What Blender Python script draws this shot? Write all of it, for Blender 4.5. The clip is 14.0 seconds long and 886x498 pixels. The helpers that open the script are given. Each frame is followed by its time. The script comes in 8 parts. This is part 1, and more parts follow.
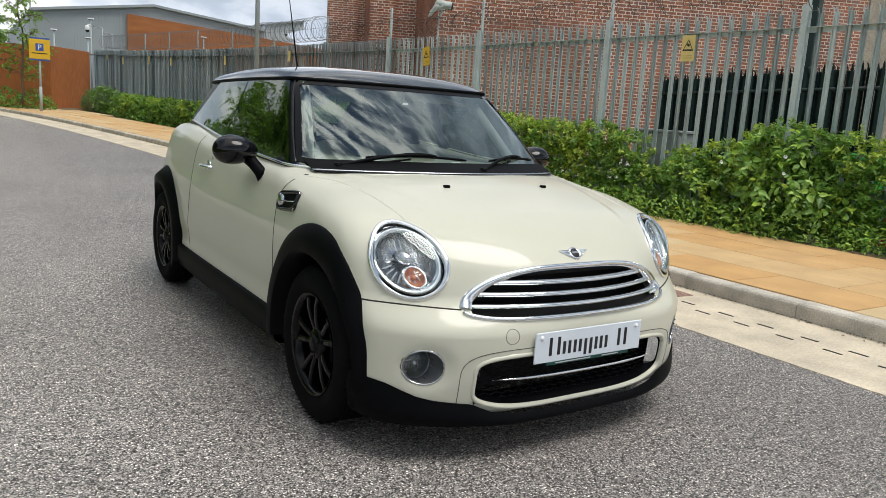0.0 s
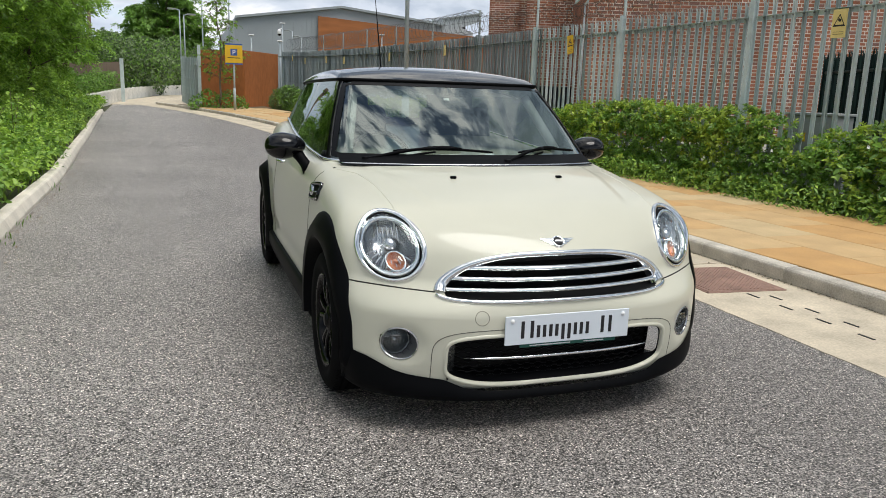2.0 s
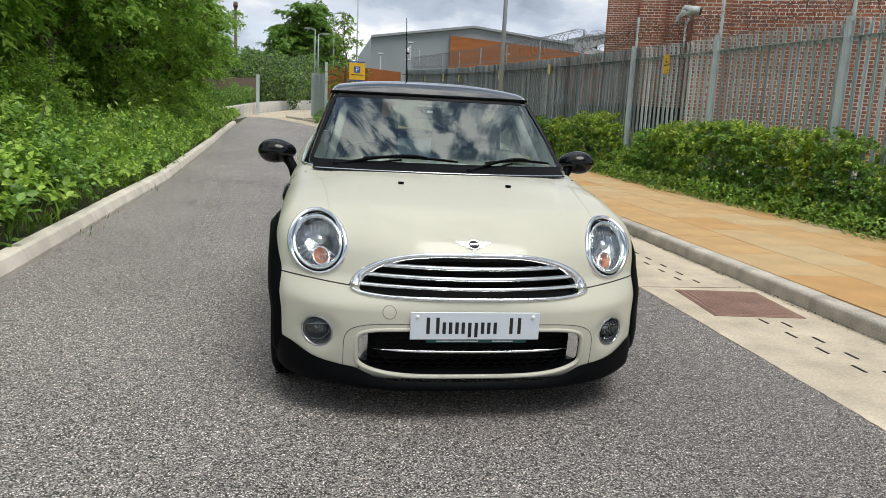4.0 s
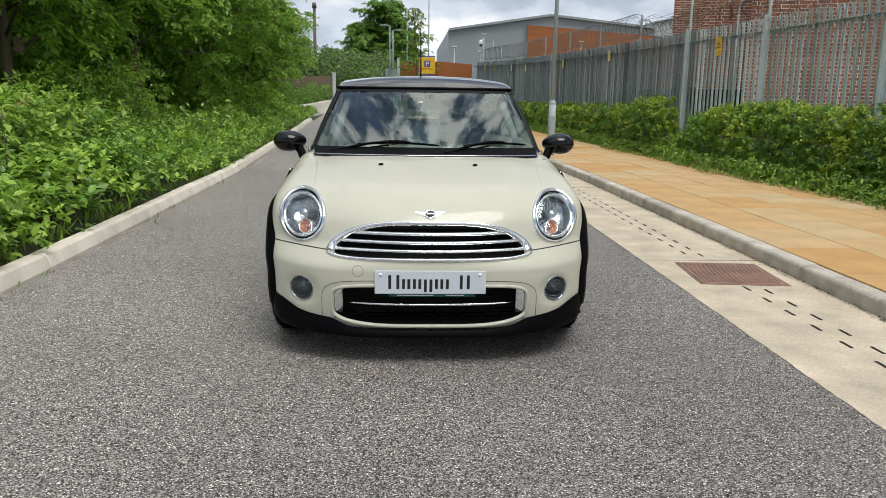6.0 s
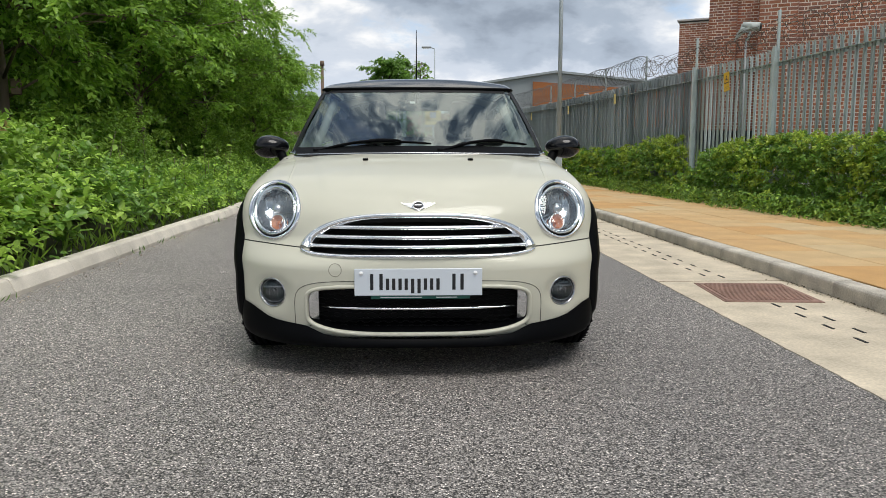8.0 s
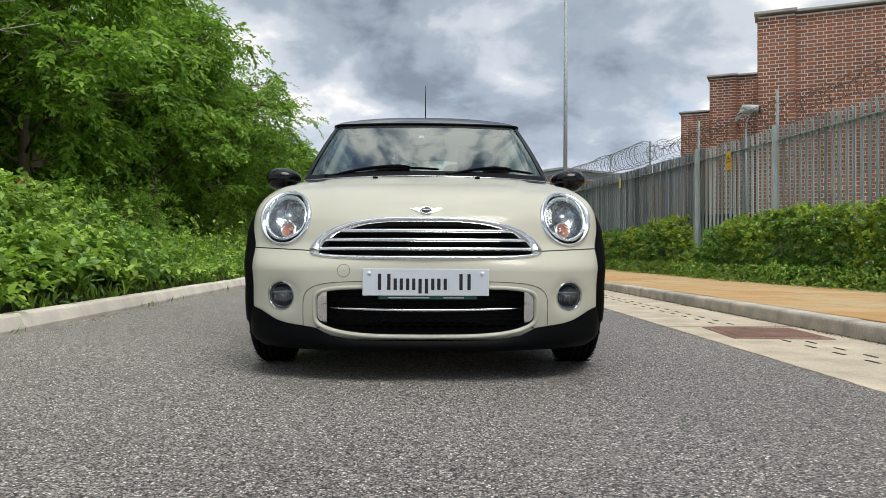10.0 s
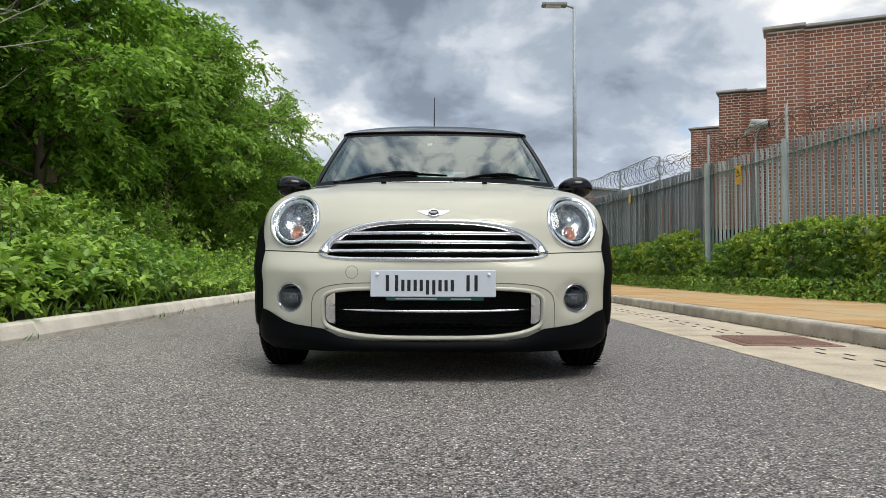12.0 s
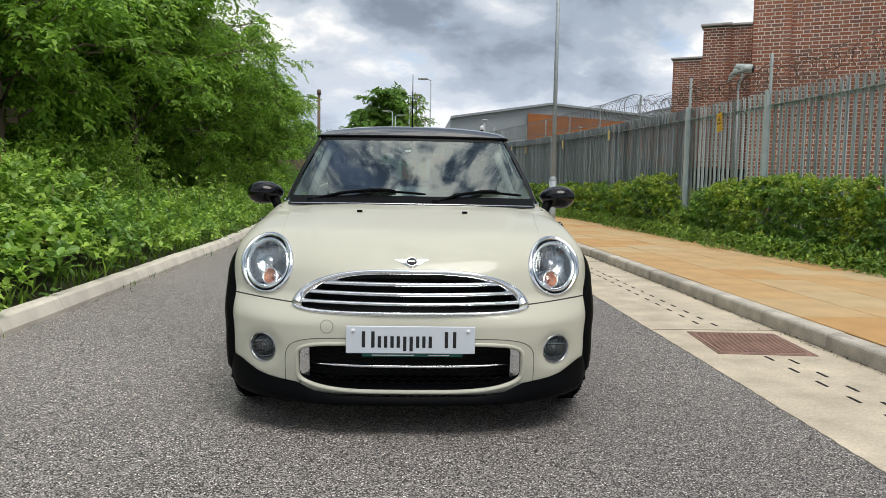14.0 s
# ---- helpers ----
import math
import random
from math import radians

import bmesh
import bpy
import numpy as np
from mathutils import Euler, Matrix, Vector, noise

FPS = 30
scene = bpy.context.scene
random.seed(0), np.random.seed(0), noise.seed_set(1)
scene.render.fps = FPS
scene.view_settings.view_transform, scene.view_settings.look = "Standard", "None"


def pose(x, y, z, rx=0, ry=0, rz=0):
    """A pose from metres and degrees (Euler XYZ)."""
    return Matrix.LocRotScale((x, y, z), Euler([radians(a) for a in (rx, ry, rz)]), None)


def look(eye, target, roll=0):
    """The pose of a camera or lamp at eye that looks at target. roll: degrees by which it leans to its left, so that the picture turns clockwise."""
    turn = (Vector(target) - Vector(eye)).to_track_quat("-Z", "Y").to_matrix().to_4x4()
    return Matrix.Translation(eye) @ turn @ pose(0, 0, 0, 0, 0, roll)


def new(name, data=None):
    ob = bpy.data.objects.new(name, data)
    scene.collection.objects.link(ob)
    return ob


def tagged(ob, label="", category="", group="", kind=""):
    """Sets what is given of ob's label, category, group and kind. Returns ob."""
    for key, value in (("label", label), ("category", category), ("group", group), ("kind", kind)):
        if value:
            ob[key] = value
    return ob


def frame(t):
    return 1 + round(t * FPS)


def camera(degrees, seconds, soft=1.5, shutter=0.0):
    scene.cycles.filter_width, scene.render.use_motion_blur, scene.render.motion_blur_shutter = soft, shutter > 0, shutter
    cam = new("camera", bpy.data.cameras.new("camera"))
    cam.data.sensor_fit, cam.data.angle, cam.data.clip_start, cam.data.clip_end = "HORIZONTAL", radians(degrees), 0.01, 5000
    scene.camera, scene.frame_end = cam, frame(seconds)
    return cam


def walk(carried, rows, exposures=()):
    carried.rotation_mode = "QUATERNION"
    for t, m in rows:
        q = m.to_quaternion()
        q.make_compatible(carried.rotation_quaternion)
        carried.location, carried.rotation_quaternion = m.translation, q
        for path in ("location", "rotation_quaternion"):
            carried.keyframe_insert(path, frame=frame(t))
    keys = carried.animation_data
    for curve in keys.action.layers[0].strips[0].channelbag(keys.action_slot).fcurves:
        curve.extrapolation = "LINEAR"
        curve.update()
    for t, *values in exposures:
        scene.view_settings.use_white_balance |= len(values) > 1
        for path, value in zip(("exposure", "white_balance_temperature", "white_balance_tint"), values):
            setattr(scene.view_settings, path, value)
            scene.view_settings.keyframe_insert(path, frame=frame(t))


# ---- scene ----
cam = camera(61.8, 14.0, 0.8)
PATH = [
    (0, (0.008, 0.227, 1.188), (1.088, 1.872, 0.835), 3.6),
    (0.5, (0.08, 0.027, 1.214), (1.13, 1.691, 0.855), 2.6),
    (1, (0.221, -0.131, 1.257), (1.195, 1.578, 0.898), 3.0),
    (1.5, (0.44, -0.199, 1.232), (1.223, 1.607, 0.875), 3.9),
    (2, (0.562, -0.267, 1.248), (1.21, 1.582, 0.845), 1.8),
    (2.5, (0.728, -0.379, 1.259), (1.36, 1.476, 0.858), 0.6),
    (3, (0.964, -0.409, 1.241), (1.516, 1.478, 0.874), 1.8),
    (3.2, (1.038, -0.458, 1.238), (1.533, 1.446, 0.878), 2.4),
    (5.5, (1.691, -1.124, 1.276), (1.824, 0.833, 0.889), 0.7),
    (6, (1.799, -1.263, 1.256), (1.891, 0.695, 0.859), 0.8),
    (6.5, (1.896, -1.243, 1.237), (1.992, 0.712, 0.826), 1.0),
    (7, (1.897, -1.055, 1.23), (1.992, 0.901, 0.82), 0.4),
    (7.5, (1.89, -0.903, 1.089), (1.976, 1.067, 0.753), -0.0),
    (8, (1.901, -0.877, 0.918), (1.967, 1.106, 0.673), -0.0),
    (8.5, (1.899, -0.882, 0.804), (1.951, 1.114, 0.693), 0.4),
    (10.8, (1.908, -0.968, 0.462), (1.946, 1.031, 0.511), 0.1),
    (11, (1.911, -0.969, 0.459), (1.942, 1.03, 0.524), 0.2),
    (11.5, (1.915, -0.974, 0.462), (1.935, 1.024, 0.537), 0.2),
    (12, (1.914, -0.973, 0.462), (1.931, 1.026, 0.525), 0.2),
    (12.5, (1.911, -0.972, 0.468), (1.936, 1.027, 0.522), -0.0),
    (13, (1.91, -0.935, 0.551), (1.947, 1.064, 0.577), -0.1),
    (13.5, (1.899, -0.868, 0.786), (1.959, 1.13, 0.728), 0.3),
    (14, (1.9, -0.849, 1.037), (1.984, 1.142, 0.867), 1.0),
]
walk(cam, [(t, look(eye, target, roll)) for t, eye, target, roll in PATH], exposures=[(0, 0.20), (2, 0.12), (5.5, 0.05), (8, 0.02), (14, 0.02)])

# ---- world and light ----
SUN_EL, SUN_ROT = 67.0, 150.0          # high sun behind thin cloud, over the camera's right shoulder
world = bpy.data.worlds.new("world")
scene.world = world
world.use_nodes = True
wn, wl = world.node_tree.nodes, world.node_tree.links
wn.clear()
w_out = wn.new("ShaderNodeOutputWorld")
w_bg = wn.new("ShaderNodeBackground")
w_sky = wn.new("ShaderNodeTexSky")
w_sky.sky_type = "NISHITA"
w_sky.sun_disc = False
w_sky.sun_elevation = radians(SUN_EL)
w_sky.sun_rotation = radians(SUN_ROT)
w_sky.air_density, w_sky.dust_density = 1.0, 1.5
w_co = wn.new("ShaderNodeTexCoord")
w_sep = wn.new("ShaderNodeSeparateXYZ")
wl.new(w_co.outputs["Generated"], w_sep.inputs[0])


def w_math(op, a, b=None, clamp=False):
    n = wn.new("ShaderNodeMath")
    n.operation, n.use_clamp = op, clamp
    for k, v in enumerate((a, b)):
        if v is None:
            continue
        if isinstance(v, (int, float)):
            n.inputs[k].default_value = v
        else:
            wl.new(v, n.inputs[k])
    return n.outputs[0]


# clouds lie on a flat layer: direction divided by its height, so they shrink to the horizon
w_h = w_math("ADD", w_math("MAXIMUM", w_sep.outputs[2], 0.0), 0.42)
w_cx, w_cy = w_math("DIVIDE", w_sep.outputs[0], w_h), w_math("DIVIDE", w_sep.outputs[1], w_h)
w_comb = wn.new("ShaderNodeCombineXYZ")
wl.new(w_cx, w_comb.inputs[0])
wl.new(w_cy, w_comb.inputs[1])


def w_noise(scale, detail, rough, shift):
    mp = wn.new("ShaderNodeMapping")
    mp.inputs["Location"].default_value = shift
    wl.new(w_comb.outputs[0], mp.inputs[0])
    n = wn.new("ShaderNodeTexNoise")
    n.inputs["Scale"].default_value, n.inputs["Detail"].default_value, n.inputs["Roughness"].default_value = scale, detail, rough
    n.inputs["Distortion"].default_value = 0.25
    wl.new(mp.outputs[0], n.inputs["Vector"])
    return n.outputs["Fac"]


def w_ramp(fac, stops):
    r = wn.new("ShaderNodeValToRGB")
    r.color_ramp.interpolation = "EASE"
    while len(r.color_ramp.elements) < len(stops):
        r.color_ramp.elements.new(0.5)
    for e, (p, c) in zip(r.color_ramp.elements, stops):
        e.position, e.color = p, (*c, 1)
    wl.new(fac, r.inputs[0])
    return r.outputs[0]


def w_mix(fac, a, b):
    m = wn.new("ShaderNodeMix")
    m.data_type = "RGBA"
    wl.new(fac, m.inputs[0])
    wl.new(a, m.inputs[6])
    wl.new(b, m.inputs[7])
    return m.outputs[2]


w_cover = w_ramp(w_noise(2.4, 9, 0.58, (3.1, 0.4, 0)), [(0.30, (0, 0, 0)), (0.42, (1, 1, 1))])
w_fluff = w_math("ADD", w_math("MULTIPLY", w_noise(2.0, 8, 0.5, (5.2, 1.1, 0)), 0.72), w_math("MULTIPLY", w_noise(6.0, 7, 0.55, (1.3, 5.1, 0)), 0.28))
# torn, wind-drawn cloud high overhead
w_torn = w_math("MULTIPLY", w_math("SUBTRACT", w_noise(11.0, 9, 0.62, (4.7, 9.2, 0)), 0.43), w_math("POWER", w_math("MAXIMUM", w_sep.outputs[2], 0.0), 6.0))
w_fluff = w_math("ADD", w_fluff, w_math("MULTIPLY", w_torn, 3.0))
# heavier cloud higher up, brighter heaps near the horizon
w_heap = w_math("ADD", w_fluff, w_math("MAXIMUM", w_math("MULTIPLY", w_math("SUBTRACT", 0.20, w_sep.outputs[2]), 0.28), -0.05))
w_low = w_ramp(w_heap, [(0.385, (1.25, 1.55, 1.95)), (0.465, (2.5, 2.95, 3.5)), (0.53, (4.3, 4.65, 5.1)), (0.61, (7.8, 7.6, 7.2))])
# towards the sun the torn cloud is thin and bright, with deep blue between
w_high = w_ramp(w_fluff, [(0.42, (0.6, 1.0, 1.75)), (0.50, (2.4, 2.9, 3.6)), (0.57, (7.5, 7.8, 7.9)), (0.70, (13.0, 13.0, 12.6))])
w_shade = w_mix(w_math("POWER", w_math("MAXIMUM", w_sep.outputs[2], 0.0), 7.0), w_low, w_high)
w_gain = wn.new("ShaderNodeMix")
w_gain.data_type, w_gain.blend_type = "RGBA", "MULTIPLY"
w_gain.inputs[0].default_value = 1.0
w_gain.inputs[7].default_value = (1.15, 1.15, 1.15, 1)
wl.new(w_sky.outputs[0], w_gain.inputs[6])
w_haze = wn.new("ShaderNodeRGB")
w_haze.outputs[0].default_value = (4.9, 5.5, 6.6, 1)
w_far = w_math("MULTIPLY", w_math("POWER", w_math("SUBTRACT", 1.0, w_math("MAXIMUM", w_sep.outputs[2], 0.0)), 7.0), 0.75)
wl.new(w_mix(w_far, w_mix(w_cover, w_gain.outputs[2], w_shade), w_haze.outputs[0]), w_bg.inputs[0])
w_bg.inputs[1].default_value = 0.147
wl.new(w_bg.outputs[0], w_out.inputs[0])

sun = new("sun", bpy.data.lights.new("sun", "SUN"))
sun.data.energy, sun.data.angle, sun.data.color = 2.1, radians(34), (1.0, 0.96, 0.91)
sun_az = radians(SUN_ROT)
sun_dir = Vector((math.sin(sun_az) * math.cos(radians(SUN_EL)), math.cos(sun_az) * math.cos(radians(SUN_EL)), math.sin(radians(SUN_EL))))
sun.matrix_world = look(sun_dir * 50, (0, 0, 0))

# ---- materials ----
def material(name, color, rough=0.6, metal=0.0, noise_scale=0.0, noise_amt=0.0, bump=0.0, bump_scale=0.0, coat=0.0, spec=0.5,
             fine=0.0, fine_scale=0.0, per_object=0.0, per_island=0.0, stretch=(1, 1, 1), bump_dist=0.01, tint=None, sub=0.0, coat_rough=0.03):
    """A surface: base colour varied at two scales, fine relief, and by piece where pieces differ."""
    m = bpy.data.materials.new(name)
    m.use_nodes = True
    nt = m.node_tree
    n, l = nt.nodes, nt.links
    b = n["Principled BSDF"]
    b.inputs["Base Color"].default_value = (*color, 1)
    b.inputs["Roughness"].default_value, b.inputs["Metallic"].default_value = rough, metal
    b.inputs["Specular IOR Level"].default_value = spec
    b.inputs["Coat Weight"].default_value = coat
    b.inputs["Coat Roughness"].default_value = coat_rough
    co = n.new("ShaderNodeTexCoord")
    mp = n.new("ShaderNodeMapping")
    mp.inputs["Scale"].default_value = stretch
    l.new(co.outputs["Object"], mp.inputs[0])
    fac = None

    def tex(scale, detail=6):
        t = n.new("ShaderNodeTexNoise")
        t.inputs["Scale"].default_value, t.inputs["Detail"].default_value = scale, detail
        l.new(mp.outputs[0], t.inputs["Vector"])
        return t.outputs["Fac"]

    def spread(src, amt):
        r = n.new("ShaderNodeMapRange")
        r.inputs["From Min"].default_value, r.inputs["From Max"].default_value = 0.25, 0.75
        r.inputs["To Min"].default_value, r.inputs["To Max"].default_value = 1 - amt, 1 + amt
        l.new(src, r.inputs[0])
        return r.outputs[0]

    def times(a, c):
        if a is None:
            return c
        t = n.new("ShaderNodeMath")
        t.operation = "MULTIPLY"
        l.new(a, t.inputs[0])
        l.new(c, t.inputs[1])
        return t.outputs[0]

    if noise_amt:
        fac = times(fac, spread(tex(noise_scale), noise_amt))
    if fine:
        fac = times(fac, spread(tex(fine_scale, 3), fine))
    if per_object or per_island:
        if per_object:
            rnd, amt = n.new("ShaderNodeObjectInfo").outputs["Random"], per_object
        else:
            rnd, amt = n.new("ShaderNodeNewGeometry").outputs["Random Per Island"], per_island
        r = n.new("ShaderNodeMapRange")
        r.inputs["To Min"].default_value, r.inputs["To Max"].default_value = 1 - amt, 1 + amt
        l.new(rnd, r.inputs[0])
        fac = times(fac, r.outputs[0])
    col = None
    if tint is not None:
        mx = n.new("ShaderNodeMix")
        mx.data_type = "RGBA"
        mx.inputs[6].default_value, mx.inputs[7].default_value = (*color, 1), (*tint, 1)
        if per_object:
            l.new(n.new("ShaderNodeObjectInfo").outputs["Random"], mx.inputs[0])
        elif per_island:
            l.new(n.new("ShaderNodeNewGeometry").outputs["Random Per Island"], mx.inputs[0])
        else:
            l.new(tex(noise_scale * 0.7), mx.inputs[0])
        col = mx.outputs[2]
    if fac is not None:
        hs = n.new("ShaderNodeHueSaturation")
        hs.inputs["Color"].default_value = (*color, 1)
        if col is not None:
            l.new(col, hs.inputs["Color"])
        l.new(fac, hs.inputs["Value"])
        col = hs.outputs[0]
    if col is not None:
        l.new(col, b.inputs["Base Color"])
    if bump:
        bp = n.new("ShaderNodeBump")
        bp.inputs["Strength"].default_value, bp.inputs["Distance"].default_value = bump, bump_dist
        l.new(tex(bump_scale, 4), bp.inputs["Height"])
        l.new(bp.outputs[0], b.inputs["Normal"])
    if sub:
        tr = n.new("ShaderNodeBsdfTranslucent")
        mixs = n.new("ShaderNodeMixShader")
        mixs.inputs[0].default_value = sub
        if col is not None:
            l.new(col, tr.inputs[0])
        l.new(b.outputs[0], mixs.inputs[1])
        l.new(tr.outputs[0], mixs.inputs[2])
        l.new(mixs.outputs[0], n["Material Output"].inputs[0])
    return m


def glass_material(name, tint, face, rough=0.0, power=3.0):
    """A single thin pane: clear or tinted, with gloss that grows towards a glancing view."""
    m = bpy.data.materials.new(name)
    m.use_nodes = True
    n, l = m.node_tree.nodes, m.node_tree.links
    n.remove(n["Principled BSDF"])
    tr, gl, lw, mx = n.new("ShaderNodeBsdfTransparent"), n.new("ShaderNodeBsdfGlossy"), n.new("ShaderNodeLayerWeight"), n.new("ShaderNodeMixShader")
    tr.inputs[0].default_value = (*tint, 1)
    gl.inputs["Roughness"].default_value = rough
    gl.inputs[0].default_value = (0.90, 0.98, 0.96, 1)
    lw.inputs["Blend"].default_value = 0.5
    pw, mr = n.new("ShaderNodeMath"), n.new("ShaderNodeMapRange")
    pw.operation = "POWER"
    pw.inputs[1].default_value = power
    mr.inputs["To Min"].default_value = face
    l.new(lw.outputs["Facing"], pw.inputs[0])
    l.new(pw.outputs[0], mr.inputs[0])
    l.new(mr.outputs[0], mx.inputs[0])
    l.new(tr.outputs[0], mx.inputs[1])
    l.new(gl.outputs[0], mx.inputs[2])
    l.new(mx.outputs[0], n["Material Output"].inputs[0])
    return m


def asphalt_material():
    m = material("asphalt", (0.382, 0.358, 0.337), 0.48, noise_scale=0.5, noise_amt=0.18, fine=0.15, fine_scale=30, spec=0.5)
    n, l = m.node_tree.nodes, m.node_tree.links
    b = n["Principled BSDF"]
    co = n.new("ShaderNodeTexCoord")
    vo = n.new("ShaderNodeTexVoronoi")
    vo.inputs["Scale"].default_value = 165
    l.new(co.outputs["Object"], vo.inputs["Vector"])
    # stones: some pale, most mid grey, a few missing; dark binder in the gaps between them
    stone = n.new("ShaderNodeValToRGB")
    stone.color_ramp.interpolation = "LINEAR"
    for pos, v in ((0.12, 0.20), (0.22, 0.55), (0.78, 1.10), (0.93, 1.7)):
        el = stone.color_ramp.elements.new(pos)
        el.color = (v, v * 0.985, v * 0.97, 1)
    stone.color_ramp.elements[0].color = (0.15, 0.15, 0.15, 1)
    stone.color_ramp.elements[-1].color = (2.9, 2.85, 2.8, 1)
    sepc = n.new("ShaderNodeSeparateColor")
    l.new(vo.outputs["Color"], sepc.inputs[0])
    l.new(sepc.outputs[0], stone.inputs[0])
    gap = n.new("ShaderNodeMapRange")
    gap.interpolation_type = "SMOOTHSTEP"
    gap.inputs["From Min"].default_value, gap.inputs["From Max"].default_value = 0.48, 0.74
    gap.inputs["To Min"].default_value, gap.inputs["To Max"].default_value = 1.0, 0.16
    l.new(vo.outputs["Distance"], gap.inputs[0])
    ramp = n.new("ShaderNodeMix")
    ramp.data_type, ramp.blend_type = "RGBA", "MULTIPLY"
    ramp.inputs[0].default_value = 1.0
    l.new(stone.outputs[0], ramp.inputs[6])
    l.new(gap.outputs[0], ramp.inputs[7])
    mul = n.new("ShaderNodeMix")
    mul.data_type, mul.blend_type = "RGBA", "MULTIPLY"
    mul.inputs[0].default_value = 1.0
    src = b.inputs["Base Color"].links[0].from_socket
    # the planted side of the road is paler, fading unevenly across to the other
    sp, nz, ad, side_tone = n.new("ShaderNodeSeparateXYZ"), n.new("ShaderNodeTexNoise"), n.new("ShaderNodeMath"), n.new("ShaderNodeMapRange")
    l.new(co.outputs["Object"], sp.inputs[0])
    nz.inputs["Scale"].default_value = 0.7
    l.new(co.outputs["Object"], nz.inputs["Vector"])
    ad.operation = "MULTIPLY_ADD"
    l.new(nz.outputs["Fac"], ad.inputs[0])
    ad.inputs[1].default_value = 1.6
    l.new(sp.outputs[0], ad.inputs[2])
    side_tone.interpolation_type = "SMOOTHSTEP"
    side_tone.inputs["From Min"].default_value, side_tone.inputs["From Max"].default_value = -0.2, 3.4
    side_tone.inputs["To Min"].default_value, side_tone.inputs["To Max"].default_value = 1.28, 0.96
    l.new(ad.outputs[0], side_tone.inputs[0])
    toned_base = n.new("ShaderNodeMix")
    toned_base.data_type, toned_base.blend_type = "RGBA", "MULTIPLY"
    toned_base.inputs[0].default_value = 1.0
    l.new(src, toned_base.inputs[6])
    l.new(side_tone.outputs[0], toned_base.inputs[7])
    l.new(toned_base.outputs[2], mul.inputs[6])
    l.new(ramp.outputs[2], mul.inputs[7])
    l.new(mul.outputs[2], b.inputs["Base Color"])
    bp = n.new("ShaderNodeBump")
    bp.inputs["Strength"].default_value, bp.inputs["Distance"].default_value = 0.9, 0.007
    bp.invert = True
    l.new(vo.outputs["Distance"], bp.inputs["Height"])
    l.new(bp.outputs[0], b.inputs["Normal"])
    return m


M_ASPHALT = asphalt_material()
M_CHANNEL = material("channel_concrete", (0.53, 0.46, 0.35), 0.88, noise_scale=3.2, noise_amt=0.24, fine=0.16, fine_scale=70, bump=0.25, bump_scale=120)
M_KERB = material("kerb_concrete", (0.44, 0.405, 0.345), 0.92, noise_scale=5, noise_amt=0.38, fine=0.25, fine_scale=90, bump=0.7, bump_scale=110, per_object=0.16)
M_KERB_PALE = material("pale_kerb_concrete", (0.66, 0.61, 0.52), 0.9, noise_scale=3, noise_amt=0.22, fine=0.12, fine_scale=120, bump=0.4, bump_scale=150, per_object=0.08)
M_PAVING = material("buff_paving", (0.60, 0.345, 0.13), 0.85, noise_scale=2.2, noise_amt=0.16, fine=0.10, fine_scale=150, bump=0.3, bump_scale=160, per_object=0.16, tint=(0.45, 0.335, 0.185))
M_JOINT = material("sand_joint", (0.13, 0.09, 0.05), 0.95, noise_scale=6, noise_amt=0.3)
M_SOIL = material("soil", (0.075, 0.06, 0.04), 0.95, noise_scale=1.2, noise_amt=0.4, fine=0.4, fine_scale=25, bump=0.8, bump_scale=30, tint=(0.05, 0.075, 0.02))
M_LEAF_LIGHT = material("bright_leaf", (0.25, 0.43, 0.06), 0.42, noise_scale=1.3, noise_amt=0.22, per_island=0.26, tint=(0.36, 0.53, 0.08), sub=0.35)
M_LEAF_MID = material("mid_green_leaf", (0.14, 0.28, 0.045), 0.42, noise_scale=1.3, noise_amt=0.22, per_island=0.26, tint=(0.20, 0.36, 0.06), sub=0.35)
M_LEAF_HEDGE = material("hedge_lit_tip_leaf", (0.32, 0.45, 0.06), 0.42, noise_scale=1.3, noise_amt=0.22, per_island=0.26, tint=(0.44, 0.55, 0.08), sub=0.35)
M_LEAF_TREE = material("tree_leaf", (0.18, 0.35, 0.048), 0.42, noise_scale=1.3, noise_amt=0.22, per_island=0.26, tint=(0.30, 0.48, 0.065), sub=0.5)
M_LEAF_BELT = material("belt_leaf", (0.20, 0.37, 0.062), 0.42, noise_scale=1.3, noise_amt=0.22, per_island=0.26, tint=(0.29, 0.47, 0.07), sub=0.5)
M_LEAF_DARK = material("dark_leaf", (0.15, 0.30, 0.055), 0.42, noise_scale=1.3, noise_amt=0.22, per_island=0.26, tint=(0.21, 0.37, 0.06), sub=0.4)
M_LEAF_RED = material("reddish_leaf", (0.22, 0.10, 0.035), 0.55, per_island=0.4, tint=(0.20, 0.20, 0.04), sub=0.25)
M_BARK = material("bark", (0.15, 0.115, 0.085), 0.9, noise_scale=5, noise_amt=0.35, bump=0.8, bump_scale=18, stretch=(1, 1, 0.25), bump_dist=0.02)
M_DEAD = material("bare_branch", (0.42, 0.38, 0.33), 0.9, noise_scale=5, noise_amt=0.2)
M_GALV = material("galvanised_steel", (0.56, 0.63, 0.62), 0.55, metal=0.1, noise_scale=3, noise_amt=0.16, fine=0.12, fine_scale=60, per_object=0.10, stretch=(1, 1, 0.2))
M_GALV_POST = material("galvanised_post", (0.52, 0.60, 0.60), 0.5, metal=0.1, noise_scale=3, noise_amt=0.18, fine=0.1, fine_scale=60)
M_LAMP_POST = material("grey_lamp_column", (0.38, 0.43, 0.455), 0.6, metal=0.1, noise_scale=4, noise_amt=0.12, stretch=(1, 1, 0.2))
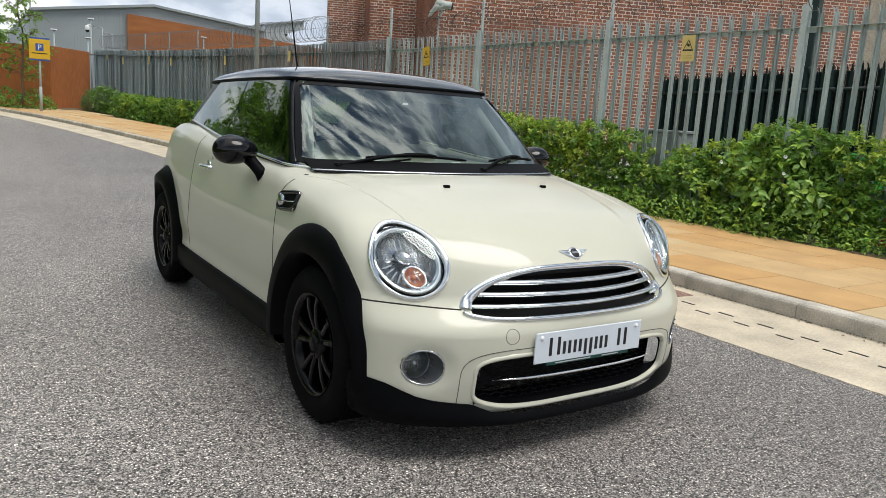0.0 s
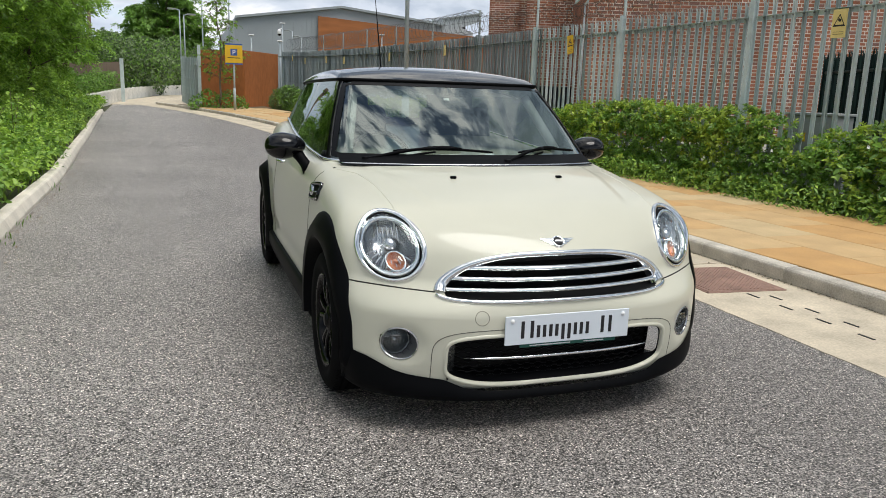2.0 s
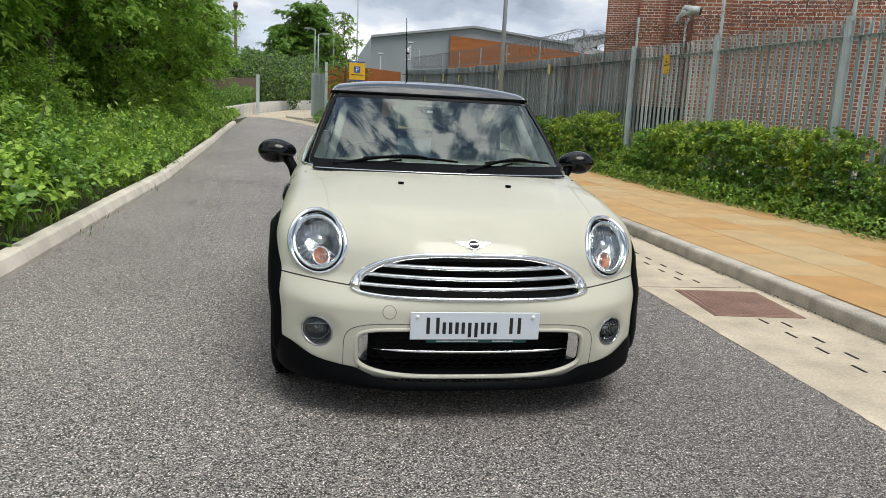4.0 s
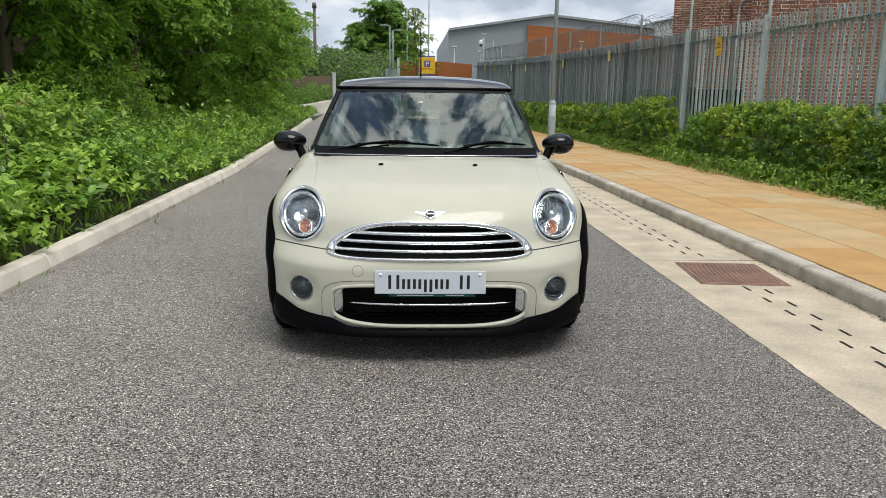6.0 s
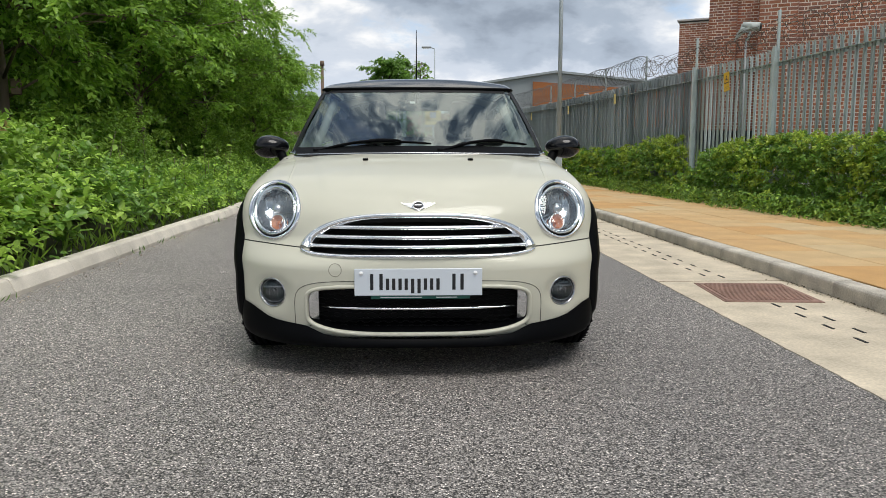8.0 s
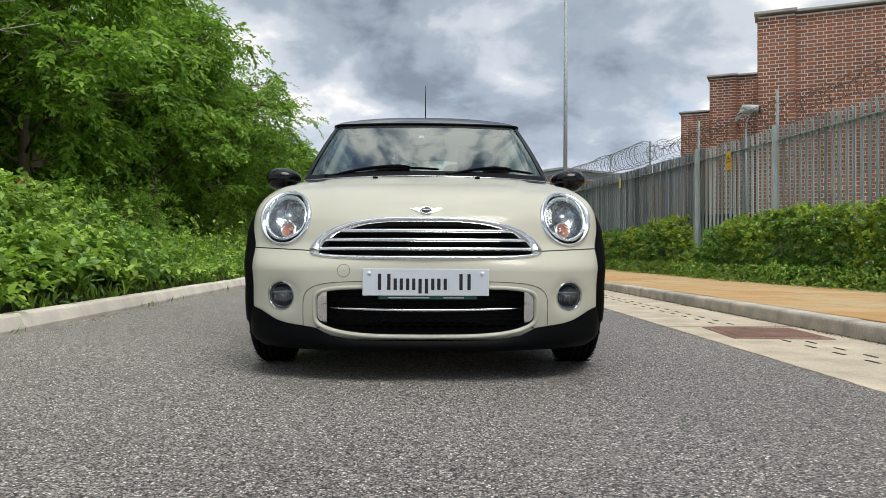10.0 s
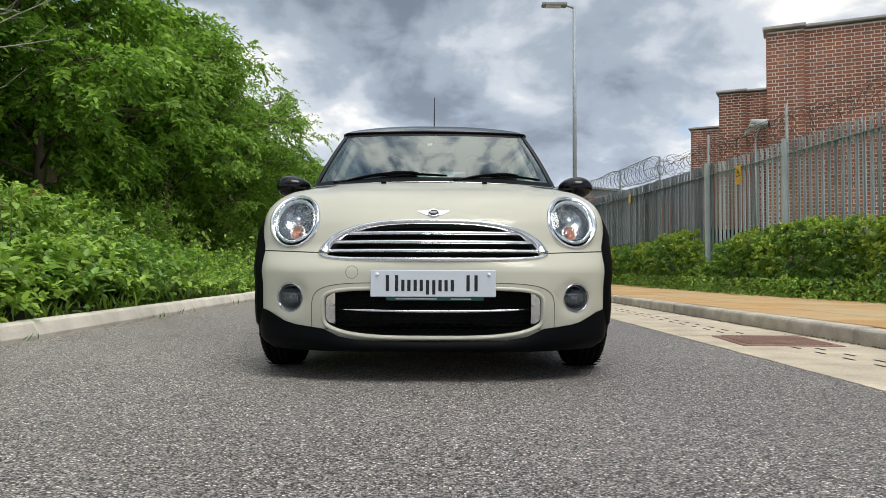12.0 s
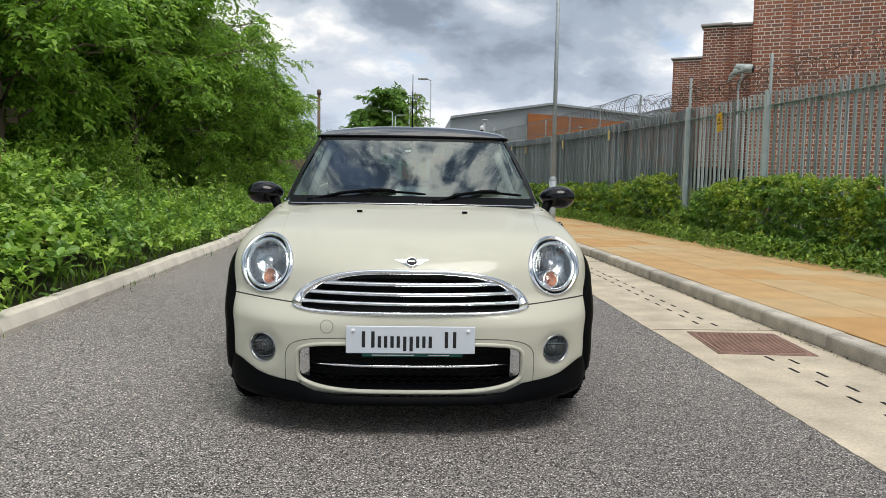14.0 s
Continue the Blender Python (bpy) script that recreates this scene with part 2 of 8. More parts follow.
M_WIRE = material("razor_wire", (0.16, 0.17, 0.175), 0.5, metal=0.6)
M_WIRE_RUSTY = material("rusty_razor_wire", (0.10, 0.075, 0.06), 0.7, metal=0.3, noise_scale=8, noise_amt=0.4)
M_GREEN_STEEL = material("dark_green_paint", (0.012, 0.035, 0.03), 0.45, noise_scale=4, noise_amt=0.3, per_object=0.2)
M_BRICK = material("brick", (0.56, 0.20, 0.10), 0.9, noise_scale=1.1, noise_amt=0.40, fine=0.18, fine_scale=45, bump=0.5, bump_scale=80, per_object=0.42, tint=(0.17, 0.085, 0.065))
M_BRICK_REST = material("brick_rest", (0.56, 0.20, 0.10), 0.9, noise_scale=1.1, noise_amt=0.40, fine=0.18, fine_scale=45, bump=0.5, bump_scale=80, per_island=0.42, tint=(0.17, 0.085, 0.065))
M_MORTAR = material("mortar", (0.86, 0.79, 0.70), 0.95, noise_scale=2, noise_amt=0.2, fine=0.15, fine_scale=70)
M_COPING = material("coping_stone", (0.50, 0.48, 0.46), 0.9, noise_scale=3, noise_amt=0.2, bump=0.3, bump_scale=40)
M_CORTEN = material("weathered_steel", (0.42, 0.145, 0.035), 0.8, noise_scale=0.9, noise_amt=0.25, fine=0.15, fine_scale=12, stretch=(1, 1, 0.3), tint=(0.33, 0.105, 0.03))
M_CLAD_PALE = material("pale_grey_cladding", (0.50, 0.53, 0.54), 0.55, noise_scale=0.3, noise_amt=0.1)
M_CLADDING = material("grey_cladding", (0.355, 0.385, 0.395), 0.5, metal=0.1, noise_scale=0.3, noise_amt=0.08)
M_CLAD_ORANGE = material("orange_cladding", (0.40, 0.14, 0.035), 0.7, noise_scale=0.4, noise_amt=0.2, stretch=(1, 1, 5), tint=(0.32, 0.11, 0.035))
M_WOOD = material("weathered_wood", (0.17, 0.12, 0.085), 0.85, noise_scale=3, noise_amt=0.3, stretch=(1, 1, 0.15))
M_WHITE_WALL = material("whitewashed_wall", (0.76, 0.74, 0.68), 0.9, noise_scale=1.5, noise_amt=0.2, fine=0.15, fine_scale=8)
M_YELLOW = material("yellow_sign", (0.75, 0.46, 0.02), 0.5, noise_scale=6, noise_amt=0.08)
M_PALE_YELLOW = material("faded_yellow_sign", (0.72, 0.58, 0.22), 0.5, noise_scale=6, noise_amt=0.08)
M_BLUE = material("blue_sign", (0.04, 0.10, 0.36), 0.5)
M_SIGN_WHITE = material("white_print", (0.8, 0.8, 0.8), 0.5)
M_BLACK_INK = material("black_print", (0.012, 0.012, 0.014), 0.5)
M_FADED_INK = material("faded_print", (0.30, 0.24, 0.09), 0.6)
M_MANHOLE = material("rusty_cover", (0.29, 0.18, 0.14), 0.75, metal=0.2, noise_scale=4, noise_amt=0.25, fine=0.2, fine_scale=50)
# near-black put into recesses and openings in place of their shade
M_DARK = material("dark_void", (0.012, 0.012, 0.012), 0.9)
M_CABINET = material("grey_cabinet", (0.30, 0.32, 0.32), 0.6, noise_scale=2, noise_amt=0.12)
M_WRAP = material("plastic_wrap", (0.50, 0.54, 0.51), 0.45, noise_scale=8, noise_amt=0.2, bump=0.6, bump_scale=14, bump_dist=0.03)
M_DEBRIS = material("dry_leaf_litter", (0.24, 0.17, 0.11), 0.9, per_island=0.5, tint=(0.42, 0.35, 0.26))

M_PAINT = material("cream_car_paint", (0.565, 0.555, 0.455), 0.42, coat=0.6, noise_scale=2, noise_amt=0.015, spec=0.15, coat_rough=0.05)
M_PLASTIC = material("black_textured_plastic", (0.003, 0.0033, 0.004), 0.5, fine=0.15, fine_scale=300, spec=0.05, noise_scale=5, noise_amt=0.15)
M_MESH = material("moulded_black_mesh", (0.004, 0.004, 0.0045), 0.4, spec=0.12)
M_GLOSS_BLACK = material("gloss_black_paint", (0.003, 0.003, 0.004), 0.07, coat=0.35, spec=0.2)
M_ROOF = material("black_roof_paint", (0.02, 0.022, 0.027), 0.12, coat=1.0, spec=0.6)
M_CHROME = material("chrome", (0.82, 0.83, 0.84), 0.06, metal=1.0)
M_SATIN_CHROME = material("satin_chrome", (0.55, 0.56, 0.57), 0.22, metal=1.0)
M_RUBBER = material("tyre_rubber", (0.005, 0.005, 0.0055), 0.8, noise_scale=10, noise_amt=0.3, spec=0.06)
M_PILLAR = material("pillar_black", (0.006, 0.006, 0.007), 0.3, spec=0.15)
M_FOG_WALL = material("fog_lamp_wall", (0.13, 0.135, 0.14), 0.35, metal=0.3)
M_FOG_BOWL = material("fog_lamp_bowl", (0.20, 0.21, 0.22), 0.10, metal=1.0, bump=0.35, bump_scale=70)
M_ALLOY = material("black_alloy", (0.002, 0.002, 0.0025), 0.22, coat=0.15, spec=0.12)
M_SEAM = material("panel_gap", (0.025, 0.024, 0.02), 0.9)
M_GLASS = glass_material("windscreen_glass", (0.56, 0.67, 0.64), 0.13)
M_GLASS_REAR = glass_material("rear_glass", (0.50, 0.57, 0.55), 0.10)
M_GLASS_DARK = glass_material("side_glass", (0.10, 0.125, 0.12), 0.045, power=4.5)
M_LENS = glass_material("lamp_lens", (0.95, 0.97, 0.98), 0.06)
M_REFLECTOR = material("lamp_reflector", (0.50, 0.52, 0.54), 0.14, metal=1.0, bump=0.35, bump_scale=45)
M_AMBER = material("amber_lens", (0.72, 0.27, 0.12), 0.22, metal=0.55, bump=0.6, bump_scale=110)
M_PLATE = material("number_plate_white", (0.66, 0.71, 0.76), 0.35, noise_scale=9, noise_amt=0.03)
M_PLATE_GREEN = material("dealer_strip_green", (0.01, 0.10, 0.075), 0.4)
M_INTERIOR = material("cabin_trim", (0.022, 0.022, 0.024), 0.75, noise_scale=7, noise_amt=0.25)
M_SEAT = material("seat_cloth", (0.05, 0.05, 0.054), 0.9, noise_scale=14, noise_amt=0.3)
M_HEADLINER = material("headliner", (0.33, 0.33, 0.31), 0.95)

M_SEAM_BROWN = material("brown_gap", (0.09, 0.085, 0.07), 0.85)
M_SEAM_SOFT = material("cover_gap", (0.26, 0.25, 0.20), 0.8)
M_LEAF_GREY = material("grey_green_leaf", (0.12, 0.18, 0.085), 0.85, per_island=0.5, tint=(0.19, 0.25, 0.12), sub=0.25)
M_SIDE_PLATE = material("bright_side_plate", (0.86, 0.87, 0.88), 0.16, metal=1.0)
M_FENCE_BLOCK = material("blue_grey_steel", (0.045, 0.06, 0.065), 0.6, noise_scale=2, noise_amt=0.25, stretch=(1, 1, 0.3))
M_DIRT = material("kerb_grit", (0.07, 0.055, 0.035), 0.95, per_island=0.5, tint=(0.13, 0.11, 0.06))
M_GALV_FAR = material("dark_galvanised_steel", (0.37, 0.425, 0.44), 0.6, metal=0.1, noise_scale=3, noise_amt=0.2, fine=0.12, fine_scale=60, per_object=0.12, stretch=(1, 1, 0.2))
M_RENDER = material("stained_render", (0.40, 0.345, 0.27), 0.95, noise_scale=1.5, noise_amt=0.25, fine=0.25, fine_scale=30, bump=0.5, bump_scale=40)
M_GREEN_PLASTIC = material("green_plastic", (0.03, 0.55, 0.08), 0.4)
M_RED_PLASTIC = material("red_plastic", (0.50, 0.03, 0.03), 0.4)


# ---- helpers for building ----
def mesh_of(name, verts, faces, mat=None, smooth=False):
    me = bpy.data.meshes.new(name)
    me.from_pydata([tuple(v) for v in verts], [], [tuple(f) for f in faces])
    if mat:
        me.materials.append(mat)
    if smooth:
        me.polygons.foreach_set("use_smooth", [True] * len(me.polygons))
    me.update()
    return me


def part(name, me, material=None, parent=None, label="", at=None):
    """Links a mesh or a bmesh as ONE object, under a thing or a part where one is given."""
    if isinstance(me, bmesh.types.BMesh):
        bm, me = me, bpy.data.meshes.new(name)
        bmesh.ops.recalc_face_normals(bm, faces=bm.faces)
        bm.to_mesh(me)
        bm.free()
    if material and not me.materials:
        me.materials.append(material)
    ob = new(name, me)
    if parent:
        ob.parent = parent
    if at is not None:
        ob.matrix_basis = at
    if label:
        ob["label"] = label
    return ob


def thing(name, at, label, category, group="", kind=""):
    ob = new(name)
    ob.empty_display_size = 0.1
    ob.matrix_basis = at if isinstance(at, Matrix) else Matrix.Translation(at)
    return tagged(ob, label, category, group, kind)


def shade(bm, on=True):
    for f in bm.faces:
        f.smooth = on
    return bm


def box(size, at=(0, 0, 0), bevel=0.0, bm=None, turn=None, seg=1):
    bm = bm or bmesh.new()
    m = Matrix.Translation(at) @ (turn or Matrix()) @ Matrix.Diagonal((*size, 1))
    r = bmesh.ops.create_cube(bm, size=1, matrix=m)
    if bevel:
        es = list({e for v in r["verts"] for e in v.link_edges})
        bmesh.ops.bevel(bm, geom=es, offset=bevel, segments=seg, affect="EDGES", profile=0.5)
    return bm


def cyl(r, h, at=(0, 0, 0), seg=20, r2=None, bm=None, turn=None):
    bm = bm or bmesh.new()
    bmesh.ops.create_cone(bm, cap_ends=True, segments=seg, radius1=r, radius2=r if r2 is None else r2, depth=h,
                          matrix=Matrix.Translation(at) @ (turn or Matrix()))
    return shade(bm) if seg > 6 else bm


def tube(points, radius, seg=8, bm=None, closed=False):
    """A round bar along points; radius a number or one a point."""
    bm = bm or bmesh.new()
    P = [Vector(p) for p in points]
    n = len(P)
    rad = radius if isinstance(radius, (list, tuple, np.ndarray)) else [radius] * n
    rings, ref = [], None
    for i in range(n):
        a, b = P[(i - 1) % n if closed else max(i - 1, 0)], P[(i + 1) % n if closed else min(i + 1, n - 1)]
        t = (b - a).normalized()
        if ref is None:
            ref = t.orthogonal().normalized()
        ref = (ref - t * ref.dot(t)).normalized()
        c = t.cross(ref)
        rings.append([bm.verts.new(P[i] + (ref * math.cos(2 * math.pi * k / seg) + c * math.sin(2 * math.pi * k / seg)) * rad[i]) for k in range(seg)])
    for i in range(n if closed else n - 1):
        A, B = rings[i], rings[(i + 1) % n]
        for k in range(seg):
            f = bm.faces.new((A[k], A[(k + 1) % seg], B[(k + 1) % seg], B[k]))
            f.smooth = True
    if not closed:
        bm.faces.new(list(reversed(rings[0])))
        bm.faces.new(rings[-1])
    return bm


def revolve(profile, seg=48, bm=None, m=None):
    """A closed or open profile of (radius, along) turned about local z."""
    bm = bm or bmesh.new()
    m = m or Matrix()
    rings = [[bm.verts.new(m @ Vector((r * math.cos(2 * math.pi * k / seg), r * math.sin(2 * math.pi * k / seg), h))) for k in range(seg)] for r, h in profile]
    for A, B in zip(rings, rings[1:]):
        for k in range(seg):
            f = bm.faces.new((A[k], A[(k + 1) % seg], B[(k + 1) % seg], B[k]))
            f.smooth = True
    return bm


class Curve:
    """A smoothed table of values: straight between the given pairs, then rounded over a window."""

    def __init__(self, pairs, soft=1.0):
        xs, ys = [p[0] for p in pairs], [p[1] for p in pairs]
        self.x = np.linspace(xs[0], xs[-1], 1200)
        y = np.interp(self.x, xs, ys)
        w = max(1, int(soft / (self.x[1] - self.x[0])))
        for _ in range(2):
            lead = y[0] + (y[0] - y[1]) * np.arange(w, 0, -1)
            tail = y[-1] + (y[-1] - y[-2]) * np.arange(1, w + 1)
            pad = np.concatenate((lead, y, tail))
            y = np.convolve(pad, np.ones(2 * w + 1) / (2 * w + 1), "valid")
        self.y = y
        self.d = np.gradient(y, self.x)

    def __call__(self, v):
        return np.interp(v, self.x, self.y)

    def slope(self, v):
        return np.interp(v, self.x, self.d)


# ---- plan of the place ----
def ground_z(y):
    return 0.6 * min(max(0.0, (y - 10) / 30), 1.18) ** 2


KERB_R = Curve([(-30, 4.55), (4, 4.64), (10.7, 4.62), (16, 4.4), (19.4, 4.08), (23, 3.62), (27, 2.95), (30, 2.2), (33, 1.2), (36, -0.1), (40, -2.2)], 1.5)
KERB_L = Curve([(-30, -0.55), (0, -0.72), (4, -0.77), (6, -0.84), (7.8, -0.92), (9, -0.95), (11, -1.03), (15.5, -1.36), (18.9, -1.57), (24, -1.92), (29.5, -2.25), (37, -2.45), (44, -3.4)], 0.8)
PAVE_B = Curve([(-30, 7.9), (0, 7.75), (5, 7.6), (7, 7.4), (9.5, 7.2), (13, 7.1), (17, 6.95), (21, 6.6), (25, 6.1), (31, 4.95), (36, 4.2), (40, 3.8)], 1.0)
CHANNEL, KERB_W, KERB_H = 0.96, 0.13, 0.115


def fence_x(y):
    return 8.636 - 0.0858 * y


def strip(name, left, right, y0, y1, dz, mat, across=2, step=0.5, label="", category="", depth=0.06):
    """A sheet between two curves that follows the ground, with an edge of some depth."""
    ys = np.arange(y0, y1 + step / 2, step)
    V, F = [], []
    for y in ys:
        a, b = float(left(y)), float(right(y))
        for k in range(across + 1):
            V.append((a + (b - a) * k / across, y, ground_z(y) + dz))
        V.append((a, y, ground_z(y) + dz - depth))
        V.append((b, y, ground_z(y) + dz - depth))
    w = across + 3
    for i in range(len(ys) - 1):
        o, p = i * w, (i + 1) * w
        for k in range(across):
            F.append((o + k, o + k + 1, p + k + 1, p + k))
        F.append((o + across + 1, o, p, p + across + 1))
        F.append((o + across, o + across + 2, p + across + 2, p + across))
    ob = part(name, mesh_of(name, V, F, mat))
    return tagged(ob, label, category, kind="structure")


# ground: one sheet out to the horizon
gy = [-400, -60, -20, 0, 5, 10] + [10 + 1.5 * k for k in range(1, 27)] + [60, 90, 160, 500]
gx = [-500, -60, -20, -8, -4, 0, 4, 8, 12, 20, 60, 500]
GV = [(x, y, ground_z(y) - 0.05 + (0.12 * min(1, max(0, (-x - 2.5)) / 4) if x < 0 else 0)) for y in gy for x in gx]
GF = [(i * len(gx) + k, i * len(gx) + k + 1, (i + 1) * len(gx) + k + 1, (i + 1) * len(gx) + k) for i in range(len(gy) - 1) for k in range(len(gx) - 1)]
tagged(part("ground", mesh_of("ground", GV, GF, M_SOIL)), "bare soil and weeds beside the road", "ground", kind="structure")

strip("road", KERB_L, lambda y: KERB_R(y) - CHANNEL + 0.04, -30, 40, 0.0, M_ASPHALT, 4, label="grey asphalt road with coarse pale chippings", category="road")
strip("drainage_channel", lambda y: KERB_R(y) - CHANNEL + 0.002 * math.sin(9.1 * y) + 0.002 * math.sin(23.7 * y + 1) + 0.003 * math.sin(51 * y), KERB_R, -30, 37, 0.004, M_CHANNEL, 2, 0.05, label="pale concrete drainage channel beside the kerb", category="channel")
strip("pavement", lambda y: KERB_R(y) + KERB_W, PAVE_B, -30, 36, KERB_H - 0.02, M_JOINT, 2, label="buff concrete slab pavement behind the kerb", category="pavement")
strip("yard", lambda y: -2.75 + 0.29 * (y - 38), lambda y: 1.6 + 0.33 * (y - 38), 36.2, 56, 0.008, M_CHANNEL, 2, label="pale concrete yard beyond the gateway", category="yard")
pavement = bpy.data.objects["pavement"]


def kerb_stone_mesh(name, length, width, height, r, mat, splay=0.0):
    prof = [(0, -0.08), (0, 0.03), (splay * 0.45, height * 0.62), (splay * 0.8, height * 0.88), (splay * 1.1, height - 0.006), (splay * 1.4, height), (width, height), (width, -0.08)] if splay else [(0, -0.08), (0, height - r)] + [(r - r * math.cos(a), height - r + r * math.sin(a)) for a in (0.5, 1.05, 1.57)] + [(width, height), (width, -0.08)]
    bm = bmesh.new()
    e = 0.004
    rows = []
    for s, k in ((-length / 2, e), (-length / 2 + e, 0), (length / 2 - e, 0), (length / 2, e)):
        rows.append([bm.verts.new((min(max(x, k), width - k), s, z - (k if z > 0 else 0))) for x, z in prof])
    for A, B in zip(rows, rows[1:]):
        for k in range(len(prof) - 1):
            bm.faces.new((A[k], A[k + 1], B[k + 1], B[k]))
    bm.faces.new(rows[0])
    bm.faces.new(list(reversed(rows[-1])))
    bmesh.ops.recalc_face_normals(bm, faces=bm.faces)
    me = bpy.data.meshes.new(name)
    bm.to_mesh(me)
    bm.free()
    me.materials.append(mat)
    return me


def along(curve, y, side=0.0, dz=0.0):
    """A pose on a plan curve at y, turned with it."""
    a = math.atan(float(curve.slope(y)))
    up = math.atan((ground_z(y + 0.3) - ground_z(y - 0.3)) / 0.6)
    return Matrix.Translation((float(curve(y)) + side, y, ground_z(y) + dz)) @ Matrix.Rotation(-a, 4, "Z") @ Matrix.Rotation(up, 4, "X")


def kerb(name, curve, me, y0, y1, length, flip, label):
    top = thing(name, (0, 0, 0), label, "kerb", kind="structure")
    y = y0
    rnd = random.Random(4)
    while y < y1:
        m = along(curve, y + length / 2) @ pose(rnd.uniform(-0.004, 0.004), 0, rnd.uniform(-0.004, 0.004), 0, 0, rnd.uniform(-0.08, 0.08))
        if flip:
            m = m @ Matrix.Rotation(math.pi, 4, "Z")
        part("kerb_stone", me, None, top, at=m)
        y += length * math.cos(math.atan(float(curve.slope(y))))
    return top


kerb("kerb_right", KERB_R, kerb_stone_mesh("kerb_stone", 0.912, KERB_W, KERB_H, 0.03, M_KERB), -6.2, 36.2, 0.915, False, "grey weathered concrete kerb with rounded edge")
kerb("kerb_left", KERB_L, kerb_stone_mesh("kerb_stone_pale", 0.912, 0.15, 0.125, 0.022, M_KERB_PALE, 0.05), -6, 30, 0.915, True, "pale concrete kerb beside the planting")

# pavement slabs
slab_me = {}
for w in (0.62, 0.60):
    slab_me[w] = mesh_of("slab", *(lambda L, W, H, e: ([(-W, -L, 0), (W, -L, 0), (W, L, 0), (-W, L, 0), (-W, -L, H - e), (W, -L, H - e), (W, L, H - e), (-W, L, H - e),
                         (-W + e, -L + e, H), (W - e, -L + e, H), (W - e, L - e, H), (-W + e, L - e, H)],
                         [(0, 1, 5, 4), (1, 2, 6, 5), (2, 3, 7, 6), (3, 0, 4, 7), (4, 5, 9, 8), (5, 6, 10, 9), (6, 7, 11, 10), (7, 4, 8, 11), (8, 9, 10, 11)]))(0.4455, w / 2 - 0.0045, 0.024, 0.004), M_PAVING)
rnd = random.Random(9)
for row in range(5):
    y = -5.0 + (0.45 if row % 2 else 0.0)
    off = KERB_W + 0.004 + 0.31 + row * 0.622
    while y < 34:
        if float(KERB_R(y)) + off + 0.2 < float(PAVE_B(y)):
            part("slab", slab_me[0.62], None, pavement, at=along(KERB_R, y, off, KERB_H - 0.02) @ pose(0, 0, rnd.uniform(-0.001, 0.003), 0, rnd.uniform(-0.15, 0.15), 0))
        y += 0.9 / math.sqrt(1 + float(KERB_R.slope(y)) ** 2)

# slots and joints of the drainage channel
channel = bpy.data.objects["drainage_channel"]
# black pieces laid on the channel; their colour is the slots' inner shade
slot_me = mesh_of("slot", [(-0.009, -0.055, 0), (0.009, -0.055, 0), (0.009, 0.055, 0), (-0.009, 0.055, 0), (-0.009, -0.055, 0.0025), (0.009, -0.055, 0.0025), (0.009, 0.055, 0.0025), (-0.009, 0.055, 0.0025)],
                  [(4, 5, 6, 7), (0, 1, 5, 4), (1, 2, 6, 5), (2, 3, 7, 6), (3, 0, 4, 7)], M_DARK)
rnd = random.Random(21)
y = -4.0
while y < 16:
    if not 3.55 < y < 4.5:
        for side in (-0.395, -0.510):
            for q in (0.0,):
                part("slot", slot_me, None, channel, at=along(KERB_R, y + (0.09 if side < -0.45 else 0) + q * 0.8 + rnd.uniform(-0.008, 0.008), side + q, 0.004))
    y += 0.30
joint_me = mesh_of("joint", [(-0.47, -0.004, 0), (0.47, -0.004, 0), (0.47, 0.004, 0), (-0.47, 0.004, 0), (-0.47, -0.004, 0.0015), (0.47, -0.004, 0.0015), (0.47, 0.004, 0.0015), (-0.47, 0.004, 0.0015)],
                   [(4, 5, 6, 7), (0, 1, 5, 4), (1, 2, 6, 5), (2, 3, 7, 6), (3, 0, 4, 7)], M_JOINT)
for y in (-2.5, 4.5, 9.5):
    part("joint", joint_me, None, channel, at=along(KERB_R, y, -0.48, 0.004))


# ---- manhole cover ----
def manhole():
    top = thing("manhole_cover", pose(4.195, 4.03, 0.006, 0, 0, -5), "rusty brown chequered steel manhole cover in concrete", "manhole cover")
    bm = box((0.585, 0.66, 0.012), (0, 0, 0.0), 0.003)
    part("plate", bm, M_MANHOLE, top)
    bm = bmesh.new()
    # raised diagonal ribs, clipped to the plate
    for k in range(-20, 21):
        c = k * 0.030
        lo, hi = max(-0.27, -0.31 - c), min(0.27, 0.31 - c)
        if hi - lo > 0.03:
            m = (lo + hi) / 2
            box(((hi - lo) * 1.414, 0.010, 0.005), (0, 0, 0), bm=bm, turn=Matrix.Translation((m, m + c, 0.0078)) @ Matrix.Rotation(0.7854, 4, "Z"))
    part("tread", bm, M_MANHOLE, top)
    bm = bmesh.new()
    for s in (-1, 1):
        box((0.625, 0.014, 0.010), (0, s * 0.346, -0.001), 0.002, bm)
        box((0.014, 0.706, 0.010), (s * 0.3055, 0, -0.001), 0.002, bm)
    part("frame", bm, M_MANHOLE, top)


manhole()


# ---- the car: smooth solids, meshed and split into panels; local x across, y back from the plate, z up ----
def smax(a, b, k):
    h = np.clip(0.5 + 0.5 * (a - b) / k, 0, 1)
    return b + (a - b) * h + k * h * (1 - h)


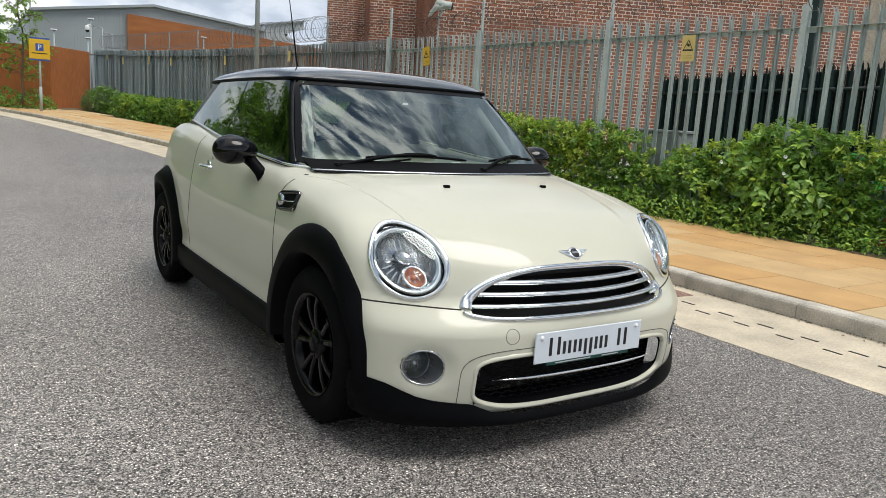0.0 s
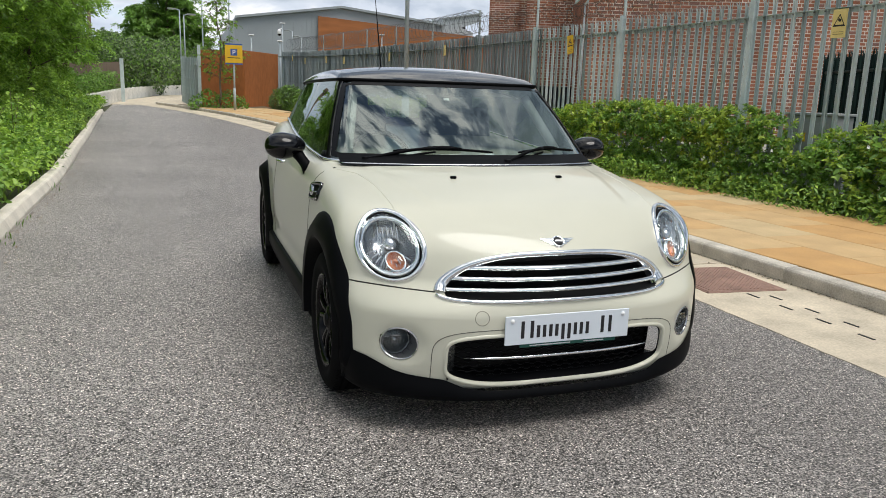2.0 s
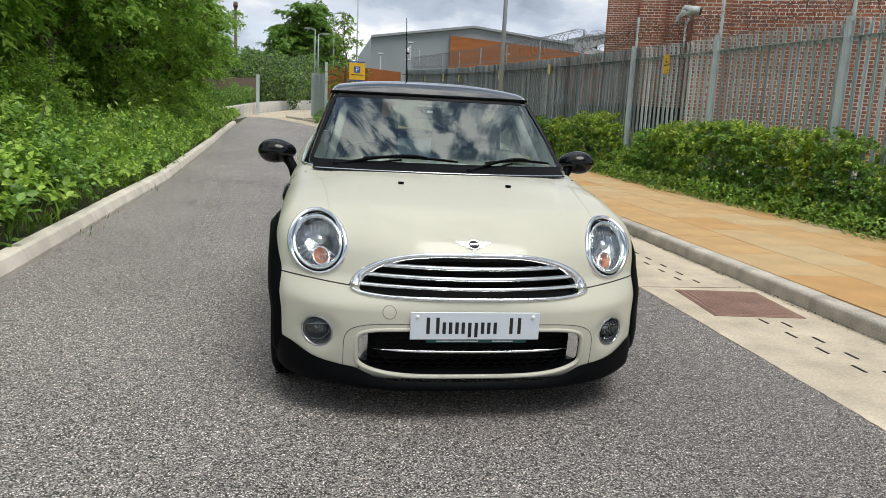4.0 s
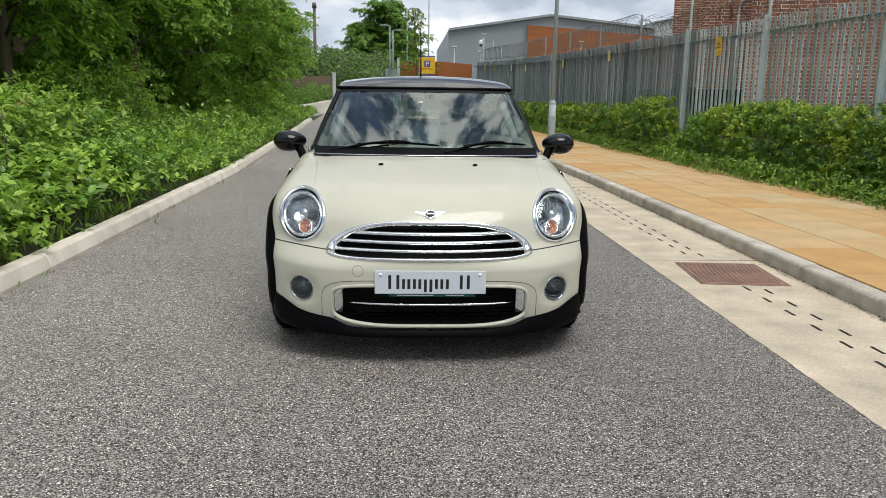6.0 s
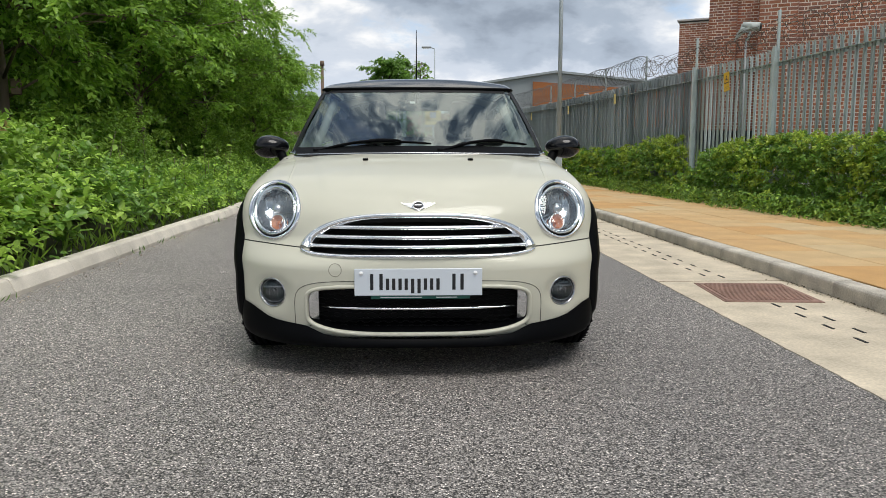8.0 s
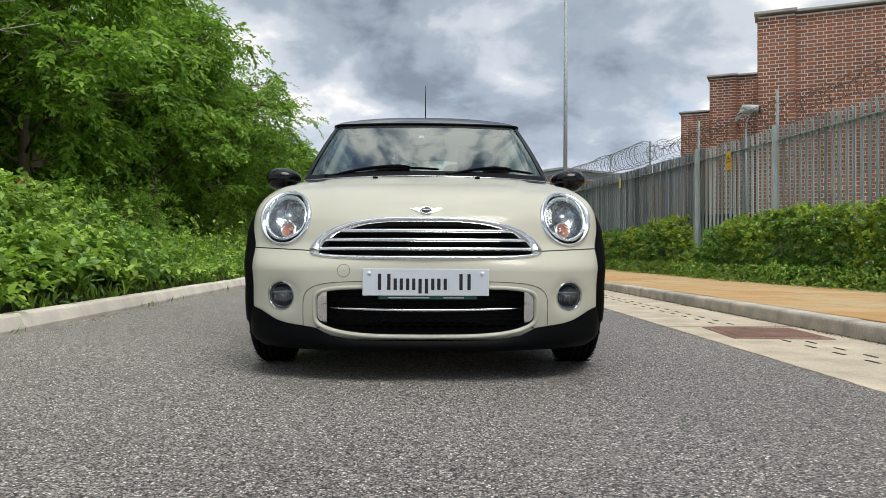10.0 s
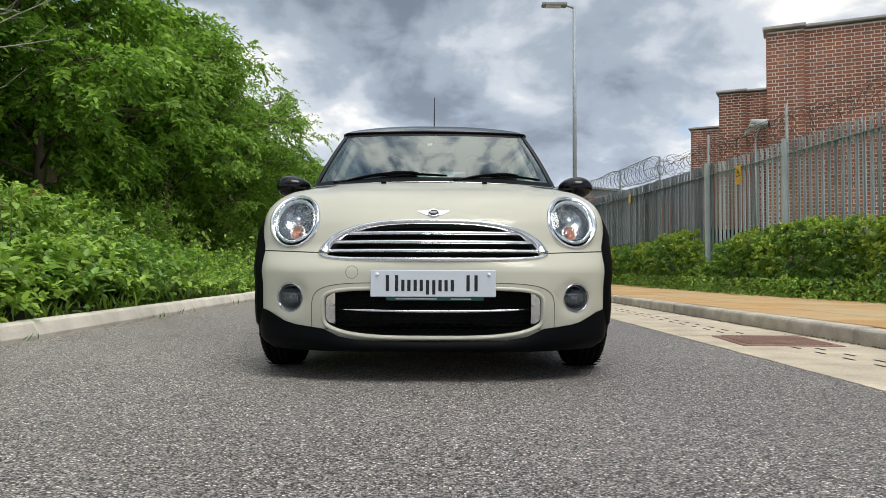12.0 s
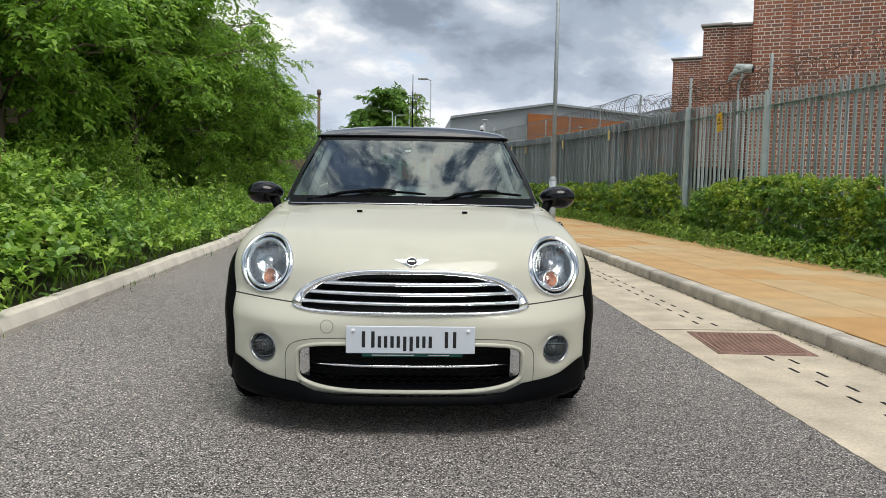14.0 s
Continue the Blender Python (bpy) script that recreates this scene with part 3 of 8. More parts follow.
FRONT = Curve([(0.1, 0.075), (0.2, 0.035), (0.3, 0.012), (0.4, 0.004), (0.48, 0.008), (0.56, 0.03), (0.62, 0.052), (0.68, 0.082), (0.75, 0.135), (0.85, 0.23), (1.1, 0.5)], 0.02)
BONNET = Curve([(-0.4, 0.50), (0.0, 0.70), (0.1, 0.752), (0.2, 0.79), (0.3, 0.822), (0.45, 0.862), (0.663, 0.909), (0.85, 0.932), (1.0, 0.938), (1.8, 0.972), (2.8, 1.050), (3.3, 1.045), (4.0, 0.95)], 0.05)
WIDTH = Curve([(-0.5, 0.80), (0.5, 0.805), (1.0, 0.806), (2.4, 0.812), (3.0, 0.80), (3.4, 0.765), (3.9, 0.68)], 0.15)
F_AXLE, R_AXLE, HUB_Z = 0.652, 3.119, 0.303


def nose(ax, z=0.3):
    """How far the front falls back towards the corners: rounder above the bumper than in it."""
    w = np.clip((z - 0.46) / 0.13, 0, 1)
    w = w * w * (3 - 2 * w)
    return 0.30 * ((1 - w) * (ax / 0.80) ** 3.6 + w * (ax / 0.765) ** 2.05)


def body_base(x, y, z):
    ax = np.abs(x)
    ns = 0.85 * (ax / 0.76) ** 1.6
    front = (0.004 + (FRONT(z) - 0.004) * (1 - 0.6 * (ax / 0.8) ** 2) + nose(ax, z) + 0.016 * np.exp(-(((ax - 0.612) / 0.075) ** 2 + ((z - 0.352) / 0.070) ** 2) ** 2) - y) / np.sqrt(1 + ns ** 2 + FRONT.slope(z) ** 2)
    fade = np.clip((1.15 - y) / 0.3, 0, 1)
    crown = (0.012 + 0.04 * fade) * (ax / 0.75) ** 3
    cs = 0.2 * (ax / 0.75) ** 2 * fade
    bulge = 0.007 * (1 - np.clip((ax - 0.40 - 0.20 * (y - 0.2)) / 0.05 + 0.5, 0, 1) ** 2 * (3 - 2 * np.clip((ax - 0.40 - 0.20 * (y - 0.2)) / 0.05 + 0.5, 0, 1))) * np.clip((y - 0.15) / 0.2, 0, 1) * fade
    top = (z - (BONNET(y) - crown + bulge)) / np.sqrt(1 + BONNET.slope(y) ** 2 + cs ** 2)
    side = ax - WIDTH(y) + 0.42 * np.maximum(0, z - 0.60) ** 2 + 0.35 * np.maximum(0, 0.45 - z) ** 2 + 0.010 * np.exp(-((z - 0.40) / 0.06) ** 2)
    rear = y - (3.69 - 0.30 * (ax / 0.8) ** 3 - 0.5 * np.maximum(0, z - 0.62) ** 1.5)
    f = smax(front, side, 0.06)
    f = smax(f, top, 0.09)
    f = smax(f, rear, 0.14)
    return smax(f, 0.155 + 0.05 * np.clip(y / 0.3, 0, 1) - z, 0.04)


def grille_top(x):
    return 0.543 + 0.142 * np.maximum(0, 1 - (np.abs(x) / 0.49) ** 3.2) ** 0.62


def grille_low(x):
    return 0.543 - 0.027 * np.maximum(0, 1 - (np.abs(x) / 0.49) ** 6) ** 0.5


def intake_low(x):
    return 0.184 + 0.040 * (np.abs(x) / 0.45) ** 3


LAMP_X, LAMP_Z, FOG_X, FOG_Z = 0.625, 0.691, 0.620, 0.352


def body(x, y, z):
    f = body_base(x, y, z)
    ax = np.abs(x)
    for yc in (F_AXLE, R_AXLE):
        f = np.maximum(f, np.minimum(0.362 - np.hypot(y - yc, z - HUB_Z), ax - 0.50))
    f = np.maximum(f, -np.maximum(np.maximum(ax - 0.455, np.maximum(z - grille_top(ax * 1.04) + 0.012, grille_low(ax * 1.02) - 0.002 - z)), y - 0.30))
    f = np.maximum(f, -np.maximum(np.maximum(ax - 0.456, np.maximum(np.maximum(z - 0.393, intake_low(ax) - z), 0.1 * ((ax / 0.462) ** 5 + (np.abs(z - 0.290) / 0.110) ** 5) ** 0.2 - 0.1)), y - 0.28))
    f = np.maximum(f, -np.maximum(np.hypot(ax - LAMP_X, z - LAMP_Z) - 0.109, y - 0.42))
    f = np.maximum(f, -np.maximum(np.hypot(ax - FOG_X, z - FOG_Z) - 0.061, y - 0.32))
    return f


def cabin(x, y, z):
    ax = np.abs(x)
    u = np.clip((z - 0.92) / 0.41, -0.3, 1.3)
    screen = (0.875 + 0.555 * u + 0.05 * u * u + (0.54 - 0.30 * u) * ax ** 2.0 - y) * 0.60
    side = ax - (0.722 - 0.41 * (z - 0.93) - 0.03 * ((y - 1.7) / 0.8) ** 2 * (y < 1.7) - 0.035 * np.maximum(0, (y - 2.0) / 1.0) ** 2)
    back = (y - (3.02 + 1.05 * (1.34 - z) - 0.25 * ax ** 2.5)) * 0.70
    f = smax(screen, side, 0.045)
    f = smax(f, back, 0.08)
    return smax(f, z - 1.375, 0.03)


ROOF_Z = Curve([(1.2, 1.26), (1.42, 1.350), (1.55, 1.384), (1.75, 1.406), (2.0, 1.413), (2.4, 1.406), (2.8, 1.386), (3.05, 1.366), (3.3, 1.33)], 0.08)


def shell(x, y, z):
    """The greenhouse without its top: screen, sides and tail."""
    ax = np.abs(x)
    u = np.clip((z - 0.92) / 0.41, -0.3, 1.3)
    screen = (0.875 + 0.555 * u + 0.05 * u * u + (0.54 - 0.30 * u) * ax ** 2.0 - y) * 0.60
    side = ax - (0.722 - 0.41 * (z - 0.93) - 0.03 * ((y - 1.7) / 0.8) ** 2 * (y < 1.7) - 0.035 * np.maximum(0, (y - 2.0) / 1.0) ** 2)
    back = (y - (3.02 + 1.05 * (1.34 - z) - 0.25 * ax ** 2.5)) * 0.70
    return smax(smax(screen, side, 0.045), back, 0.08)


def roof(x, y, z):
    ax = np.abs(x)
    top = z - (ROOF_Z(y) - 0.040 * (ax / 0.56) ** 2.6)
    return smax(top, shell(x, y, z) - 0.012, 0.030)


def roof_lip(y):
    return 1.322 - 0.014 * np.clip((y - 1.9) / 1.1, 0, 1) ** 2


def nets(fun, lo, hi, h):
    """Vertices and quads of the surface fun = 0 in a box, every vertex drawn onto the surface."""
    n = [int(round((b - a) / h)) + 1 for a, b in zip(lo, hi)]
    ax = [a + h * np.arange(k) for a, k in zip(lo, n)]
    g = fun(*np.meshgrid(*ax, indexing="ij")).astype(np.float32)
    ins = g < 0
    cnt = np.zeros([k - 1 for k in n], np.float32)
    acc = [np.zeros_like(cnt) for _ in range(3)]
    corner = [(i, j, k) for i in (0, 1) for j in (0, 1) for k in (0, 1)]

    def sub(a, c):
        return a[c[0]:a.shape[0] - 1 + c[0], c[1]:a.shape[1] - 1 + c[1], c[2]:a.shape[2] - 1 + c[2]]

    for c in corner:
        for d in range(3):
            if c[d]:
                continue
            e = list(c)
            e[d] = 1
            a, b = sub(g, c), sub(g, e)
            cross = (a < 0) != (b < 0)
            t = np.where(cross, a / np.where(cross, a - b, 1), 0)
            cnt += cross
            for q in range(3):
                acc[q] += np.where(cross, c[q] + (t if q == d else 0), 0)
    has = cnt > 0
    idx = -np.ones(cnt.shape, int)
    idx[has] = np.arange(has.sum())
    cell = np.argwhere(has)
    P = np.stack([lo[q] + h * (cell[:, q] + acc[q][has] / cnt[has]) for q in range(3)], 1).astype(float)
    for _ in range(3):
        v, gr = value_grad(fun, P)
        step = (v / np.maximum((gr ** 2).sum(1), 0.05))[:, None] * gr
        P -= np.clip(step, -h * 0.5, h * 0.5)
    faces = []
    for d in range(3):
        a = np.take(ins, range(n[d] - 1), d)
        b = np.take(ins, range(1, n[d]), d)
        e = [q for q in range(3) if q != d]
        sl = [slice(None)] * 3
        for q in e:
            sl[q] = slice(1, n[q] - 1)
        a, b = a[tuple(sl)], b[tuple(sl)]
        pos = np.argwhere(a != b)
        flip = a[tuple(pos.T)]
        for q in e:
            pos[:, q] += 1
        quad = []
        for du, dv in ((-1, -1), (0, -1), (0, 0), (-1, 0)):
            p = pos.copy()
            p[:, e[0]] += du
            p[:, e[1]] += dv
            quad.append(idx[tuple(p.T)])
        quad = np.stack(quad, 1)
        if d == 1:
            flip = ~flip
        quad[~flip] = quad[~flip][:, ::-1]
        faces.append(quad)
    return P, np.concatenate(faces)


def value_grad(fun, P, e=0.002):
    v = fun(P[:, 0], P[:, 1], P[:, 2])
    gr = np.stack([(fun(P[:, 0] + e * (q == 0), P[:, 1] + e * (q == 1), P[:, 2] + e * (q == 2)) - fun(P[:, 0] - e * (q == 0), P[:, 1] - e * (q == 1), P[:, 2] - e * (q == 2))) / (2 * e) for q in range(3)], 1)
    return v, gr


def normal_at(fun, P):
    gr = value_grad(fun, P)[1]
    return gr / np.linalg.norm(gr, axis=1)[:, None]


def onto(fun, P, way, span=(-0.6, 1.6)):
    """Points P moved along a direction until they meet the surface from outside."""
    P, way = np.asarray(P, float), np.asarray(way, float)
    lo = np.full(len(P), span[0])
    ts = np.linspace(span[0], span[1], 240)
    done = np.zeros(len(P), bool)
    for t in ts:
        v = fun(*(P + way * t).T)
        hit = (v < 0) & ~done
        done |= hit
        lo = np.where(done, lo, t)
    hi = lo + (ts[1] - ts[0])
    for _ in range(24):
        mid = (lo + hi) / 2
        v = fun(*(P + way * mid[:, None]).T)
        lo, hi = np.where(v > 0, mid, lo), np.where(v > 0, hi, mid)
    return P + way * ((lo + hi) / 2)[:, None]


def from_front(fun, xz):
    xz = np.asarray(xz, float)
    return onto(fun, np.stack([xz[:, 0], np.full(len(xz), -0.3), xz[:, 1]], 1), (0, 1, 0), (0, 2.2))


def from_side(fun, yz, side):
    yz = np.asarray(yz, float)
    return onto(fun, np.stack([np.full(len(yz), side * 1.2), yz[:, 0], yz[:, 1]], 1), (-side, 0, 0), (0, 1.2))


def from_top(fun, xy):
    xy = np.asarray(xy, float)
    return onto(fun, np.stack([xy[:, 0], xy[:, 1], np.full(len(xy), 1.8)], 1), (0, 0, -1), (0, 1.6))


def sweep(fun, P, profile, closed=False, widths=None):
    """A band along points P on a surface; profile pairs: across, and height along the surface's normal."""
    N = normal_at(fun, P)
    T = np.roll(P, -1, 0) - np.roll(P, 1, 0)
    if not closed:
        T[0], T[-1] = P[1] - P[0], P[-1] - P[-2]
    T /= np.linalg.norm(T, axis=1)[:, None]
    B = np.cross(N, T)
    B /= np.linalg.norm(B, axis=1)[:, None]
    k = len(profile)
    V, F = [], []
    for i in range(len(P)):
        w = 1.0 if widths is None else widths[i]
        for u, h in profile:
            V.append(P[i] + B[i] * u * w + N[i] * h)
    m = len(P)
    for i in range(m if closed else m - 1):
        a, b = i * k, ((i + 1) % m) * k
        for q in range(k - 1):
            F.append((a + q, a + q + 1, b + q + 1, b + q))
    return V, F


def band(name, fun, P, profile, mat, parent, label="", closed=False, widths=None):
    bm = bmesh.new()
    V, F = sweep(fun, P, profile, closed, widths)
    vs = [bm.verts.new(v) for v in V]
    for f in F:
        bm.faces.new([vs[i] for i in f]).smooth = True
    return part(name, bm, mat, parent, label)


SEAM_PROFILE = [(-0.0028, -0.001), (-0.0025, 0.0009), (0.0025, 0.0009), (0.0028, -0.001)]


def seam(fun, P, parent, name="panel_gap"):
    return band(name, fun, P, SEAM_PROFILE, M_SEAM, parent)


def ring2(xc, zc, rx, rz, n=64, power=2.0):
    a = np.linspace(0, 2 * math.pi, n, endpoint=False)
    c, s = np.cos(a), np.sin(a)
    return np.stack([xc + rx * np.sign(c) * np.abs(c) ** (2 / power), zc + rz * np.sign(s) * np.abs(s) ** (2 / power)], 1)


def panel(name, P, Q, keep, mat, parent, label="", fun=None):
    """The quads whose middles satisfy keep, as a mesh of their own, shaded by the solid's own normals where it is given."""
    c = P[Q].mean(1)
    q = Q[keep(c)]
    used, inv = np.unique(q, return_inverse=True)
    me = mesh_of(name, P[used], inv.reshape(q.shape), mat, True)
    if fun is not None:
        me.normals_split_custom_set_from_vertices([tuple(float(c) for c in v) for v in normal_at(fun, P[used])])
    return part(name, me, None, parent, label)


def sheet(name, fun, grid, lift, mat, parent, label=""):
    """A patch of surface over a grid of points (rows, columns, 3), lifted off along the normal."""
    r, c = grid.shape[:2]
    P = grid.reshape(-1, 3)
    P = P + normal_at(fun, P) * lift
    F = [(i * c + k, i * c + k + 1, (i + 1) * c + k + 1, (i + 1) * c + k) for i in range(r - 1) for k in range(c - 1)]
    f = F[len(F) // 2]
    if np.dot(np.cross(P[f[1]] - P[f[0]], P[f[3]] - P[f[0]]), normal_at(fun, P[f[0]][None])[0]) < 0:
        F = [q[::-1] for q in F]
    return part(name, mesh_of(name, P, F, mat, True), None, parent, label)


def build_wheel(parent, x, y, side):
    wheel = part("wheel", revolve([(0.0, -0.06), (0.12, -0.06), (0.19, -0.05), (0.19, -0.085), (0.0, -0.085)], 32), M_DARK, parent, at=pose(x, y, HUB_Z, 0, 90 * side, 0))
    R, W, r = 0.302, 0.0875, 0.196
    prof = [(r, -W + 0.012), (r + 0.03, -W), (R - 0.045, -W - 0.004), (R - 0.018, -W + 0.010), (R - 0.004, -W + 0.028)]
    for g in (-0.045, -0.015, 0.015, 0.045):
        prof += [(R, g - 0.005), (R - 0.007, g - 0.004), (R - 0.007, g + 0.004), (R, g + 0.005)]
    prof += [(R - 0.004, W - 0.028), (R - 0.018, W - 0.010), (R - 0.045, W + 0.004), (r + 0.03, W), (r, W - 0.012)]
    tyre = part("tyre", revolve(prof, 72), M_RUBBER, wheel)
    bm = bmesh.new()
    for k in range(72):
        a = 2 * math.pi * k / 72
        for s in (-1, 1):
            box((0.002, 0.004, 0.030), (0, 0, 0), bm=bm, turn=Matrix.Rotation(a, 4, "Z") @ Matrix.Translation((R - 0.002, 0, s * 0.063)) @ Matrix.Rotation(0.4 * s, 4, "X"))
    part("tread_block", bm, M_RUBBER, tyre)["kind"] = "stuff"
    rim = part("rim", revolve([(r - 0.004, W - 0.012), (r + 0.002, W - 0.006), (r - 0.006, W - 0.010), (r - 0.018, W - 0.022), (r - 0.022, W - 0.06), (r - 0.03, -W + 0.02)], 64), M_ALLOY, wheel)
    for k in range(5):
        bm = bmesh.new()
        for s in (-1, 1):
            pts = [(0.045, 0.010 * s, W - 0.030), (0.09, 0.020 * s, W - 0.020), (0.14, 0.034 * s, W - 0.016), (0.180, 0.046 * s, W - 0.022)]
            rows = []
            for px, py, pz in pts:
                hw = 0.0125
                rows.append([bm.verts.new((px, py - hw, pz - 0.028)), bm.verts.new((px, py - hw, pz - 0.005)), bm.verts.new((px, py - hw * 0.5, pz)),
                             bm.verts.new((px, py + hw * 0.5, pz)), bm.verts.new((px, py + hw, pz - 0.005)), bm.verts.new((px, py + hw, pz - 0.028))])
            for A, B in zip(rows, rows[1:]):
                for q in range(5):
                    bm.faces.new((A[q], A[q + 1], B[q + 1], B[q]))
        part("spoke", bm, M_ALLOY, rim, at=pose(0, 0, 0, 0, 0, 72 * k + 12))
    part("hub", revolve([(0.062, W - 0.06), (0.062, W - 0.030), (0.052, W - 0.022), (0.030, W - 0.020), (0.030, W - 0.016), (0.026, W - 0.013), (0.0, W - 0.012)], 32), M_ALLOY, rim)
    part("centre_cap", revolve([(0.026, W - 0.0128), (0.024, W - 0.0105), (0.0, W - 0.010)], 24), M_PILLAR, rim, "dark centre cap")
    return wheel


def build_car():
    car = thing("car", pose(1.9, 2.1, 0.0), "cream three-door hatchback with black roof parked on the road", "car")
    P, Q = nets(body, (-0.90, -0.06, 0.10), (0.90, 3.80, 1.12), 0.0125)
    b_low = lambda x: np.interp(np.abs(x), [0, 0.30, 0.40, 0.47, 0.59, 0.64, 0.68, 0.72, 0.78], [0.166, 0.170, 0.188, 0.220, 0.234, 0.246, 0.265, 0.285, 0.30])
    is_low = lambda c: (c[:, 2] < np.where(c[:, 1] < 0.6, np.minimum(b_low(c[:, 0]), 0.32) - 0.016, 0.30)) | (np.hypot(c[:, 1] - F_AXLE, c[:, 2] - HUB_Z) < 0.372) | (np.hypot(c[:, 1] - R_AXLE, c[:, 2] - HUB_Z) < 0.375)
    inner = lambda c: (body_base(c[:, 0], c[:, 1], c[:, 2]) < -0.012)
    skin = lambda c: ~is_low(c) & ~inner(c)
    panel("bonnet", P, Q, lambda c: skin(c) & (c[:, 1] < 0.835) & (c[:, 2] > 0.553), M_PAINT, car, "cream clamshell bonnet", fun=body_base)
    panel("front_bumper", P, Q, lambda c: skin(c) & (c[:, 1] < 0.835) & (c[:, 2] <= 0.553), M_PAINT, car, "cream front bumper", fun=body_base)
    panel("scuttle_panel", P, Q, lambda c: skin(c) & (c[:, 1] >= 0.835) & (c[:, 1] < 1.09), M_PAINT, car, fun=body_base)
    panel("door", P, Q, lambda c: skin(c) & (c[:, 1] >= 1.09) & (c[:, 1] < 2.42) & (c[:, 0] < 0), M_PAINT, car, "cream driver's door", fun=body_base)
    panel("door", P, Q, lambda c: skin(c) & (c[:, 1] >= 1.09) & (c[:, 1] < 2.42) & (c[:, 0] >= 0), M_PAINT, car, fun=body_base)
    panel("rear_body", P, Q, lambda c: skin(c) & (c[:, 1] >= 2.42), M_PAINT, car, fun=body_base)
    panel("underbody", P, Q, lambda c: is_low(c) & ~inner(c), M_PLASTIC, car, "black underside and lower edge")
    for yc in (F_AXLE, R_AXLE):
        for sd in (-1, 1):
            panel("wheel_housing", P, Q, lambda c: inner(c) & (np.abs(c[:, 1] - yc) < 0.40) & (c[:, 0] * sd > 0.49) & (np.hypot(c[:, 1] - yc, c[:, 2] - HUB_Z) < 0.375), M_DARK, car, "dark wheel housing")
    # cavity walls carry the shade behind the grille in their colour
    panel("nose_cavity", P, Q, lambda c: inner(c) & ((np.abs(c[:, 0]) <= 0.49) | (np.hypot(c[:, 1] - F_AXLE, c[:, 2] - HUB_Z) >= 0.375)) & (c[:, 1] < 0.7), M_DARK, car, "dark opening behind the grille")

    # black lower lip of the bumper, a lifted band round the nose
    xs = np.linspace(-0.795, 0.795, 121)
    d = np.stack([np.sin(xs / 0.795 * 1.25), -np.cos(xs / 0.795 * 1.25), 0 * xs], 1)
    ref = onto(body_base, np.stack([0 * xs, np.full_like(xs, 0.62), np.full_like(xs, 0.27)], 1) + d * 1.2, -d, (0, 1.2))
    edge = np.minimum(b_low(ref[:, 0]), 0.33) + 0.004
    rows = []
    for k in range(9):
        zz = 0.125 + (edge - 0.125) * k / 8
        p = onto(body_base, np.stack([0 * xs, np.full_like(xs, 0.62), np.maximum(zz, 0.225)], 1) + d * 1.2, -d, (0, 1.2))
        p[:, 2] = zz
        rows.append(p + d * (0.012 * math.sin(math.pi * k / 8) - 0.045 * max(0, 1 - k / 2.5) ** 2))
    sheet("lower_lip", lambda x, y, z: np.hypot(x * 0.6, y - 0.9) - 0.9, np.array(rows), 0.004, M_PLASTIC, car, "black plastic lower bumper lip")

    # unseen tray added below the car to keep light off the ground
    tray = box((1.30, 2.02, 0.06), (0, 1.885, 0.165), 0.02, seg=2)
    box((0.98, 0.52, 0.06), (0, 0.62, 0.160), 0.02, tray, seg=2)
    box((0.98, 0.66, 0.06), (0, 3.20, 0.200), 0.02, tray, seg=2)
    part("undertray", tray, M_PLASTIC, car, "black tray added underneath to block light")

    # wheel arch cladding and sills
    for side in (-1, 1):
        for yc, a0, a1, nm in ((F_AXLE, -10, 202, "front_arch"), (R_AXLE, -4, 200, "rear_arch")):
            an = np.radians(np.linspace(a0, a1, 60))
            V, F = [], []
            for r, lift, mode in ((0.462, -0.004, 0), (0.460, 0.006, 0), (0.452, 0.011, 0), (0.410, 0.022, 1), (0.366, 0.030, 1), (0.354, 0.024, 1), (0.351, -0.10, 2)):
                cut = 0.462 - np.interp(np.degrees(an), [0, 112, 126, 143, 160, 175, 210], [0.462, 0.462, 0.450, 0.419, 0.396, 0.384, 0.382]) if yc == F_AXLE else 0
                rr = r - cut * (r - 0.345) / 0.117
                zz = np.maximum(HUB_Z + rr * np.sin(an), 0.17)
                yz = np.stack([yc + rr * np.cos(an), zz], 1)
                s = from_side(body_base, yz, side)
                s[:, 0] += side * lift
                if mode == 1:
                    s[:, 0] = side * np.maximum(np.abs(s[:, 0]), np.interp(yz[:, 0], [0.26, 0.33, 0.42, 0.65, 3.15, 3.3, 3.45, 3.6], [0.73, 0.80, 0.830, 0.840, 0.838, 0.825, 0.79, 0.74]))
                if mode == 2:
                    s[:, 0] = side * 0.70
                V.append(s)
            V = np.array(V)
            r_, c_ = V.shape[:2]
            F = [(i * c_ + k, i * c_ + k + 1, (i + 1) * c_ + k + 1, (i + 1) * c_ + k) for i in range(r_ - 1) for k in range(c_ - 1)]
            part(nm, mesh_of(nm, V.reshape(-1, 3), F, M_PLASTIC, True), None, car, "black plastic wheel arch")
        ys = np.linspace(F_AXLE + 0.40, R_AXLE - 0.40, 30)
        zs = [(0.335, 0.000), (0.332, 0.012), (0.318, 0.022), (0.25, 0.028), (0.20, 0.020), (0.185, 0.0), (0.180, -0.12)]
        V = np.array([from_side(body_base, np.stack([ys, np.full_like(ys, max(z, 0.22))], 1), side) + np.array([side * l, 0, min(0, z - 0.22)]) for z, l in zs])
        r_, c_ = V.shape[:2]
        F = [(i * c_ + k, i * c_ + k + 1, (i + 1) * c_ + k + 1, (i + 1) * c_ + k) for i in range(r_ - 1) for k in range(c_ - 1)]
        part("sill", mesh_of("sill", V.reshape(-1, 3), F, M_PLASTIC, True), None, car, "black plastic sill")

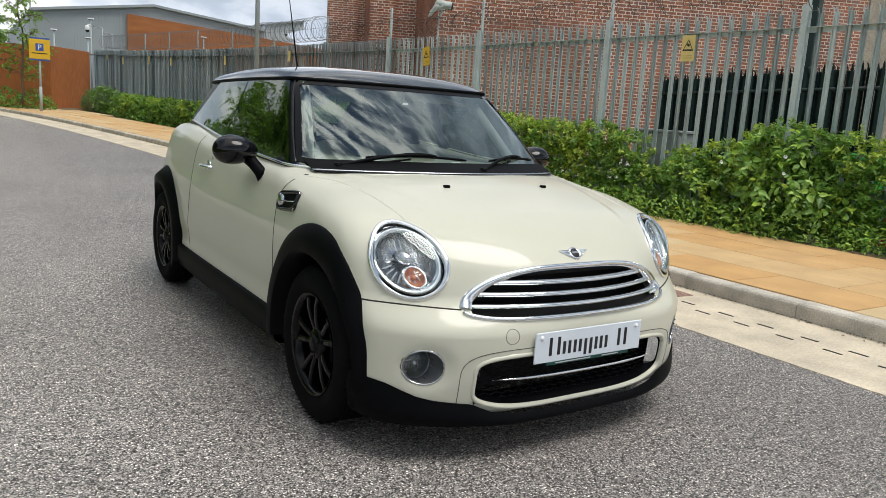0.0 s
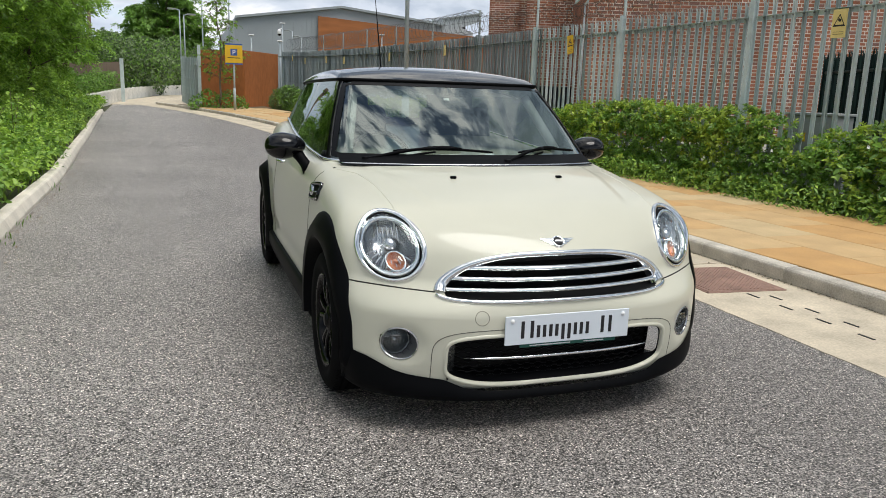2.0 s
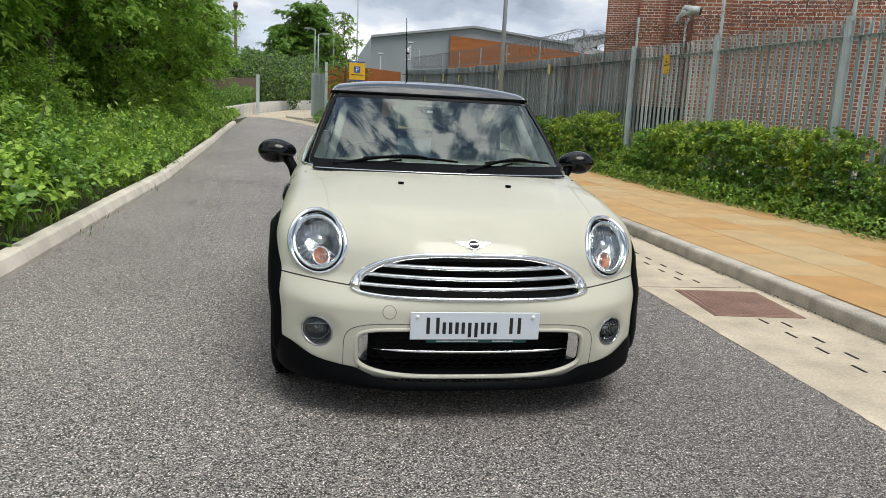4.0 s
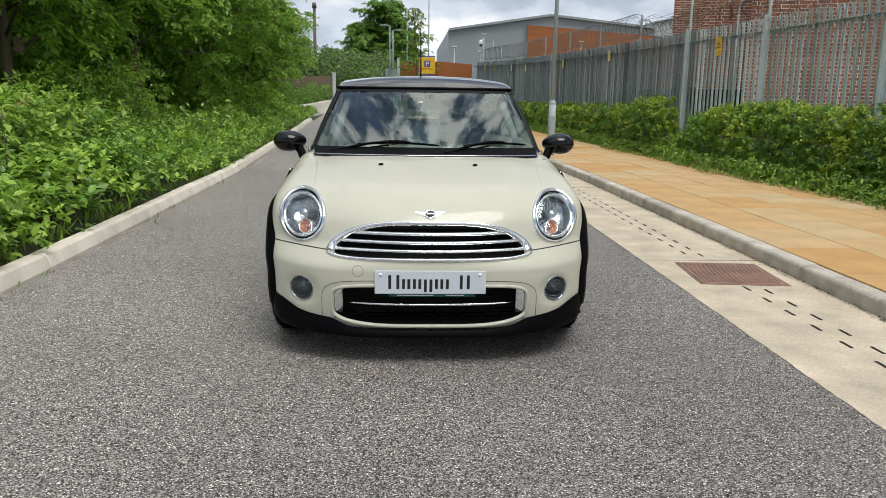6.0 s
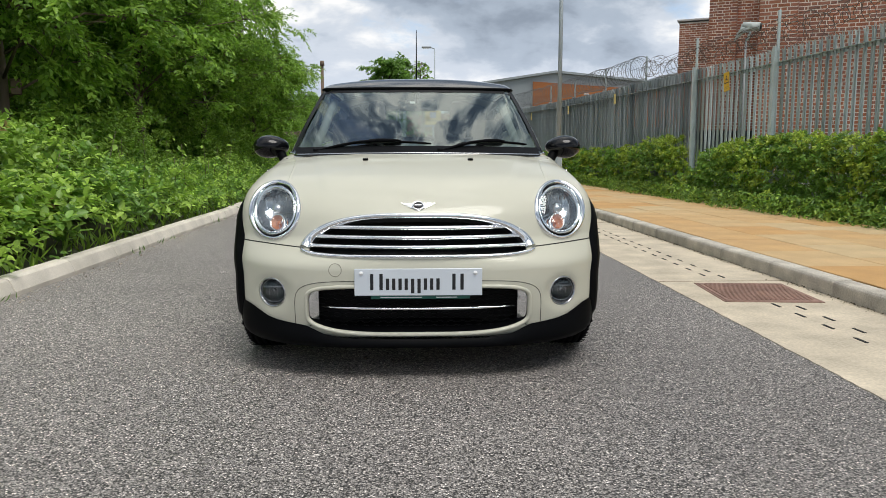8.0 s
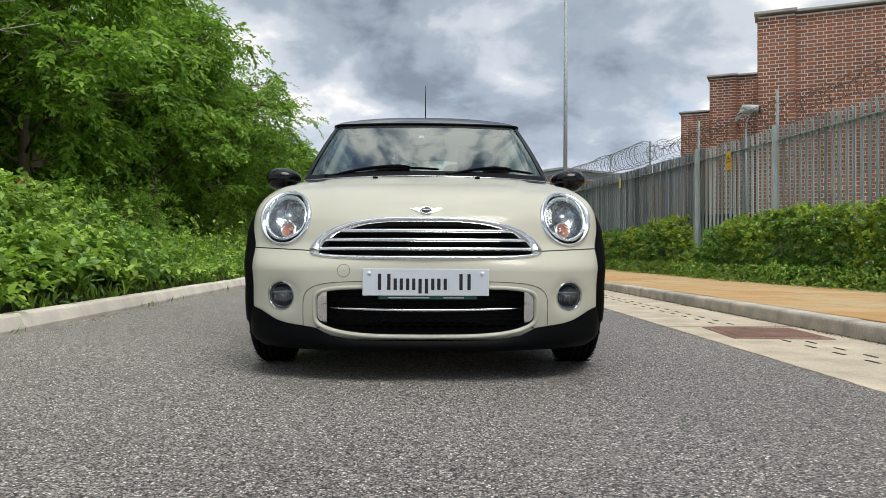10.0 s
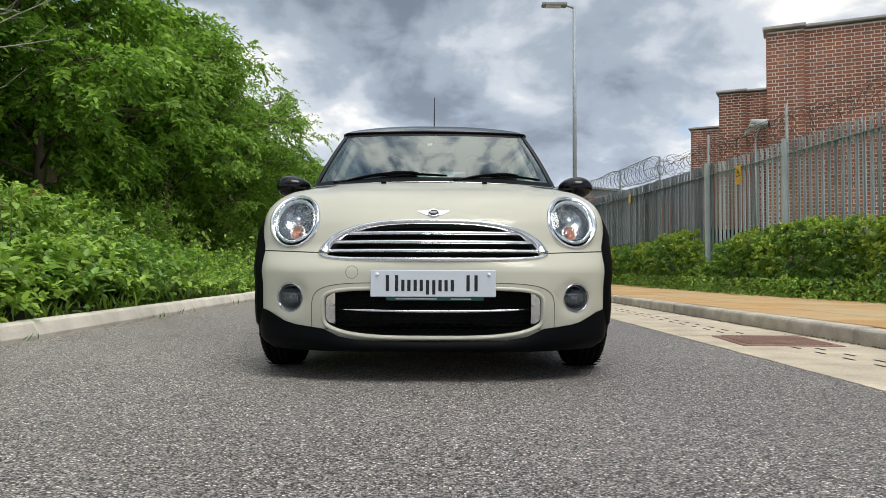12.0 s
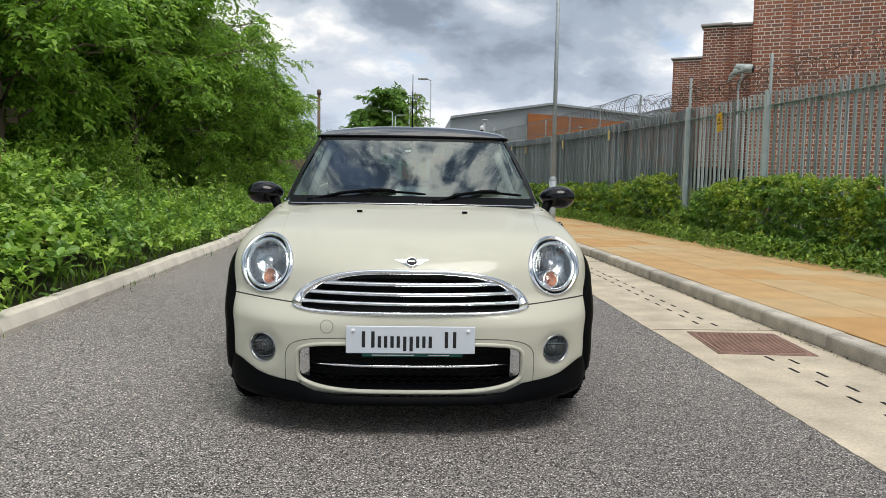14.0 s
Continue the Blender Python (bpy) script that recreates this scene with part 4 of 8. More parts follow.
    # wheels
    for y in (F_AXLE, R_AXLE):
        for side in (-1, 1):
            build_wheel(car, side * 0.728, y, side)

    # panel gaps
    xs = np.concatenate([np.linspace(-0.77, -0.505, 24), np.linspace(0.505, 0.77, 24)])
    for s in (-1, 1):
        x = np.linspace(0.492, 0.775, 40) * s
        seam(body_base, from_front(body_base, np.stack([x, 0.545 + 0.014 * np.clip((np.abs(x) - 0.49) / 0.28, 0, 1)], 1)), car)
        z = np.linspace(0.335, 0.895, 50)
        seam(body_base, from_side(body_base, np.stack([1.09 - 0.10 * np.clip((z - 0.75) / 0.18, 0, 1) ** 2, z], 1), s), car)
        z = np.linspace(0.36, 1.00, 50)
        seam(body_base, from_side(body_base, np.stack([2.44 + 0.05 * np.clip((0.8 - z) / 0.3, 0, 1) ** 2, z], 1), s), car)
        # soft crease along the shoulder, from the headlamp to the screen pillar
        yc = np.linspace(0.36, 1.00, 40)
        pc = onto(body_base, np.stack([s * np.interp(yc, [0.36, 0.60, 0.86, 1.00], [0.578, 0.592, 0.622, 0.700]), yc, 1.3 + 0 * yc], 1), (0, 0, -1), (0, 0.8))
        band("crease", body_base, pc, [(-0.007, -0.0005), (-0.001, 0.0026), (0.001, 0.0026), (0.004, -0.0005)], M_PAINT, car)
        # beltline chrome
        yb = np.linspace(1.06, 3.04, 60)
        zb = np.interp(yb, [0.90, 1.0, 1.8, 2.8, 3.15], [0.918, 0.922, 0.960, 1.040, 1.062])
        pb = from_side(cabin, np.stack([np.maximum(yb, 1.02), zb + 0.010], 1), s) + np.array([s * 0.010, 0, 0])
        part("belt_trim", tube(pb, [0.0065] * 60, 8), M_CHROME, car, "chrome strip along the window line")

    # bonnet rear edge chrome line
    x = np.linspace(-0.66, 0.66, 60)
    pw = np.stack([x, 0.845 + 0.50 * np.abs(x) ** 2.2, 0.939 - 0.008 * np.abs(x / 0.7) ** 2], 1)
    part("scuttle_trim", tube(pw, 0.006, 8), M_SATIN_CHROME, car, "thin bright strip behind the bonnet")
    V = [(p[0], p[1] + d, p[2] - 0.004 + 0.045 * (d > 0)) for d in (-0.02, 0.10) for p in pw]
    part("scuttle_cover", mesh_of("scuttle_cover", V, [(k, k + 1, 61 + k, 60 + k) for k in range(59)], M_PLASTIC, True), None, car, "black plastic scuttle below the windscreen")

    build_lamps(car)
    build_grille(car)
    build_cabin(car)
    return car


def well(name, xc, zc, r, back, mat, parent, label=""):
    """The straight wall of a round hole in the nose, from the skin back to one depth."""
    A = from_front(body_base, ring2(xc, zc, r, r, 56)) + np.array([0, 0.001, 0])
    B = A.copy()
    B[:, 0], B[:, 1], B[:, 2] = xc + (A[:, 0] - xc) * 0.95, back, zc + (A[:, 2] - zc) * 0.95
    n = len(A)
    part(name, mesh_of(name, np.concatenate([A, B]), [(k, (k + 1) % n, n + (k + 1) % n, n + k) for k in range(n)], mat, True), None, parent, label)


def build_lamps(car):
    for s in (-1, 1):
        rim = from_front(body_base, ring2(s * LAMP_X, LAMP_Z, 0.113, 0.116, 72))
        c0 = from_front(body_base, [(s * LAMP_X, LAMP_Z)])[0]
        n0 = normal_at(body_base, c0[None])[0]
        lamp = band("headlamp", body_base, rim, [(-0.0135, -0.05), (-0.013, -0.004), (-0.012, 0.004), (-0.006, 0.011), (0.003, 0.011), (0.008, 0.004), (0.011, -0.006), (0.011, -0.04)], M_CHROME, car, "round headlamp with wide chrome ring", True)
        # the lamp lies in the plane of the skin, round as seen from ahead
        dx = (from_front(body_base, [(s * LAMP_X + 0.1, LAMP_Z)])[0] - from_front(body_base, [(s * LAMP_X - 0.1, LAMP_Z)])[0]) / 0.2
        dz = (from_front(body_base, [(s * LAMP_X, LAMP_Z + 0.1)])[0] - from_front(body_base, [(s * LAMP_X, LAMP_Z - 0.1)])[0]) / 0.2
        axis = (Vector(n0) * 0.6 + Vector((0, -1, 0)) * 0.4).normalized()
        mid = rim.mean(0)
        m = Matrix(((dx[0], dz[0], axis.x, mid[0]), (dx[1], dz[1], axis.y, mid[1]), (dx[2], dz[2], axis.z, mid[2]), (0, 0, 0, 1))) @ Matrix.Translation((0, 0, 0.001)) @ Matrix.Diagonal((1.055, 1.055, 1, 1))
        part("black_ring", revolve([(0.1035, -0.03), (0.1030, 0.004), (0.1010, 0.006), (0.0985, 0.003), (0.097, -0.02)], 56, m=m), M_PLASTIC, lamp)
        part("inner_ring", revolve([(0.0985, -0.02), (0.0975, 0.005), (0.0955, 0.009), (0.092, 0.010), (0.084, 0.002), (0.079, -0.02)], 56, m=m), M_CHROME, lamp, "chrome inner ring")
        well("lamp_well", s * LAMP_X, LAMP_Z, 0.1075, c0[1] + 0.10, M_CHROME, lamp)
        bowl = [(0.082 * math.sin(a), -0.075 * math.cos(a) + 0.0) for a in np.linspace(0.02, 1.5, 14)]
        part("reflector", revolve(bowl, 56, m=m), M_REFLECTOR, lamp, "faceted silver reflector")
        part("bulb_shield", revolve([(0.0, 0.004), (0.012, 0.002), (0.021, -0.008), (0.023, -0.020), (0.020, -0.05)], 24, m=m @ Matrix.Translation((0, 0.010, 0))), M_SATIN_CHROME, lamp)
        bm = bmesh.new()
        for k in range(10):
            a = math.radians(110 + 14 * k)
            box((0.004, 0.030, 0.004), (0, 0, 0), bm=bm, turn=m @ Matrix.Rotation(a, 4, "Z") @ Matrix.Translation((0, 0.060, -0.022)))
        for k in range(-2, 3):
            box((0.003, 0.035, 0.01), (0, 0, 0), bm=bm, turn=m @ Matrix.Translation((0.016 * k, 0.046, -0.035)))
        part("reflector_rib", bm, M_SATIN_CHROME, lamp)["kind"] = "stuff"
        up = Vector((-s * 0.014, -0.048, 0))
        mi = m @ Matrix.Translation((up.x, up.y, -0.004))
        part("indicator", revolve([(0.0, -0.026), (0.010, -0.024), (0.020, -0.014), (0.026, -0.002), (0.028, 0.002), (0.028, -0.04)], 32, m=mi), M_AMBER, lamp, "amber round indicator")
        part("indicator_bulb", revolve([(0.0, -0.004), (0.006, -0.007), (0.008, -0.014), (0.007, -0.03)], 16, m=mi), M_AMBER, lamp)
        cover = part("indicator_lens", revolve([(0.0, 0.011), (0.014, 0.009), (0.023, 0.005), (0.0275, 0.001)], 32, m=mi), M_LENS, lamp)
        cover.visible_shadow = False
        part("indicator_ring", revolve([(0.028, -0.01), (0.029, 0.004), (0.033, 0.003), (0.034, -0.02)], 32, m=mi), M_CHROME, lamp)
        dome = [(0.100 * math.sin(a), 0.012 + 0.026 * (math.cos(a) - 0) - 0.004) for a in np.linspace(0.0, 1.57, 12)]
        lens = part("lens", revolve(dome, 56, m=m), M_LENS, lamp, "clear domed lens")
        lens.visible_shadow = False

        # fog lamp
        fr = from_front(body_base, ring2(s * FOG_X, FOG_Z, 0.061, 0.061, 48))
        fog = band("fog_lamp", body_base, fr, [(-0.0025, -0.003), (-0.001, 0.002), (0.0025, 0.002), (0.0045, -0.003)], M_SATIN_CHROME, car, "round fog lamp with thin grey rim", True)
        c1 = from_front(body_base, [(s * FOG_X, FOG_Z)])[0]
        well("bowl_wall", s * FOG_X, FOG_Z, 0.0585, c1[1] + 0.062, M_FOG_WALL, fog, "grey plastic bowl round the lens")
        mf = Matrix.Translation(Vector(c1) + Vector((0, 0.040, 0))) @ Vector((0, -1, 0)).to_track_quat("Z", "Y").to_matrix().to_4x4()
        bm = bmesh.new()
        for k in range(14):
            box((0.002, 0.0025, 0.034), (0, 0, 0), bm=bm, turn=mf @ Matrix.Rotation(k * math.pi / 7, 4, "Z") @ Matrix.Translation((0, 0.0555, 0.008)))
        part("bowl_rib", bm, M_SATIN_CHROME, fog)["kind"] = "stuff"
        part("reflector", revolve([(0.0, -0.060), (0.022, -0.054), (0.040, -0.034), (0.048, -0.008), (0.050, 0.002), (0.056, -0.004), (0.058, -0.024)], 44, m=mf), M_FOG_BOWL, fog)
        part("bulb_shield", revolve([(0.0, -0.006), (0.009, -0.008), (0.011, -0.014), (0.010, -0.04)], 20, m=mf), M_SATIN_CHROME, fog)
        bm = bmesh.new()
        for k in range(-3, 4):
            hx = 0.0115 * k
            box((0.0016, 0.75 * math.sqrt(0.043 ** 2 - hx ** 2), 0.003), (0, 0, 0), bm=bm, turn=mf @ Matrix.Translation((hx, -0.010, -0.014)))
        box((0.084, 0.0022, 0.004), (0, 0, 0), bm=bm, turn=mf @ Matrix.Translation((0, 0.013, -0.013)))
        part("lens_rib", bm, M_SATIN_CHROME, fog)["kind"] = "stuff"
        ln = part("lens", revolve([(0.0, 0.012), (0.022, 0.011), (0.040, 0.007), (0.050, 0.001)], 44, m=mf), M_LENS, fog)
        ln.visible_shadow = False

        # side scuttle with its repeater
        yz = ring2(0.975, 0.810, 0.090, 0.036, 40, 5.0)
        yz[:, 1] += (yz[:, 0] - 0.975) * -0.10
        sc = band("side_scuttle", body_base, from_side(body_base, yz, s)[::-s], [(-0.010, -0.002), (-0.008, 0.012), (0.002, 0.013), (0.006, 0.002)], M_GLOSS_BLACK, car, "black side scuttle with chrome frame", True)
        g = np.array([from_side(body_base, np.stack([np.linspace(0.89, 1.06, 10), np.full(10, z)], 1), s) for z in np.linspace(0.78, 0.842, 6)])
        sheet("mesh", body_base, g, 0.003, M_PLASTIC, sc)
        part("strip", tube(from_side(body_base, [(0.895, 0.818), (0.95, 0.812), (1.02, 0.806)], s) + np.array([s * 0.012, 0, 0]), 0.0022, 6), M_CHROME, sc)
        part("strip", tube(from_side(body_base, [(0.888, 0.855), (0.888, 0.782)], s) + np.array([s * 0.012, 0, 0]), 0.003, 6), M_CHROME, sc)
        part("repeater", revolve([(0.0, 0.016), (0.018, 0.014), (0.029, 0.008), (0.033, 0.0), (0.033, -0.01)], 28, m=Matrix.Translation(from_side(body_base, [(1.045, 0.806)], s)[0]) @ pose(0, 0, 0, 0, 90 * s, 0)), M_REFLECTOR, sc, "clear round side repeater")

        # door handle
        hp = from_side(body_base, [(y, 0.845) for y in np.linspace(2.07, 2.25, 9)], s)
        hp[:, 0] += s * np.array([0.0, 0.018, 0.026, 0.03, 0.03, 0.03, 0.026, 0.018, 0.0])
        h = part("door_handle", tube(hp, [0.008, 0.011, 0.011, 0.011, 0.011, 0.011, 0.011, 0.011, 0.008], 10), M_CHROME, car, "chrome door handle")
        part("handle_cup", revolve([(0.0, 0.002), (0.030, 0.0025), (0.034, 0.001), (0.034, -0.004)], 28, m=Matrix.Translation(from_side(body_base, [(2.15, 0.845)], s)[0]) @ pose(0, 0, 0, 0, 90 * s, 0)), M_SATIN_CHROME, h)
        if s < 0:
            part("lock", revolve([(0.0, 0.004), (0.010, 0.003), (0.011, -0.002)], 16, m=Matrix.Translation(from_side(body_base, [(2.10, 0.895)], s)[0]) @ pose(0, 0, 0, 0, 90 * s, 0)), M_SATIN_CHROME, h)

        # mirror
        m = Matrix.Translation((s * 0.862, 1.450, 0.982)) @ Matrix.Rotation(s * radians(-8), 4, "Z")
        bm = bmesh.new()
        bmesh.ops.create_uvsphere(bm, u_segments=32, v_segments=20, radius=1)
        for v in bm.verts:
            x, y, z = v.co
            y = y * (1.0 if y < 0 else 0.55)
            v.co = m @ Vector((x * 0.104, y * 0.090, z * 0.066 * (1 + 0.14 * s * x)))
        mir = part("door_mirror", shade(bm), M_GLOSS_BLACK, car, "gloss black door mirror")
        part("mirror_glass", revolve([(0.0, 0.0), (0.8, 0.0)], 32, m=m @ Matrix.Translation((0, 0.0495, 0)) @ Matrix.Diagonal((0.092, 1, 0.056, 1)) @ Matrix.Rotation(radians(-90), 4, "X")), M_CHROME, mir)
        arm = [(s * 0.815, 1.435, 0.960), (s * 0.790, 1.405, 0.925), (s * 0.770, 1.375, 0.893), (s * 0.755, 1.355, 0.868)]
        part("mirror_arm", tube(arm, [0.034, 0.026, 0.027, 0.036], 14), M_PLASTIC, mir, "black plastic mirror arm")

        # washer jets
        nz = from_top(body_base, [(s * 0.253, 0.625)])[0]
        part("washer_jet", box((0.026, 0.020, 0.012), nz + np.array([0, 0, 0.004]), 0.004, seg=2), M_PLASTIC, car, "small black washer jet")


def build_grille(car):
    t = np.linspace(-1, 1, 90)
    x = 0.489 * np.sign(t) * np.abs(t) ** 0.8
    up = from_front(body_base, np.stack([x, grille_top(x)], 1))
    surround = band("grille", body_base, up, [(-0.024, -0.030), (-0.022, -0.002), (-0.018, 0.008), (-0.006, 0.011), (0.003, 0.007), (0.006, -0.003)], M_CHROME, car, "chrome-framed radiator grille", widths=0.8 + 1.0 * np.abs(t) ** 5)
    lo = from_front(body_base, np.stack([x, grille_low(x)], 1))
    part("lower_frame", tube(lo + np.array([0, -0.002, 0]), 0.0085, 8), M_CHROME, surround, "chrome lower grille frame")
    for z, w in ((0.629, 0.385), (0.590, 0.432), (0.552, 0.452)):
        xx = np.linspace(-w, w, 50)
        pp = from_front(body_base, np.stack([xx, z + 0 * xx], 1)) + np.array([0, 0.008, 0])
        bm = bmesh.new()
        prof = [(0.0, -0.0085), (-0.008, -0.004), (-0.010, 0.001), (-0.004, 0.008), (0.010, 0.009)]
        vs = [[bm.verts.new((p[0], p[1] + a, p[2] + b)) for a, b in prof] for p in pp]
        for A, B in zip(vs, vs[1:]):
            for k in range(4):
                bm.faces.new((A[k], B[k], B[k + 1], A[k + 1])).smooth = True
        part("slat", bm, M_CHROME, surround, "chrome grille slat")

    # lower intake: cream ring, chrome side plates, mesh and strip
    ring = []
    for a in np.linspace(0, 2 * math.pi, 120, endpoint=False):
        c, sn = math.cos(a), math.sin(a)
        xx = 0.464 * math.copysign(abs(c) ** 0.40, c)
        zz = (0.300 + 0.092 * math.copysign(abs(sn) ** 0.35, sn)) if sn > 0 else 0.300 - (0.116 - 0.034 * (abs(xx) / 0.46) ** 3) * abs(sn) ** 0.34
        ring.append((xx, zz))
    rp = from_front(body_base, ring)
    intake = band("lower_intake", body_base, rp, [(-0.012, -0.003), (-0.009, 0.003), (-0.002, 0.005), (0.003, 0.003), (0.006, -0.004), (0.006, -0.010)], M_PAINT, car, "lower intake with raised cream surround", True)
    band("liner", body_base, rp, [(0.0055, -0.008), (0.004, -0.04), (0.002, -0.09)], M_PLASTIC, intake, "black intake liner", True)
    seam_ring = []
    for a in np.linspace(math.radians(-14), math.radians(194), 90):
        c, sn = math.cos(a), math.sin(a)
        seam_ring.append((0.515 * math.copysign(abs(c) ** 0.35, c), 0.270 + 0.148 * math.copysign(abs(sn) ** 0.40, sn)))
    # thin brownish band marks the gap round the surround
    band("surround_gap", body_base, from_front(body_base, seam_ring), [(-0.0016, -0.001), (-0.0013, 0.0008), (0.0013, 0.0008), (0.0016, -0.001)], M_SEAM_BROWN, intake)
    for s in (-1, 1):
        g = []
        for xx in np.linspace(0.418, 0.466, 6) * s:
            zt = 0.385
            zb = float(intake_low(xx)) + 0.01
            g.append([(xx, zz) for zz in np.linspace(zb, zt, 10)])
        g = np.array(g)
        p = from_front(body_base, g.reshape(-1, 2)).reshape(6, 10, 3)
        p[:, :, 1] += (0.006 + 0.045 * np.linspace(1, 0, 6))[:, None]
        part("side_plate", mesh_of("side_plate", p.reshape(-1, 3), [(i * 10 + k, i * 10 + k + 1, i * 10 + k + 11, i * 10 + k + 10) for i in range(5) for k in range(9)], M_SIDE_PLATE, True), None, intake, "chrome intake side plate")
    xx = np.linspace(-0.395, 0.395, 40)
    pp = from_front(body_base, np.stack([xx, 0.299 + 0.006 * (xx / 0.36) ** 2], 1)) + np.array([0, 0.012, 0])
    part("strip", tube(pp, [0.0065 * (1 - 0.8 * abs(v / 0.37) ** 6) for v in xx], 8), M_CHROME, intake, "chrome intake strip")
    bm = bmesh.new()
    for r in range(10):
        z0 = 0.214 + r * 0.0185
        pts = []
        for i in range(73):
            xv = -0.428 + 0.856 * i / 72
            if z0 > float(intake_low(xv)) + 0.004:
                pts.append((xv, 0.078 + float(nose(abs(xv))), z0 + (0.0065 if (i + 2 * r) % 4 in (1, 2) else 0.0)))
        tube(pts, 0.003, 4, bm)
    part("mesh", bm, M_MESH, intake, "black honeycomb mesh")
    # near-black plate behind the mesh, coloured as the unlit space there
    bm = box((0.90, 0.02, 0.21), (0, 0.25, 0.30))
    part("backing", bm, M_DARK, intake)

    # plate with its strip
    bm = box((0.520, 0.006, 0.111), (0, 0.003 - 0.006, 0.4155), 0.002)
    plate = part("number_plate", bm, M_PLATE, car, "white number plate with dark lettering bars")
    xl = -0.198
    for w, h, drop, strokes in ((0.055, 0.066, 0, 2), (0.042, 0.047, 0, 2), (0.042, 0.047, 0, 2), (0.043, 0.060, -0.014, 2), (0.042, 0.047, 0, 2), (0.028, 0.047, 0, 1), (0.0, 0, 0, 0), (0.050, 0.066, 0, 2)):
        for q in range(strokes):
            part("lettering_bar", box((0.0135, 0.0016, h), (xl + 0.0085 + q * (w - 0.017), -0.0066, 0.384 + drop + h / 2), 0.0006), M_BLACK_INK, plate)
        xl += (w + 0.009) if w else 0.028
    for s in (-1, 1):
        part("screw_cap", revolve([(0.0, 0.006), (0.006, 0.005), (0.0085, 0.0)], 16, m=Matrix.Translation((s * 0.232, -0.006, 0.452)) @ pose(0, 0, 0, 90)), M_SIGN_WHITE, plate)
    part("dealer_strip", box((0.405, 0.004, 0.024), (0.008, 0.004, 0.357), 0.001), M_PLATE_GREEN, plate, "dark green strip below the plate")
    part("lettering_bar", box((0.17, 0.001, 0.004), (-0.07, 0.0016, 0.3515)), M_SIGN_WHITE, plate)
    part("lettering_bar", box((0.085, 0.001, 0.004), (0.115, 0.0016, 0.3515)), M_SIGN_WHITE, plate)
    part("bracket", box((0.30, 0.05, 0.08), (0, 0.032, 0.43), 0.004), M_PLASTIC, plate)

    # tow eye cover
    band("tow_eye_cover", body_base, from_front(body_base, ring2(-0.340, 0.462, 0.026, 0.026, 40)), [(-0.0016, -0.001), (-0.0013, 0.0008), (0.0013, 0.0008), (0.0016, -0.001)], M_SEAM_SOFT, car, "round towing eye cover", True)

    # winged badge, plain shapes
    b0 = from_front(body_base, [(0.0, 0.716)])[0]
    nb = normal_at(body_base, b0[None])[0]
    mb = Matrix.Translation(Vector(b0) + Vector(nb) * 0.002) @ Vector(nb).to_track_quat("Z", "Y").to_matrix().to_4x4()
    badge = part("badge", revolve([(0.0, 0.004), (0.020, 0.004), (0.022, 0.006), (0.025, 0.005), (0.027, 0.0)], 32, m=mb), M_CHROME, car, "chrome winged bonnet badge")
    part("disc", revolve([(0.0, 0.0052), (0.019, 0.0052), (0.0195, 0.004)], 28, m=mb), M_BLACK_INK, badge)
    part("bar", box((0.030, 0.008, 0.002), (0, 0, 0.0058), bm=None, turn=None), M_SATIN_CHROME, badge, at=mb)
    for s in (-1, 1):
        bm = bmesh.new()
        for k in range(4):
            z0, L = 0.011 - 0.0075 * k, 0.056 - 0.011 * k
            vs = [bm.verts.new(mb @ Vector(v)) for v in ((s * 0.020, z0 - 0.003, 0.002), (s * 0.020, z0 + 0.003, 0.0035), (s * (0.014 + L), z0 + 0.0045, 0.001), (s * (0.010 + L), z0 - 0.001, 0.0005))]
            bm.faces.new(vs)
        part("wing", bm, M_CHROME, badge)


